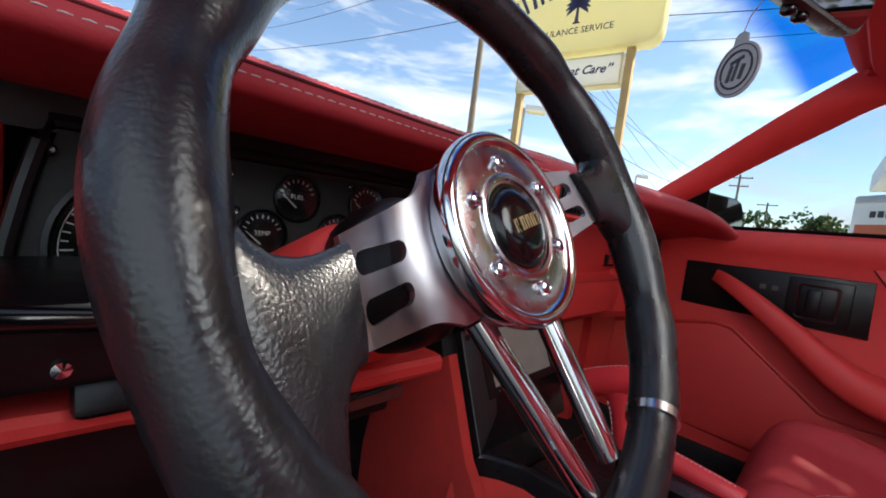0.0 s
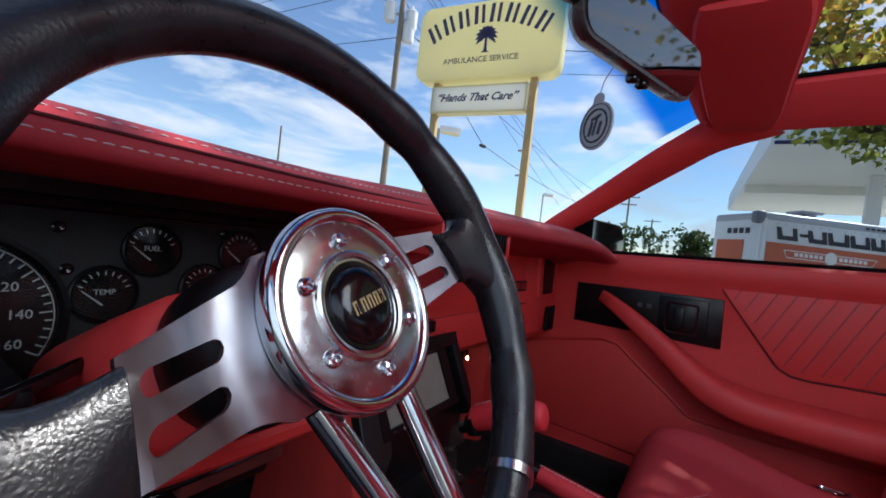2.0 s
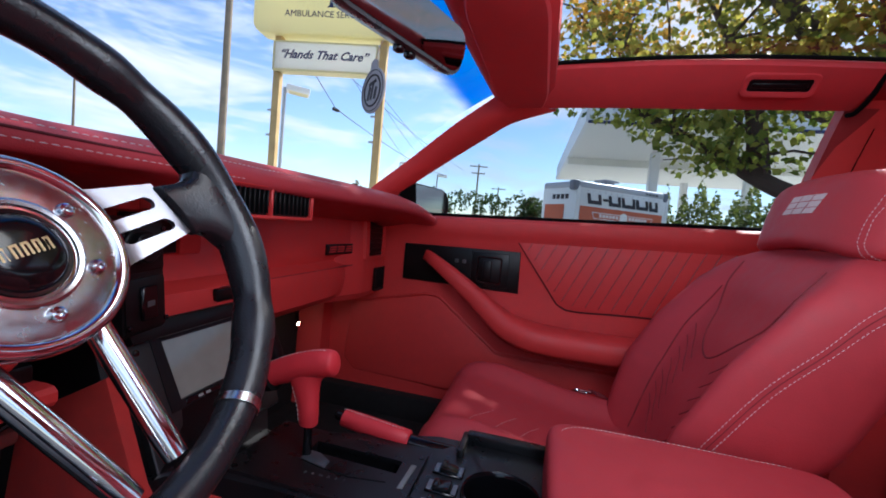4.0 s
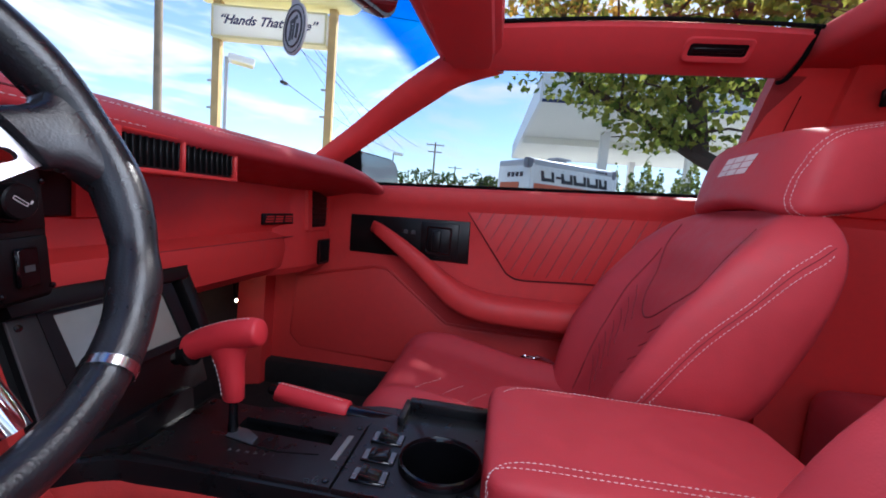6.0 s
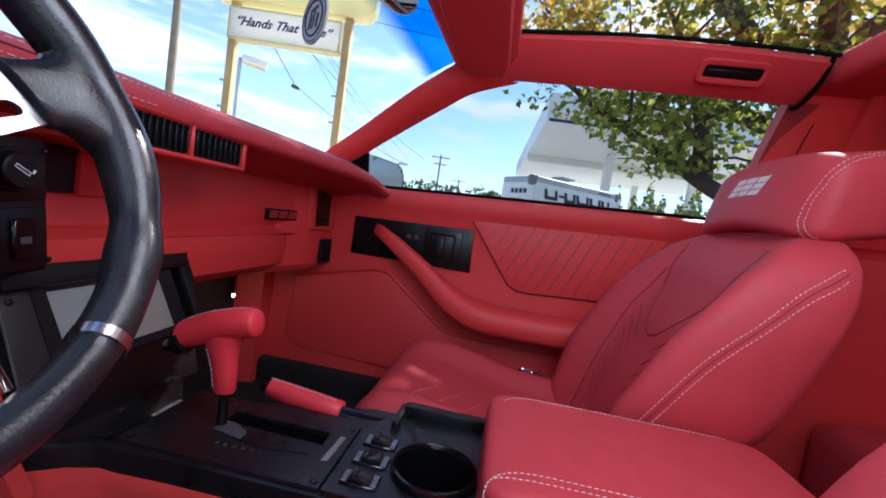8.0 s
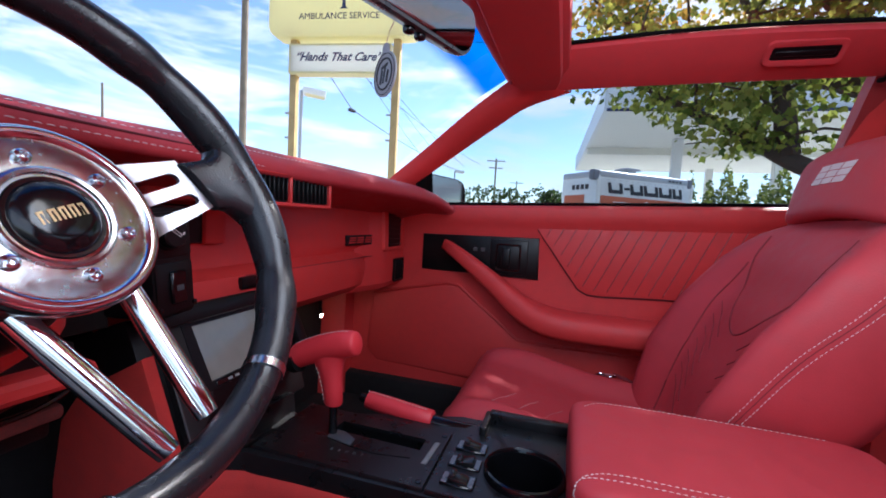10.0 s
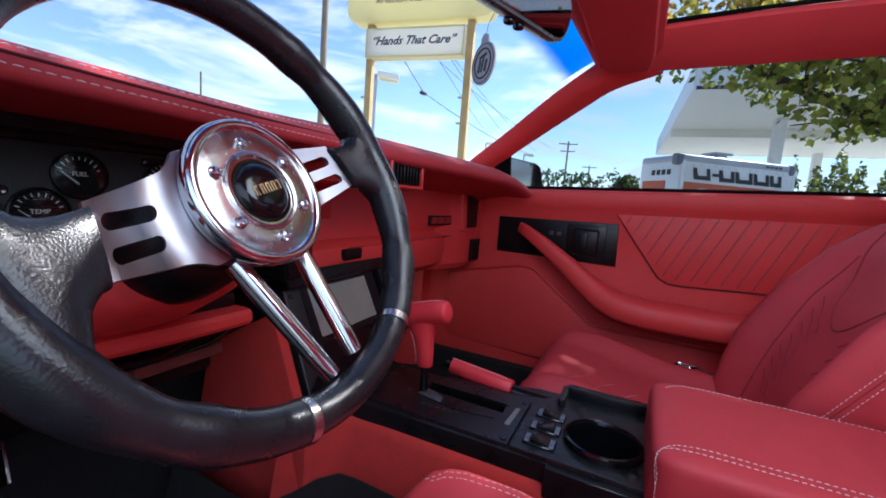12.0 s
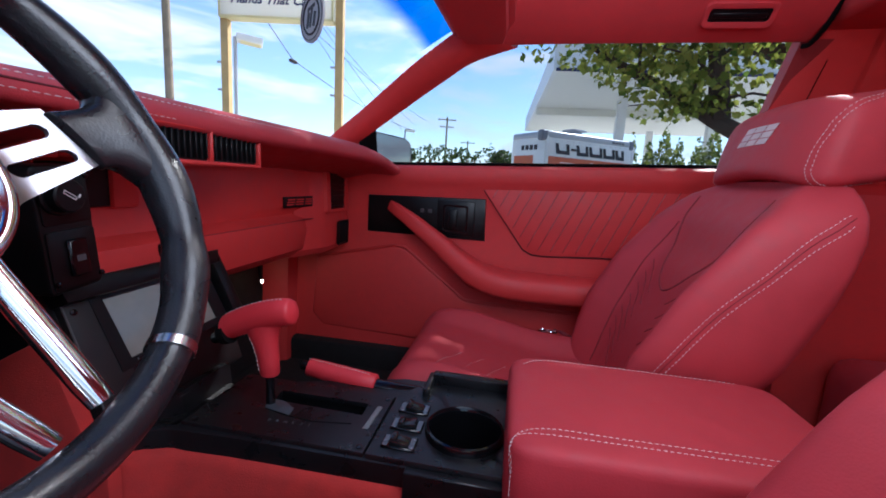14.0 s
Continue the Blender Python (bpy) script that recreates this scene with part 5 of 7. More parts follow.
def build_console():
    th = thing("centre_console", (0, -0.15, 0.25), "black plastic centre console with shifter plate and cup holder", "centre console")
    # body: flared to the front
    bm = bmesh.new()
    rings = []
    for y, xl, xr, z in ((0.19, -0.140, 0.085, 0.528), (0.172, -0.128, 0.080, 0.531), (0.166, -0.118, 0.076, 0.500), (0.124, -0.098, 0.062, 0.500), (0.118, -0.096, 0.060, 0.531), (0.0405, -0.093, 0.0560, 0.531), (0.040, -0.093, 0.0560, 0.531), (-0.097, -0.092, 0.1036, 0.531), (-0.0975, -0.092, 0.1038, 0.531), (-0.12, -0.092, 0.112, 0.531), (-0.176, -0.092, 0.114, 0.531), (-0.1765, -0.092, 0.114, 0.435), (-0.2815, -0.092, 0.118, 0.435), (-0.282, -0.092, 0.118, 0.531), (-0.29, -0.092, 0.118, 0.531), (-0.62, -0.092, 0.118, 0.505)):
        dz = 0.05 if -0.0972 < y < 0.0402 else 0.0
        rings.append([Vector((xl, y, 0.25)), Vector((xl, y, 0.518)), Vector((xl + 0.001, y, 0.5285)), Vector((xl + 0.006, y, max(z, 0.531) if 0.1 < y < 0.17 else z)), Vector((-0.0225, y, z)), Vector((-0.0225, y, z - dz)), Vector((0.017, y, z - dz)), Vector((0.017, y, z)), Vector((xr - 0.006, y, z)), Vector((xr, y, z - 0.004)), Vector((xr + 0.003, y, 0.25))])
    loft(bm, rings)
    body = part("body", bm, CONSOLE_BLACK, th, "", 30)
    # red carpet below on the driver's side
    bm = bmesh.new()
    rings = []
    for y in (0.19, 0.165, 0.14, 0.12, 0.10, 0.05, -0.03, -0.12, -0.2, -0.29, -0.62):
        w = piece([(-0.62, -0.095), (0.10, -0.0955), (0.12, -0.100), (0.14, -0.112), (0.19, -0.148)], y)
        rings.append([Vector((w - 0.05, y, 0.236)), Vector((w - 0.022, y, 0.42)), Vector((w - 0.007, y, 0.492)), Vector((w, y, 0.503)), Vector((w + 0.008, y, 0.506)), Vector((w + 0.03, y, 0.236))])
    loft(bm, rings)
    part("carpet_side", bm, RED_CARPET, th, "red carpet on the tunnel side")
    # shifter plate
    bm = bmesh.new()
    P0 = [(-0.087, 0.114), (0.044, 0.112), (0.041, -0.121), (-0.088, -0.1215)]
    bmz = Matrix.Translation((0, 0, 0.5355))
    slot = [Vector(p) for p in ((-0.012, 0.036), (0.014, 0.038), (0.013, -0.092), (-0.016, -0.093))]
    holed_plate(bm, [Vector(p) for p in P0], slot, 0.5295, 0.5355)
    plate = part("shifter_plate", bm, CONSOLE_BLACK, th, "black shifter plate")
    bm = bmesh.new()
    box(bm, (-0.0222, -0.0966, 0.4812), (0.0167, 0.0396, 0.4830))
    part("shift_slot", bm, mat("slot_carpet", (0.018, 0.004, 0.004), 0.9, var=0.3, var_scale=60), plate, "dark reddish bottom of the shift slot")
    bm = bmesh.new()
    tube(bm, [Vector(p) for p in ((-0.034, 0.034, 0.5356), (-0.042, 0.0, 0.5356), (-0.046, -0.040, 0.5356), (-0.038, -0.087, 0.5356))], 0.0014, 6, flat=0.4)
    part("shift_groove", bm, BLACK_RUBBER, plate)
    bm = bmesh.new()
    slab(bm, [(-0.034, 0.036), (-0.042, -0.004), (-0.026, -0.002), (-0.014, 0.018), (-0.012, 0.038)], 0.0015, Matrix.Translation((0, 0, 0.5372)), 0.0005)
    part("slider", bm, mat("slider_grey", (0.05, 0.055, 0.065), 0.35, var=0.1), plate, "grey shift slider")
    for k, ch in enumerate("PRND21"):
        writing("gear_letter", ch, 0.006, pose(-0.057 + 0.0006 * k, 0.014 - 0.0105 * k, 0.5358, 0, 0, -90), GREY_TRIM, plate)
    bm = bmesh.new()
    slab(bm, [(-0.044, -0.104), (-0.043, -0.111), (0.009, -0.113), (0.009, -0.106)], 0.002, Matrix.Translation((0, 0, 0.5368)), 0.0005)
    part("label_strip", bm, mat("label_grey", (0.16, 0.16, 0.165), 0.5, var=0.1), plate, "grey label strip")
    for a, b in ((-0.079, -0.1135), (0.030, -0.1135), (0.034, 0.104), (-0.0788, 0.101)):
        bm = bmesh.new()
        turned(bm, [(0.0038, 0), (0.0038, 0.0012), (0.0022, 0.0018), (0.0, 0.0012)], pose(a, b, 0.5355), 12)
        part("plate_screw", bm, BLACK_GLOSS, plate)
    # switch and cup plate
    bm = bmesh.new()
    outline = [Vector(p) for p in ((-0.090, -0.285), (0.112, -0.285), (0.108, -0.170), (0.050, -0.124), (-0.089, -0.124))]
    cup = Vector((-0.020, -0.229))
    holed_plate(bm, outline, [cup + Vector((0.0455 * math.cos(a), 0.0455 * math.sin(a))) for a in (2 * math.pi * k / 48 for k in range(48))], 0.528, 0.536)
    cp = part("cup_plate", bm, CONSOLE_BLACK, th, "black plate with cup holder")
    bm = bmesh.new()
    box(bm, (0.094, -0.29, 0.532), (0.110, -0.165, 0.552), 0.003, 2)
    box(bm, (0.052, -0.168, 0.532), (0.110, -0.158, 0.548), 0.003, 2)
    part("raised_lip", bm, CONSOLE_BLACK, cp)
    bm = bmesh.new()
    box(bm, (-0.1015, -0.286, 0.42), (-0.090, -0.172, 0.530), 0.001, 1)
    part("side_wall", bm, CONSOLE_BLACK, th)
    bm = bmesh.new()
    box(bm, (0.108, -0.286, 0.42), (0.1195, -0.172, 0.530), 0.001, 1)
    part("side_wall", bm, CONSOLE_BLACK, th)
    for k, xx in enumerate((0.0150, -0.0240, -0.0615)):
        bm = bmesh.new()
        box(bm, (xx - 0.0125, -0.1770, 0.534), (xx + 0.0125, -0.1365, 0.5385), 0.0012, 1)
        s = part("window_switch", bm, BLACK_GLOSS, cp, "black switch bezel")
        bm = bmesh.new()
        lean = -12 if k == 1 else 10
        mm = pose(xx, -0.157, 0.5395, lean, 0, 0)
        box(bm, (-0.0085, -0.0115, -0.003), (0.0085, 0.0115, 0.0034), 0.0016, 2, mm)
        box(bm, (-0.0075, 0.0035, 0.002), (0.0075, 0.0110, 0.0062), 0.0018, 2, mm)
        part("rocker", bm, mat("switch_black", (0.010, 0.010, 0.011), 0.22, var=0.1), s, "black rocker")
        for ya, yb in ((-0.1755, -0.1695), (-0.1440, -0.1380)):
            bm = bmesh.new()
            box(bm, (xx - 0.0100, ya, 0.538), (xx + 0.0100, yb, 0.5389), 0.0003, 1)
            part("bezel_inlay", bm, mat("inlay_grey", (0.16, 0.165, 0.18), 0.3, 0.5, var=0.2), s, "worn silver inlay")
    bm = bmesh.new()
    turned(bm, [(0.036, -0.094), (0.0425, -0.004), (0.0435, 0.004), (0.0455, 0.0065), (0.048, 0.0055), (0.0495, 0.001), (0.0495, -0.003)], pose(-0.020, -0.229, 0.539), 48, caps=False)
    part("cup_ring", bm, BLACK_GLOSS, cp, "glossy black cup holder ring")
    bm = bmesh.new()
    turned(bm, [(0.0432, 0.0030), (0.0432, 0.0034), (0.0, 0.0034)], pose(-0.020, -0.229, 0.445), 40)
    part("cup_bottom", bm, BLACK_RUBBER, cp, "dark bottom of the cup holder")


build_console()


def pillow(bm, lo, hi, p=0.35, n=20, k=12, warp=None):
    """A cushion-like rounded block: a superellipsoid between two corners."""
    c = [(a + b) / 2 for a, b in zip(lo, hi)]
    h = [(b - a) / 2 for a, b in zip(lo, hi)]
    S = lambda v, e: math.copysign(abs(v) ** e, v)
    rings = []
    for i in range(k + 1):
        ph = -math.pi / 2 + math.pi * i / k
        cz, sz = S(math.cos(ph), p), S(math.sin(ph), p)
        ring = []
        for j in range(n):
            a = 2 * math.pi * j / n
            v = Vector((c[0] + h[0] * cz * S(math.cos(a), p), c[1] + h[1] * cz * S(math.sin(a), p), c[2] + h[2] * sz))
            ring.append(warp(v) if warp else v)
        rings.append(ring)
    loft(bm, rings)
    bmesh.ops.remove_doubles(bm, verts=bm.verts, dist=1e-5)


def build_armrest():
    th = thing("armrest_lid", (0.0, -0.45, 0.53), "red leather armrest lid with white double stitching", "armrest")
    bm = bmesh.new()

    def warp(v):
        t = min(1, max(0, (-0.30 - v.y) / 0.32))
        return Vector((v.x + (0.012 * t), v.y, v.z - 0.006 * t))

    pillow(bm, (-0.132, -0.632, 0.505), (0.098, -0.278, 0.603), 0.20, 40, 20, warp)
    bmesh.ops.recalc_face_normals(bm, faces=bm.faces)
    tr = tree_of(bm)
    lid = part("cushion", bm, RED_LEATHER, th, "red leather cushion", 70)
    for o in (0.0, 0.010):
        path = smooth_path([(-0.150, -0.250, 0.545 - o), (-0.135, -0.262, 0.575 - o), (-0.110, -0.280, 0.606 - o * 0.5), (-0.094 - o, -0.318, 0.620 - o * 0.5), (-0.090 - o, -0.40, 0.62 - o * 0.4), (-0.080 - o, -0.60, 0.62 - o * 0.4)], 10)
        stitches("stitching", path, lid, 0.0062, 0.62, 0.0005, tree=tr)
    path = smooth_path([(0.060, -0.295, 0.62), (0.078, -0.315, 0.62), (0.088, -0.36, 0.62), (0.094, -0.45, 0.62), (0.098, -0.59, 0.62)], 8)
    stitches("stitching", path, lid, 0.0062, 0.62, 0.0005, tree=tr)


build_armrest()


def build_shifter():
    th = thing("gear_shifter", (-0.02, 0.03, 0.536), "red leather T-handle gear shifter on a black rod", "gear shifter")
    bm = bmesh.new()
    tube(bm, [(-0.022, 0.034, 0.530), (-0.021, 0.035, 0.56), (-0.020, 0.037, 0.60)], [0.0065, 0.0055, 0.0055], 14)
    part("rod", bm, BLACK_GLOSS, th, "black shift rod")
    bm = bmesh.new()
    rings = []
    for z, a, b, y in ((0.576, 0.0098, 0.0118, 0.0365), (0.579, 0.0112, 0.0134, 0.0365), (0.60, 0.0122, 0.0148, 0.0385), (0.620, 0.0130, 0.0178, 0.0425), (0.636, 0.0142, 0.0230, 0.046), (0.650, 0.0146, 0.0290, 0.048)):
        rings.append([Vector((-0.02 + a * math.cos(q), y + b * math.sin(q), z)) for q in (2 * math.pi * j / 24 for j in range(24))])
    loft(bm, rings)
    bmesh.ops.recalc_face_normals(bm, faces=bm.faces)
    trs = tree_of(bm)
    stem = part("stem", bm, RED_GRIP, th, "red leather stem", 60)
    bm = bmesh.new()
    spine = smooth_path([(-0.020, 0.099, 0.6345), (-0.020, 0.096, 0.6360), (-0.020, 0.078, 0.6450), (-0.020, 0.050, 0.6560), (-0.020, 0.024, 0.6635), (-0.020, 0.006, 0.6665), (-0.020, 0.000, 0.6670)], 5)
    rings = []
    for i, p in enumerate(spine):
        t = i / (len(spine) - 1)
        r = piece([(0, 0.0140), (0.03, 0.0162), (0.16, 0.0170), (0.45, 0.0185), (0.72, 0.0182), (0.86, 0.0160), (0.94, 0.0110), (1.0, 0.004)], t)
        rings.append([p + Vector((r * math.cos(q), 0.22 * r * math.sin(q), r * math.sin(q))) for q in (2 * math.pi * j / 24 for j in range(24))])
    loft(bm, rings)
    bmesh.ops.recalc_face_normals(bm, faces=bm.faces)
    tr = tree_of(bm)
    grip = part("grip", bm, RED_GRIP, th, "red leather grip", 60)
    bm = bmesh.new()
    tube(bm, [(-0.026, 0.090, 0.631), (-0.026, 0.1005, 0.6262)], [0.0150, 0.0135], 20)
    part("button_frame", bm, BLACK_RUBBER, th, "black frame of the button")
    bm = bmesh.new()
    tube(bm, [(-0.030, 0.096, 0.628), (-0.030, 0.109, 0.6215), (-0.030, 0.112, 0.6205)], [0.0075, 0.0075, 0.005], 16)
    part("button", bm, BLACK_GLOSS, th, "black release button")
    pts = [q + Vector((-0.006, 0.0, 0.022)) for q in spine[3:-6]]
    stitches("stitching", pts, grip, 0.006, 0.6, 0.0006, tree=tr)
    stitches("stitching", [(-0.034, 0.0505, 0.583), (-0.034, 0.0530, 0.60), (-0.036, 0.0580, 0.618), (-0.038, 0.066, 0.632)], stem, 0.006, 0.6, 0.0007, tree=trs)


build_shifter()


def build_brake():
    th = thing("parking_brake", (0.08, -0.08, 0.50), "red leather parking brake handle on a black lever", "parking brake")
    bm = bmesh.new()
    path = [Vector((0.081, 0.0325, 0.5425)), Vector((0.081, 0.031, 0.542)), Vector((0.080, 0.0, 0.539)), Vector((0.079, -0.05, 0.5335)), Vector((0.078, -0.078, 0.5305)), Vector((0.078, -0.0800, 0.5303))]
    tube(bm, path, [0.0122, 0.0140, 0.0146, 0.0150, 0.0148, 0.0132], 20)
    grip = part("grip", bm, RED_GRIP, th, "red leather grip", 60)
    stitches("stitching", [p + Vector((-0.003, 0, 0.0146)) for p in path[1:5]], grip, 0.0055, 0.6, 0.0007, (0, 0, 0.0007))
    bm = bmesh.new()
    tube(bm, [(0.081, 0.030, 0.5425), (0.081, 0.044, 0.5440), (0.081, 0.047, 0.5445)], [0.007, 0.007, 0.004], 14)
    part("button", bm, BLACK_GLOSS, th, "black release button")
    bm = bmesh.new()
    tube(bm, smooth_path([(0.077, -0.078, 0.530), (0.080, -0.12, 0.526), (0.086, -0.165, 0.522), (0.092, -0.20, 0.515)], 4), 0.0115, 14, flat=0.8)
    part("lever", bm, BLACK_GLOSS, th, "glossy black lever")
    bm = bmesh.new()
    turned(bm, [(0.0032, 0), (0.0032, 0.001), (0.0, 0.0016)], basis((0.0615, -0.066, 0.526), (0, 1, 0), (0, 0, 1)) @ pose(0, 0, 0, 180), 12)
    part("screw", bm, GREY_TRIM, th)


build_brake()


def build_pedal():
    th = thing("brake_pedal", (-0.40, 0.38, 0.52), "black ribbed rubber brake pedal with a bright edge", "pedal")
    m = basis((-0.432, 0.372, 0.508), (1, 0, -0.10), (0, 0.55, 0.83))
    bm = bmesh.new()
    box(bm, (-0.045, -0.028, -0.008), (0.045, 0.028, 0.004), 0.004, 2, m)
    pad = part("pad", bm, BLACK_RUBBER, th, "black rubber pad")
    for k in range(5):
        bm = bmesh.new()
        box(bm, (-0.040, -0.022 + 0.0105 * k, 0.003), (0.040, -0.0175 + 0.0105 * k, 0.0065), 0.001, 1, m)
        part("rib", bm, BLACK_RUBBER, pad)
    bm = bmesh.new()
    box(bm, (0.0445, -0.026, -0.010), (0.0485, 0.026, 0.003), 0.001, 1, m)
    part("edge", bm, POLISHED, pad, "bright metal edge")
    bm = bmesh.new()
    tube(bm, [m @ Vector((0, 0.0, -0.008)), (-0.43, 0.43, 0.56), (-0.43, 0.46, 0.66)], 0.008, 8)
    part("arm", bm, BLACK_PLASTIC, th)


build_pedal()


# ---- seats ----
def seat(x0, label):
    th = thing("bucket_seat", (x0, -0.35, 0.25), label, "car seat", "front seats")
    HW = 0.232

    def crest(z):
        return piece([(0.40, -0.415), (0.52, -0.435), (0.60, -0.458), (0.70, -0.512), (0.80, -0.590), (0.85, -0.645), (0.875, -0.690), (0.89, -0.735)], z)

    def back(z):
        return piece([(0.40, -0.54), (0.52, -0.575), (0.60, -0.646), (0.70, -0.693), (0.79, -0.716), (0.83, -0.720), (0.855, -0.722), (0.875, -0.726)], z)

    def width(z):
        return HW * piece([(0.40, 0.86), (0.50, 0.92), (0.62, 1.0), (0.75, 0.99), (0.80, 0.965), (0.83, 0.92), (0.855, 0.82), (0.87, 0.70)], z)

    def front(u, z):
        """Front surface at u (-1..1 across) and height z."""
        a = abs(u)
        dip = 0.066 * piece([(0.40, 0.5), (0.50, 0.85), (0.62, 1.0), (0.75, 0.8), (0.85, 0.25), (0.89, 0.0)], z)
        if a < 0.45:
            d = dip
        elif a < 0.86:
            t = (a - 0.45) / 0.41
            d = dip * (1 - t * t * (3 - 2 * t))
        else:
            t = (a - 0.86) / 0.14
            d = min(0.118, 0.80 * (crest(z) - back(z))) * t ** 2.1
        return Vector((x0 + u * width(z), crest(z) - d, z))

    US = [-1, -0.985, -0.96, -0.93, -0.90, -0.86, -0.8, -0.74, -0.68, -0.62, -0.57, -0.52, -0.4, -0.2, 0, 0.2, 0.4, 0.52, 0.57, 0.62, 0.68, 0.74, 0.8, 0.86, 0.90, 0.93, 0.96, 0.985, 1]
    bm = bmesh.new()
    rings = []
    for i in range(27):
        z = 0.40 + 0.468 * i / 26
        ring = [front(u, z) for u in US]
        w, yb = width(z), back(z)
        for u, f in ((1.0, 0.55), (0.985, 0.85), (0.90, 0.98), (0.6, 1.0), (0, 1.03), (-0.6, 1.0), (-0.90, 0.98), (-0.985, 0.85), (-1.0, 0.55)):
            y0 = front(1, z).y
            ring.append(Vector((x0 + u * w, y0 + (yb - y0) * f, z)))
        rings.append(ring)
    mid = sum(rings[-1], Vector()) / len(rings[-1])
    rings.append([p.lerp(mid, 0.25) + Vector((0, 0, 0.008)) for p in rings[-1]])
    rings.append([p.lerp(mid, 0.7) + Vector((0, 0, 0.004)) for p in rings[-1]])
    loft(bm, rings)
    bmesh.ops.recalc_face_normals(bm, faces=bm.faces)
    tr = tree_of(bm)
    bk = part("backrest", bm, RED_LEATHER, th, "red leather backrest with raised bolsters", 70)

    def run(uz, lift=0.001):
        return [front(u, z) + Vector((0, lift, lift * 0.4)) for u, z in uz]

    def seam(name, uz, r=0.0016, dark=False):
        bm = bmesh.new()
        tube(bm, on_surface(smooth_path(run(uz, 0.0), 6), tr, -0.2 * r), r, 6)
        return part(name, bm, mat_dark_seam() if dark else mat_soft_seam(), bk)

    for s in (-1, 1):
        edge_ = [(0.925 * s, 0.46), (0.932 * s, 0.55), (0.938 * s, 0.597), (0.949 * s, 0.685), (0.960 * s, 0.748), (0.969 * s, 0.793), (0.984 * s, 0.818), (0.991 * s, 0.829), (1.0 * s, 0.834)]
        edge2 = [(min(1.0, abs(u) + 0.011) * s, z - 0.010) for u, z in edge_]
        seam("bolster_seam", [(min(1.0, abs(u) + 0.0055) * s, z - 0.005) for u, z in edge_], 0.0008)
        stitches("stitching", smooth_path(run(edge_, 0.0), 6), bk, 0.0068, 0.62, 0.00055, tree=tr)
        stitches("stitching", smooth_path(run(edge2, 0.0), 6), bk, 0.0068, 0.62, 0.00055, tree=tr)
        seam("inner_seam", [(0.55 * s, 0.46), (0.56 * s, 0.58), (0.58 * s, 0.70), (0.565 * s, 0.790)])
        # quilted channels
        for k in range(7):
            z = 0.510 + 0.027 * k
            seam("quilt_seam", [(0.50 * s, z + 0.034), (0.40 * s, z + 0.016), (0.30 * s, z - 0.006), (0.20 * s, z - 0.024)], 0.0013)
    seam("upper_insert_seam", [(-0.66, 0.845), (-0.54, 0.798), (-0.37, 0.731), (-0.20, 0.688), (-0.06, 0.668), (0.06, 0.668), (0.20, 0.688), (0.37, 0.731), (0.54, 0.798), (0.66, 0.845)], 0.0022)
    # headrest
    bm = bmesh.new()

    def warp(v):
        t = (v.z - 0.96) / 0.08
        u = (v.x - x0) / 0.165
        return Vector((v.x, v.y - 0.020 * t + (0.010 * (1 - u * u) if v.y > -0.73 else 0) - 0.02, v.z + 0.016 * max(0, (-0.70 - v.y) / 0.08) - (0.026 * u * u if v.z < 0.93 else 0.010 * u * u)))

    pillow(bm, (x0 - 0.168, -0.800, 0.880), (x0 + 0.168, -0.662, 1.008), 0.36, 48, 24, warp)
    bmesh.ops.recalc_face_normals(bm, faces=bm.faces)
    trh = tree_of(bm)
    hr = part("headrest", bm, RED_LEATHER, th, "red leather headrest with an embroidered patch", 70)
    for s in (-1, 1):
        for o in (0, 0.012):
            arc = [(0.148 + o, -0.790, 1.020), (0.150 + o, -0.750, 1.010), (0.154 + o, -0.712, 0.982), (0.153 + o, -0.680, 0.955), (0.150 + o, -0.660, 0.925), (0.148 + o, -0.655, 0.900), (0.148 + o, -0.672, 0.872), (0.146 + o, -0.712, 0.855), (0.143 + o, -0.765, 0.850)]
            stitches("stitching", smooth_path([(x0 + a * s, b, c) for a, b, c in arc], 8), hr, 0.0068, 0.6, 0.00055, tree=trh)
    patch_y = -0.6735
    for k, (a, w) in enumerate(((-0.032, 0.028), (0.0, 0.029), (0.032, 0.028))):
        for b in (0.0115, 0.0, -0.0115):
            bm = bmesh.new()
            m = basis((x0 + 0.0, patch_y + 0.02, 0.958), (-1, 0, 0), (0, -0.25, 1))
            rows = [on_surface([m @ Vector((a - w / 2 + w * i / 6 + e * 0.5, e, 0)) for e in (b - 0.0050, b, b + 0.0050)], trh, 0.0007) for i in range(7)]
            sheet(bm, rows, 0.0006)
            part("embroidery_bar", bm, THREAD, hr, "white embroidered bar")
    bm = bmesh.new()
    tube(bm, [(x0 - 0.06, -0.745, 0.86), (x0 - 0.06, -0.745, 0.90)], 0.006, 10)
    tube(bm, [(x0 + 0.06, -0.745, 0.86), (x0 + 0.06, -0.745, 0.90)], 0.006, 10)
    part("headrest_posts", bm, CHROME, hr, "chrome posts")
    # cushion
    bm = bmesh.new()
    rings = []
    for i in range(24):
        t = i / 23
        y = -0.045 - 0.43 * t
        zt = (0.0 if x0 > 0 else 0.042) + piece([(-0.50, 0.462), (-0.34, 0.474), (-0.18, 0.508), (-0.11, 0.513), (-0.075, 0.500), (-0.052, 0.462), (-0.045, 0.435)], y)
        hw = 0.215 * piece([(-0.5, 0.95), (-0.19, 1.0), (-0.09, 0.97), (-0.06, 0.90), (-0.045, 0.84)], y)
        ring = []
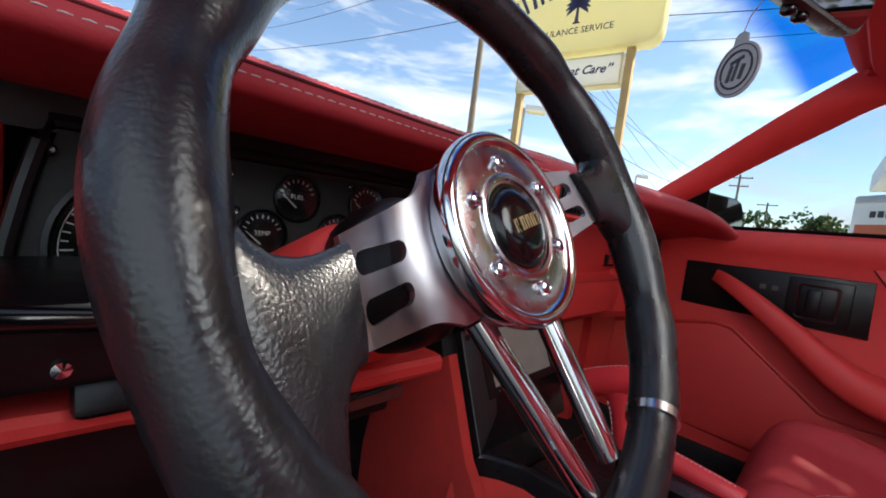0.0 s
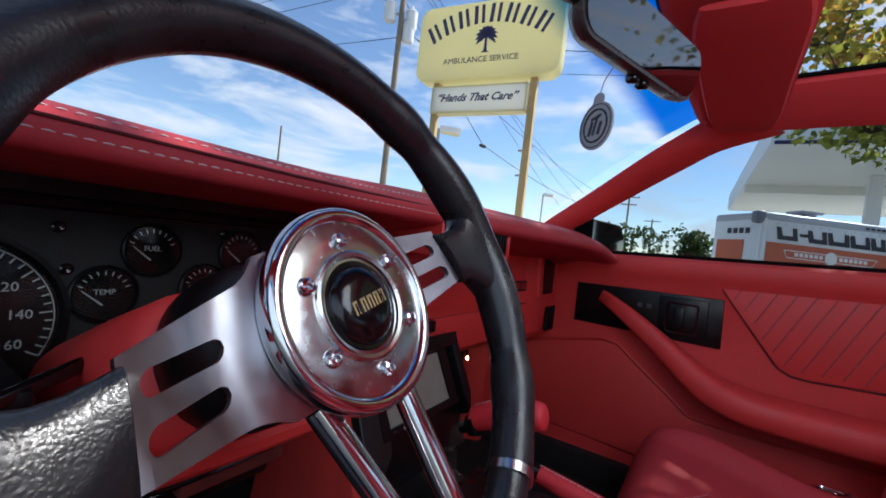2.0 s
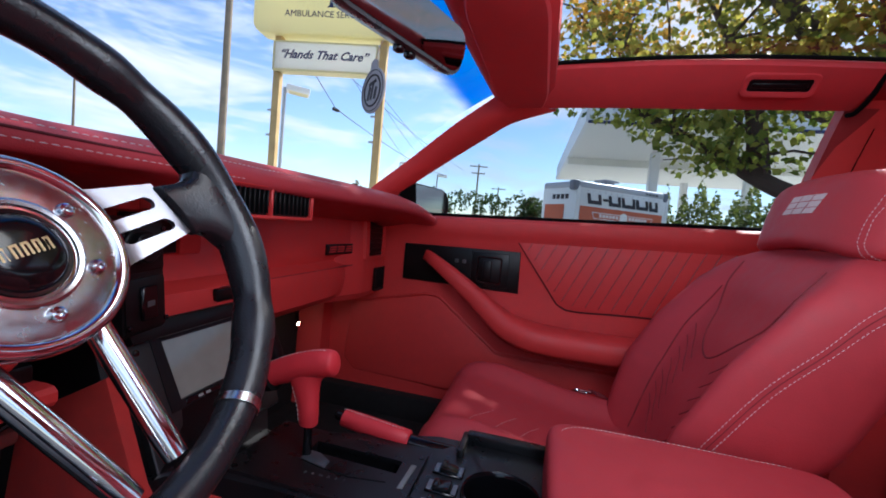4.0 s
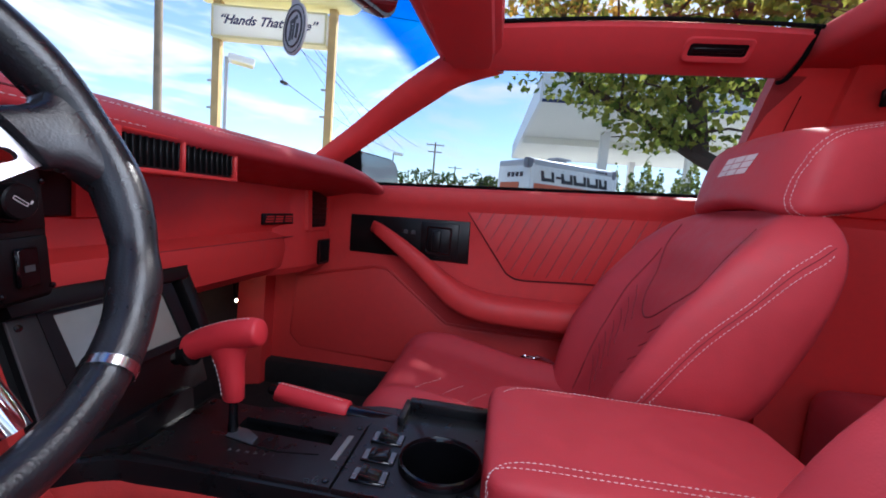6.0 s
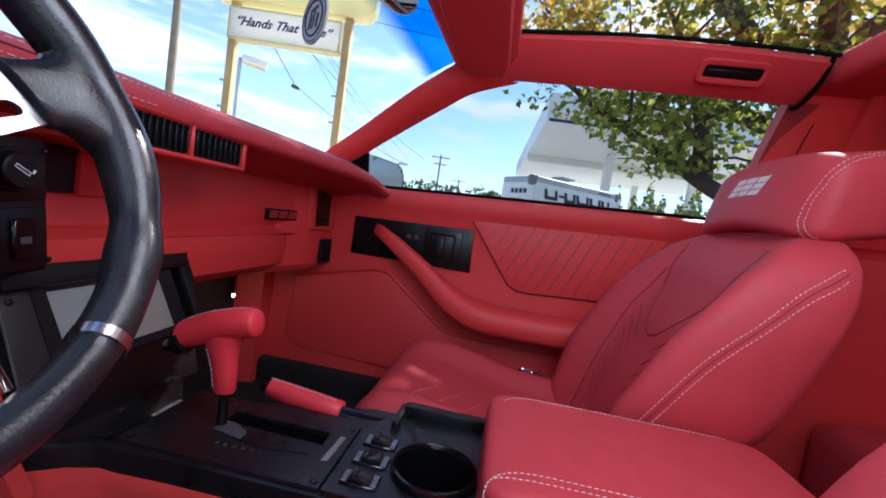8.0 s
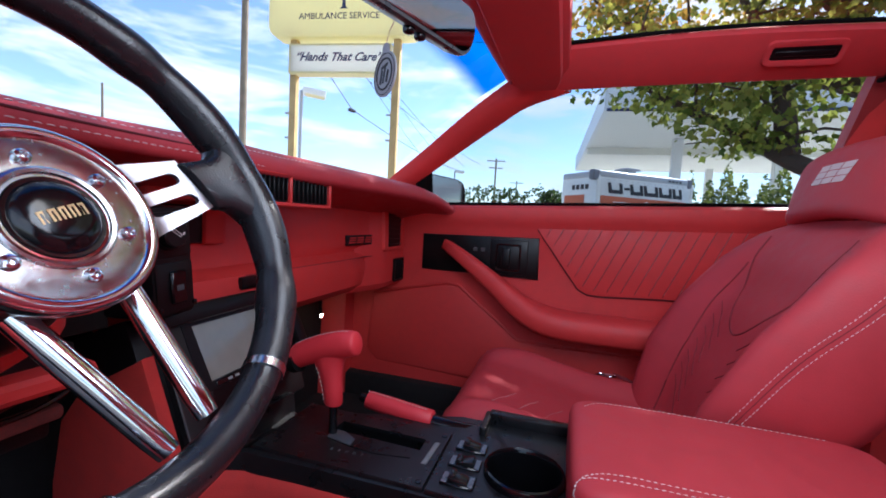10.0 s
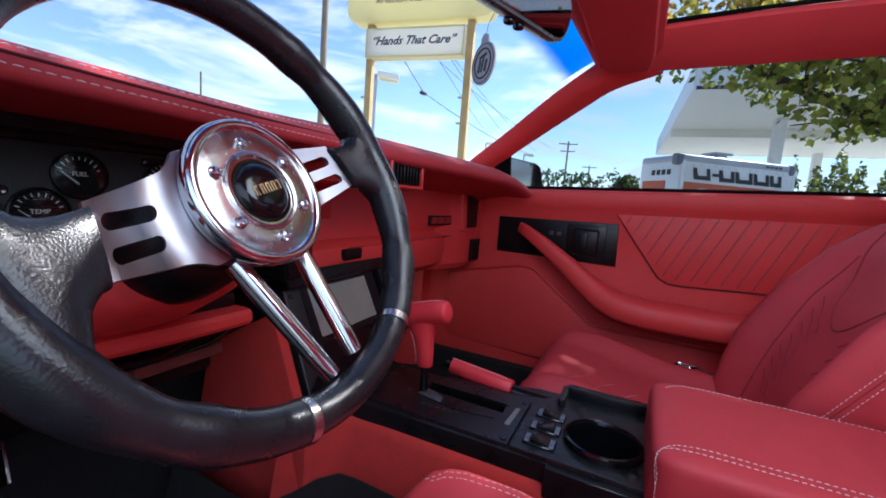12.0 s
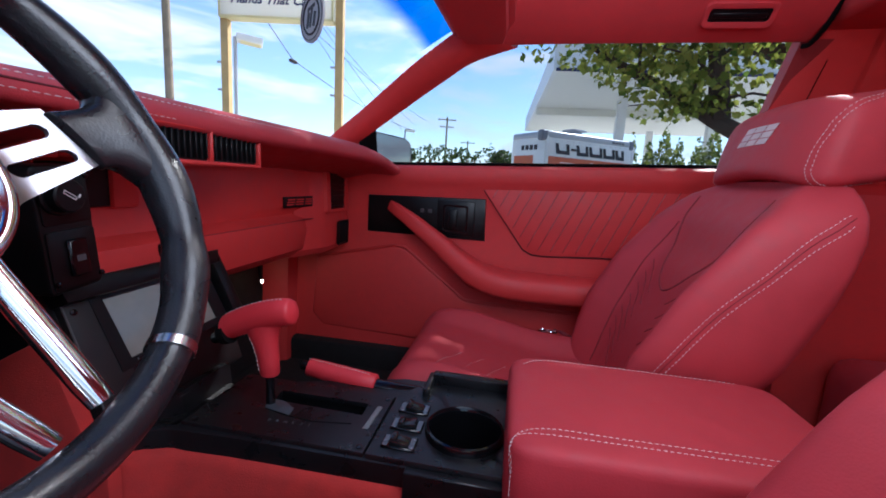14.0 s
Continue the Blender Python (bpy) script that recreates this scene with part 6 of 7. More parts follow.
        for u in US:
            a = abs(u)
            if a < 0.5:
                d = -0.020
            elif a < 0.78:
                q = (a - 0.5) / 0.28
                d = -0.020 + 0.034 * q * q * (3 - 2 * q)
            else:
                q = (a - 0.78) / 0.22
                d = 0.014 - 0.075 * q ** 2.2
            ring.append(Vector((x0 + 0.03 + u * hw if x0 > 0 else x0 + u * hw, y, zt + d * min(1, max(0.2, (-0.04 - y) * 8)))))
        ring += [Vector((ring[-1].x, y, 0.30)), Vector((ring[0].x, y, 0.30))]
        rings.append(ring)
    loft(bm, rings)
    bmesh.ops.recalc_face_normals(bm, faces=bm.faces)
    trc = tree_of(bm)
    cu = part("cushion", bm, RED_LEATHER, th, "red leather seat cushion", 70)
    cx = x0 + 0.03 if x0 > 0 else x0
    for s in (-1,):
        for k in range(3):
            y = -0.15 - 0.05 * k
            stitches("quilt_stitch", [(cx + 0.10 * s, y, 0.53), (cx + 0.06 * s, y - 0.018, 0.53), (cx + 0.025 * s, y - 0.04, 0.53)], cu, 0.0085, 0.6, 0.00045, tree=trc)
        for o in (0.0, 0.010) if x0 < 0 else ():
            stitches("stitching", smooth_path([(cx + 0.155 - o * 0.6, -0.060 - o, 0.60), (cx + 0.166 - o, -0.095, 0.60), (cx + 0.170 - o, -0.16, 0.60), (cx + 0.170 - o, -0.25, 0.60), (cx + 0.168 - o, -0.36, 0.60)], 6), cu, 0.0075, 0.6, 0.0005, tree=trc)
    bm = bmesh.new()
    box(bm, (x0 - 0.20, -0.44, 0.235), (x0 + 0.20, -0.08, 0.31), 0.01, 2)
    part("seat_base", bm, BLACK_PLASTIC, th, "black seat base")
    return th


seat(0.335, "red leather passenger bucket seat with white stitching")
seat(-0.375, "red leather driver bucket seat with white stitching").location.y += 0.010


def build_mat():
    """Black floor mat in the driver's footwell, turned up along the tunnel."""
    th = thing("floor_mat", (-0.40, 0.15, 0.237), "black carpeted floor mat turned up against the red tunnel", "floor mat")
    bm = bmesh.new()
    rows = []
    for i in range(17):
        y = -0.06 + 0.45 * i / 16
        edge = piece([(-0.06, 0.425), (0.024, 0.431), (0.10, 0.433), (0.125, 0.428), (0.165, 0.400), (0.2155, 0.377), (0.28, 0.376), (0.39, 0.384)], y)
        w = piece([(-0.62, -0.095), (0.10, -0.0955), (0.12, -0.100), (0.14, -0.112), (0.19, -0.148)], y) - 0.012
        foot = w - 0.052
        rows.append([(-0.70, y, 0.243), (-0.40, y, 0.242), (foot - 0.05, y, 0.243), (foot - 0.018, y, 0.252), (foot - 0.004, y, 0.29), (w - 0.037, y, 0.34), (w - 0.022 - (0.42 - edge) * 0.15, y, edge - 0.006), (w - 0.019 - (0.42 - edge) * 0.15, y, edge)])
    sheet(bm, rows, 0.005)
    part("mat", bm, BLACK_CARPET, th, "", 60)


build_mat()


def build_buckle():
    th = thing("belt_buckle", (0.56, -0.38, 0.47), "chrome seat belt tongue lying beside the seat", "seat belt")
    bm = bmesh.new()
    m = basis((0.553, -0.375, 0.484), (0.25, -1, -0.10), (-1, -0.2, 0.6))
    o, i_ = round_rect(0.050, 0.030, 0.008), round_rect(0.030, 0.012, 0.004)
    loft(bm, [[m @ Vector((a, b, 0)) for a, b in o], [m @ Vector((a, b, 0.003)) for a, b in o], [m @ Vector((a, b, 0.003)) for a, b in i_], [m @ Vector((a, b, 0)) for a, b in i_]], caps=False, close_path=True)
    part("tongue", bm, CHROME, th, "chrome tongue")
    bm = bmesh.new()
    tube(bm, [(0.560, -0.402, 0.482), (0.572, -0.425, 0.474), (0.590, -0.455, 0.455), (0.62, -0.52, 0.40)], 0.022, 12, flat=0.12)
    part("webbing", bm, mat("red_webbing", (0.22, 0.02, 0.03), 0.8, grain=0.5, grain_scale=900), th, "dark red webbing")


build_buckle()


def build_courtesy_lamp():
    th = thing("courtesy_lamp", (0.552, 0.425, 0.64), "small lit footwell lamp hanging under the glove box", "lamp")
    bm = bmesh.new()
    tube(bm, [(0.552, 0.430, 0.640), (0.552, 0.430, 0.560), (0.552, 0.4255, 0.537)], [0.005, 0.005, 0.0045], 10)
    part("socket", bm, BLACK_PLASTIC, th, "black lamp socket")
    bm = bmesh.new()
    turned(bm, [(0.0022, 0.007), (0.0032, 0.003), (0.0032, 0.0), (0.0022, -0.003), (0.0, -0.004)], pose(0.552, 0.4245, 0.532), 16)
    m = bpy.data.materials.new("lit_bulb")
    m.use_nodes = True
    p = m.node_tree.nodes["Principled BSDF"]
    p.inputs["Emission Color"].default_value, p.inputs["Emission Strength"].default_value = (1.0, 0.72, 0.45, 1), 60.0
    part("bulb", bm, m, th, "lit clear bulb")


build_courtesy_lamp()


def build_rearview():
    th = thing("rearview_mirror", (-0.02, -0.04, 1.11), "rear-view mirror in a grey housing on a stalk", "mirror")
    m = basis((-0.020, -0.058, 1.112), (1, -0.325, 0.01), (0.0, -0.06, 1))
    bm = bmesh.new()
    rings = []
    for h, s in ((0.028, 0.35), (0.026, 0.70), (0.018, 0.92), (0.006, 1.0), (0.0, 1.0), (-0.004, 0.985)):
        rings.append([m @ Vector((a * s, b * s, -h)) for a, b in round_rect(0.262, 0.068, 0.030, 6)])
    loft(bm, rings)
    part("housing", bm, mat("mirror_case", (0.05, 0.05, 0.052), 0.3, var=0.1), th, "grey mirror housing")
    bm = bmesh.new()
    slab(bm, round_rect(0.250, 0.058, 0.026, 6), 0.002, m @ pose(0, 0, 0.0085, 7))
    part("mirror_glass", bm, DIM_MIRROR, th, "mirror glass")
    bm = bmesh.new()
    tube(bm, [m @ Vector((0, 0.004, -0.02)), (-0.010, 0.000, 1.150), (-0.005, 0.002, 1.195)], [0.010, 0.008, 0.012], 12)
    part("stalk", bm, BLACK_PLASTIC, th)
    bm = bmesh.new()
    pillow(bm, (-0.168, -0.012, -0.012), (-0.126, 0.008, 0.006), 0.6, 14, 8)
    bm.transform(m)
    part("end_knob", bm, BLACK_PLASTIC, th, "black knob at the end")
    for k in (0.0, 0.022):
        bm = bmesh.new()
        pillow(bm, (k - 0.007, -0.042, -0.016), (k + 0.007, -0.030, -0.002), 0.6, 12, 8)
        bm.transform(m)
        part("knob", bm, BLACK_GLOSS, th, "black knob")


build_rearview()


def build_freshener():
    th = thing("air_freshener", (0.004, -0.008, 1.036), "round grey cardboard air freshener hanging from the mirror", "air freshener")
    n = Vector((-0.81, 0.59, 0.0))
    m = basis((0.004, -0.008, 1.030), Vector((0, 0, 1)).cross(n), (0, 0, 1))
    bm = bmesh.new()
    o = [(0.0295 * math.cos(q), 0.0295 * math.sin(q)) for q in (radians(108 + 324 * k / 40) for k in range(41))]
    o += [(0.0085 * math.cos(q), 0.034 + 0.0065 * math.sin(q)) for q in (radians(-10 + 200 * k / 10) for k in range(11))]
    slab(bm, o, 0.0022, m @ pose(0, 0, 0.0011))
    disc = part("disc", bm, mat("grey_card", (0.36, 0.37, 0.38), 0.8, var=0.1), th, "grey card disc")
    for z in (0.0013, -0.0013):
        bm = bmesh.new()
        tube(bm, [m @ Vector((0.0265 * math.cos(q), 0.0265 * math.sin(q), z)) for q in (2 * math.pi * k / 40 for k in range(40))], 0.0006, 5, closed=True)
        tube(bm, [m @ Vector((0.0200 * math.cos(q), 0.0200 * math.sin(q), z)) for q in (2 * math.pi * k / 40 for k in range(40))], 0.0014, 5, closed=True)
        part("printed_ring", bm, mat("dark_ink", (0.03, 0.032, 0.036), 0.7, var=0.1), disc)
        for a, b, w, h, r in ((-0.008, -0.003, 0.005, 0.018, -15), (0.0, 0.0, 0.004, 0.024, -15), (0.008, -0.004, 0.005, 0.016, -15), (0.0, 0.010, 0.018, 0.004, 12)):
            bm = bmesh.new()
            box(bm, (-w / 2, -h / 2, -0.0003), (w / 2, h / 2, 0.0003), 0, 1, m @ pose(a, b, z * 1.05, 0, 0, r))
            part("printed_bar", bm, mat("dark_ink", (0.03, 0.032, 0.036), 0.7, var=0.1), disc)
    bm = bmesh.new()
    tube(bm, [m @ Vector((0, 0.037, 0)), (0.003, -0.012, 1.085), (0.0, -0.03, 1.115)], 0.0006, 6)
    part("string", bm, THREAD, th, "thin white string")


build_freshener()


# ---- outside ----
ASPHALT = mat("asphalt", (0.09, 0.088, 0.085), 0.9, grain=0.8, grain_scale=40, var=0.25, var_scale=0.4)


def lit_through(name, col):
    """Thin sign plastic that lets the sun shine through."""
    m = mat(name, col, 0.4, var=0.05, var_scale=0.8)
    nt = m.node_tree
    p = nt.nodes["Principled BSDF"]
    out = [n for n in nt.nodes if n.type == "OUTPUT_MATERIAL"][0]
    tr, mx = nt.nodes.new("ShaderNodeBsdfTranslucent"), nt.nodes.new("ShaderNodeMixShader")
    tr.inputs["Color"].default_value = (*col, 1)
    mx.inputs[0].default_value = 0.5
    nt.links.new(p.outputs[0], mx.inputs[1])
    nt.links.new(tr.outputs[0], mx.inputs[2])
    nt.links.new(mx.outputs[0], out.inputs["Surface"])
    return m


SIGN_CREAM = lit_through("cream_plastic", (0.86, 0.80, 0.50))
SIGN_WHITE = lit_through("white_plastic", (0.88, 0.87, 0.82))
NAVY = mat("navy_print", (0.02, 0.03, 0.10), 0.5, var=0.1)
POST_WOOD = mat("tan_post", (0.58, 0.39, 0.16), 0.7, grain=0.3, grain_scale=30, var=0.25)
POLE_WOOD = mat("weathered_pole", (0.24, 0.19, 0.13), 0.85, grain=0.6, grain_scale=20, var=0.3)
WHITE_PAINT = mat("white_paint", (0.78, 0.78, 0.76), 0.45, var=0.06)
CREAM_PAINT = mat("cream_soffit", (0.84, 0.81, 0.70), 0.6, var=0.08, var_scale=0.5)
GREY_METAL = mat("grey_metal", (0.42, 0.43, 0.45), 0.4, 0.3, var=0.1)
TRAILER_ORANGE = mat("orange_paint", (0.50, 0.10, 0.035), 0.4, var=0.08)
BLACK_PRINT = mat("black_print", (0.015, 0.016, 0.022), 0.5, var=0.1)
WIRE = mat("black_wire", (0.01, 0.01, 0.01), 0.6, var=0.1)
BARK = mat("bark", (0.09, 0.065, 0.05), 0.9, grain=0.9, grain_scale=25, var=0.3)


def leaf_mat(name, col, col2):
    m = bpy.data.materials.new(name)
    m.use_nodes = True
    nt = m.node_tree
    nt.nodes.clear()
    N, Lk = nt.nodes.new, nt.links.new
    out, mx, di, tr = N("ShaderNodeOutputMaterial"), N("ShaderNodeMixShader"), N("ShaderNodeBsdfPrincipled"), N("ShaderNodeBsdfTranslucent")
    ge, ra = N("ShaderNodeNewGeometry"), N("ShaderNodeMix")
    ra.data_type = "RGBA"
    ra.inputs["A"].default_value, ra.inputs["B"].default_value = (*col, 1), (*col2, 1)
    Lk(ge.outputs["Random Per Island"], ra.inputs["Factor"])
    Lk(ra.outputs["Result"], di.inputs["Base Color"])
    Lk(ra.outputs["Result"], tr.inputs["Color"])
    di.inputs["Roughness"].default_value = 0.5
    mx.inputs[0].default_value = 0.62
    Lk(di.outputs[0], mx.inputs[1])
    Lk(tr.outputs[0], mx.inputs[2])
    Lk(mx.outputs[0], out.inputs["Surface"])
    return m


LEAF = leaf_mat("maple_leaves", (0.09, 0.15, 0.022), (0.46, 0.46, 0.09))
LEAF_GOLD = leaf_mat("autumn_leaves", (0.36, 0.27, 0.05), (0.74, 0.46, 0.10))
LEAF_DARK = leaf_mat("shrub_leaves", (0.04, 0.075, 0.015), (0.20, 0.22, 0.05))
HEDGE = leaf_mat("hedge_leaves", (0.02, 0.045, 0.012), (0.06, 0.09, 0.02))

bm = bmesh.new()
rings = [[Vector((x, y, 0)) for x in (-1500, -60, -20, 0, 20, 60, 1500)] for y in (-1500, -60, -20, 0, 20, 60, 1500)]
loft(bm, rings, close_ring=False, caps=False)
setting("ground", bm, ASPHALT, "grey asphalt parking lot", "ground")
CONCRETE = mat("concrete", (0.62, 0.60, 0.56), 0.85, grain=0.4, grain_scale=60, var=0.15, var_scale=0.5)
bm = bmesh.new()
box(bm, (7.0, -45.0, 0.0), (60.0, 14.0, 0.02), 0.004, 1)
setting("pavement", bm, CONCRETE, "pale concrete forecourt under the canopy", "pavement")


def polar(head, dist, z):
    """A place by its heading from straight ahead (clockwise degrees), distance and height."""
    return Vector((-0.50 + dist * math.sin(radians(head)), -0.20 + dist * math.cos(radians(head)), z))


def build_sign():
    L, R = polar(52.9, 11.0, 0), polar(65.8, 10.0, 0)
    along = (R - L).normalized()
    m = basis((L + R) / 2, along, (0, 0, 1))  # third axis towards the car
    th = thing("roadside_sign", (L + R) / 2, "cream roadside sign on two tan posts with palm emblem", "sign", kind="")
    w = (R - L).length
    for s in (-1, 1):
        bm = bmesh.new()
        box(bm, (s * (w / 2 + 0.02) - 0.085, 0, -0.30), (s * (w / 2 + 0.02) + 0.085, 5.2, -0.13), 0.01, 1, m)
        p = part("post", bm, POST_WOOD, th, "tan painted post")
        for h in (3.2, 2.6):
            bm = bmesh.new()
            box(bm, (s * (w / 2 + 0.02) - 0.20, h, -0.22), (s * (w / 2 + 0.02) - 0.08, h + 0.05, -0.18), 0, 1, m)
            part("peg", bm, GREY_METAL, p)
    bm = bmesh.new()
    W2, z0, z1 = 1.90, 4.97, 6.9
    o = []
    for cx, cy, a0 in ((W2 - 0.3, z1 - 0.3, 0), (-W2 + 0.3, z1 - 0.3, 90), (-W2 + 0.3, z0 + 0.3, 180), (W2 - 0.3, z0 + 0.3, 270)):
        o += [(cx + 0.3 * math.cos(radians(a0 + 15 * k)), cy + 0.3 * math.sin(radians(a0 + 15 * k))) for k in range(7)]
    slab(bm, o, 0.42, m @ pose(0, 0, 0.02), 0.05, 3)
    cab = part("sign_box", bm, SIGN_CREAM, th, "cream sign box")
    bm = bmesh.new()
    box(bm, (-w / 2 - 0.06, 4.15, -0.30), (w / 2 - 0.09, 4.80, -0.02), 0.02, 2, m)
    small = part("lower_box", bm, SIGN_WHITE, th, "white lower sign box")
    bm = bmesh.new()
    for lo, hi in (((-w / 2 - 0.07, 4.13, -0.31), (w / 2 - 0.08, 4.175, 0.0)), ((-w / 2 - 0.07, 4.79, -0.31), (w / 2 - 0.08, 4.82, 0.0)), ((-w / 2 - 0.07, 4.14, -0.03), (-w / 2 - 0.035, 4.81, 0.0)), ((w / 2 - 0.12, 4.14, -0.03), (w / 2 - 0.08, 4.81, 0.0))):
        box(bm, lo, hi, 0.005, 1, m)
    part("frame", bm, SIGN_CREAM, small, "cream frame")
    writing("slogan", "\u201cHands That Care\u201d", 0.275, m @ pose(-0.12, 4.51, -0.012, 0, 0, 0), NAVY, small, 0.004, shear=0.42, bold=0.006)
    writing("service_line", "AMBULANCE SERVICE", 0.205, m @ pose(-0.10, 5.435, 0.026), NAVY, cab, 0.004)
    # arched name as plain letter-sized bars
    for k in range(8):
        a = radians(90 + 29 - 58 * k / 7)
        rr = 2.95
        c = (rr * math.cos(a), 6.62 - rr + rr * math.sin(a) - 0.05)
        bm = bmesh.new()
        mm = m @ pose(c[0], c[1], 0.024, 0, 0, math.degrees(a) - 90)
        for lo, hi in (((-0.145, -0.23, 0), (-0.050, 0.23, 0.006)), ((0.050, -0.23, 0), (0.130, 0.23, 0.006))):
            box(bm, lo, hi, 0, 1, mm)
        part("name_bar", bm, NAVY, cab)
    # palm emblem
    bm = bmesh.new()
    mm = m @ pose(0.02, 5.60, 0.024)
    loft(bm, [[mm @ Vector((s * wd, h, zq)) for s, zq in ((-1, 0), (1, 0), (1, 0.006), (-1, 0.006))] for h, wd in ((0.0, 0.10), (0.05, 0.045), (0.22, 0.03), (0.42, 0.035))])
    for k in range(11):
        a = radians(-30 + 240 * k / 10)
        d = Vector((math.cos(a), math.sin(a)))
        n = Vector((-d.y, d.x))
        base = Vector((0, 0.44))
        ring = lambda r, wd, dr: [mm @ Vector((*(base + d * r + n * wd + Vector((0, -dr))), 0.0)), mm @ Vector((*(base + d * r - n * wd + Vector((0, -dr))), 0.0)), mm @ Vector((*(base + d * r - n * wd + Vector((0, -dr))), 0.006)), mm @ Vector((*(base + d * r + n * wd + Vector((0, -dr))), 0.006))]
        loft(bm, [ring(0.0, 0.03, 0), ring(0.13, 0.055, 0.01), ring(0.24, 0.035, 0.04), ring(0.30, 0.004, 0.08)])
    part("palm_emblem", bm, NAVY, cab, "navy palm tree emblem")


build_sign()


def utility_pole(name_label, head, dist, height, r, arms=(), cans=False, lean=0.0):
    base = polar(head, dist, 0)
    th = thing("utility_pole", base, name_label, "utility pole", "utility poles")
    bm = bmesh.new()
    tube(bm, [base, base + Vector((0, lean * height * 0.5, height * 0.5)), base + Vector((0, lean * height, height))], [r, r * 0.88, r * 0.72], 12)
    part("pole", bm, POLE_WOOD, th)
    side = Vector((math.cos(radians(head)), -math.sin(radians(head)), 0))
    for h, half in arms:
        bm = bmesh.new()
        box(bm, (-half, -0.06, -0.06), (half, 0.06, 0.06), 0, 1, basis(base + Vector((0, 0, h)), side, (0, 0, 1)))
        arm = part("crossarm", bm, POLE_WOOD, th)
        for k in (-0.9, -0.45, 0.45, 0.9):
            bm = bmesh.new()
            turned(bm, [(0.04, 0), (0.06, 0.05), (0.03, 0.12), (0.05, 0.16), (0.0, 0.2)], Matrix.Translation(base + side * (k * half) + Vector((0, 0, h + 0.06))), 8)
            part("insulator", bm, GREY_METAL, arm)
    if cans:
        for s, f in ((-1, 0.0), (0.9, -0.45), (0.75, -1.7)):
            bm = bmesh.new()
            turned(bm, [(0.0, 0), (0.26, 0.02), (0.29, 0.10), (0.29, 0.80), (0.31, 0.82), (0.31, 0.88), (0.24, 0.95), (0.07, 1.00), (0.06, 1.18), (0.0, 1.20)], Matrix.Translation(base + side * (s * 0.56) + Vector((0, 0.0, cans + 0.5 * f))), 16)
            can = part("transformer", bm, WHITE_PAINT, th, "pale grey transformer can")
            bm = bmesh.new()
            box(bm, (min(0.0, s * 0.5), -0.05, -0.05), (max(0.0, s * 0.5), 0.05, 0.05), 0, 1, basis(base + Vector((0, 0, cans + 0.5 * f + 0.45)), side, (0, 0, 1)))
            part("bracket", bm, GREY_METAL, can)
    return th


utility_pole("weathered wooden utility pole with transformers and wires", 47.5, 21.0, 15.5, 0.17, ((14.6, 1.2),), 11.2)
utility_pole("distant wooden utility pole with crossarm", 80.1, 62.0, 10.0, 0.16, ((9.6, 1.3), (8.6, 1.0)))
utility_pole("distant wooden utility pole with crossarm", 83.0, 80.0, 8.6, 0.16, ((8.2, 1.3),))
utility_pole("thin distant pole beyond the lot", 34.1, 48.0, 10.9, 0.12)


def street_lamp(head, dist, height, size=1.0):
    base = polar(head, dist, 0)
    th = thing("street_lamp", base, "white box-headed parking lot lamp on a pole", "street lamp", "street lamps")
    bm = bmesh.new()
    tube(bm, [base, base + Vector((0, 0, height))], 0.07 * size, 10)
    part("pole", bm, GREY_METAL, th)
    side = Vector((math.cos(radians(head)), -math.sin(radians(head)), 0))
    bm = bmesh.new()
    box(bm, (-0.05, -0.14, -0.30), (0.85, 0.10, 0.30), 0.04, 2, basis(base + Vector((0, 0, height)) + side * 0.1 * size, side + Vector((0, 0, -0.07)), (0, 0, 1)) @ Matrix.Scale(size, 4))
    part("lamp_head", bm, WHITE_PAINT, th, "white lamp head")
    bm = bmesh.new()
    box(bm, (0.08, -0.155, -0.24), (0.80, -0.135, 0.24), 0.005, 1, basis(base + Vector((0, 0, height)) + side * 0.1 * size, side + Vector((0, 0, -0.07)), (0, 0, 1)) @ Matrix.Scale(size, 4))
    part("lens", bm, SIGN_CREAM, th, "cream lamp lens")


street_lamp(54.2, 15.5, 4.95, 0.85)
street_lamp(74.6, 42.0, 5.6)
street_lamp(66.2 + 3.2, 40.0, 6.2)


def cable(name, pts, r, label):
    bm = bmesh.new()
    P = [Vector(p) for p in pts]
    out = []
    for a, b in zip(P, P[1:]):
        for k in range(12):
            t = k / 12
            q = a.lerp(b, t)
            q.z -= (b - a).length * 0.018 * 4 * t * (1 - t)
            out.append(q)
    out.append(P[-1])
    tube(bm, out, r, 6)
    return tagged(part(name, bm, WIRE), label, "cable", "overhead cables")


pole_top = polar(47.5, 21.0, 14.7)
for k, (dz, h2, d2, z2) in enumerate(((0.0, 20, 60, 24.0), (0.15, 24, 60, 24.5), (-1.0, 18, 60, 20.0), (-3.6, 15, 55, 15.5))):
    cable("overhead_cable", [polar(h2, d2, z2), pole_top + Vector((0.5 * (k - 1), 0, dz)), polar(72 + 2 * k, 60, 7.2 + 0.5 * k)], 0.018, "black overhead cable on the poles")
drop = cable("overhead_cable", [pole_top + Vector((0, 0, -2.2)), polar(60.5, 23.5, 6.42), polar(75.5, 42.0, 5.6)], 0.02, "black overhead cable with a splice case")
bm = bmesh.new()
pillow(bm, (-0.22, -0.09, -0.10), (0.22, 0.09, 0.10), 0.6, 14, 8)
bm.transform(basis(polar(60.5, 23.5, 6.36), (0.8, -0.5, -0.12), (0, 0, 1)))
tagged(part("splice_case", bm, WIRE), "black splice case hanging on a cable", "splice case")
cable("overhead_cable", [polar(50, 25, 12.4), polar(92, 27, 12.7)], 0.022, "black overhead cable on the poles")
cable("overhead_cable", [polar(50, 25, 11.0), polar(92, 27, 11.5)], 0.014, "black overhead cable on the poles")


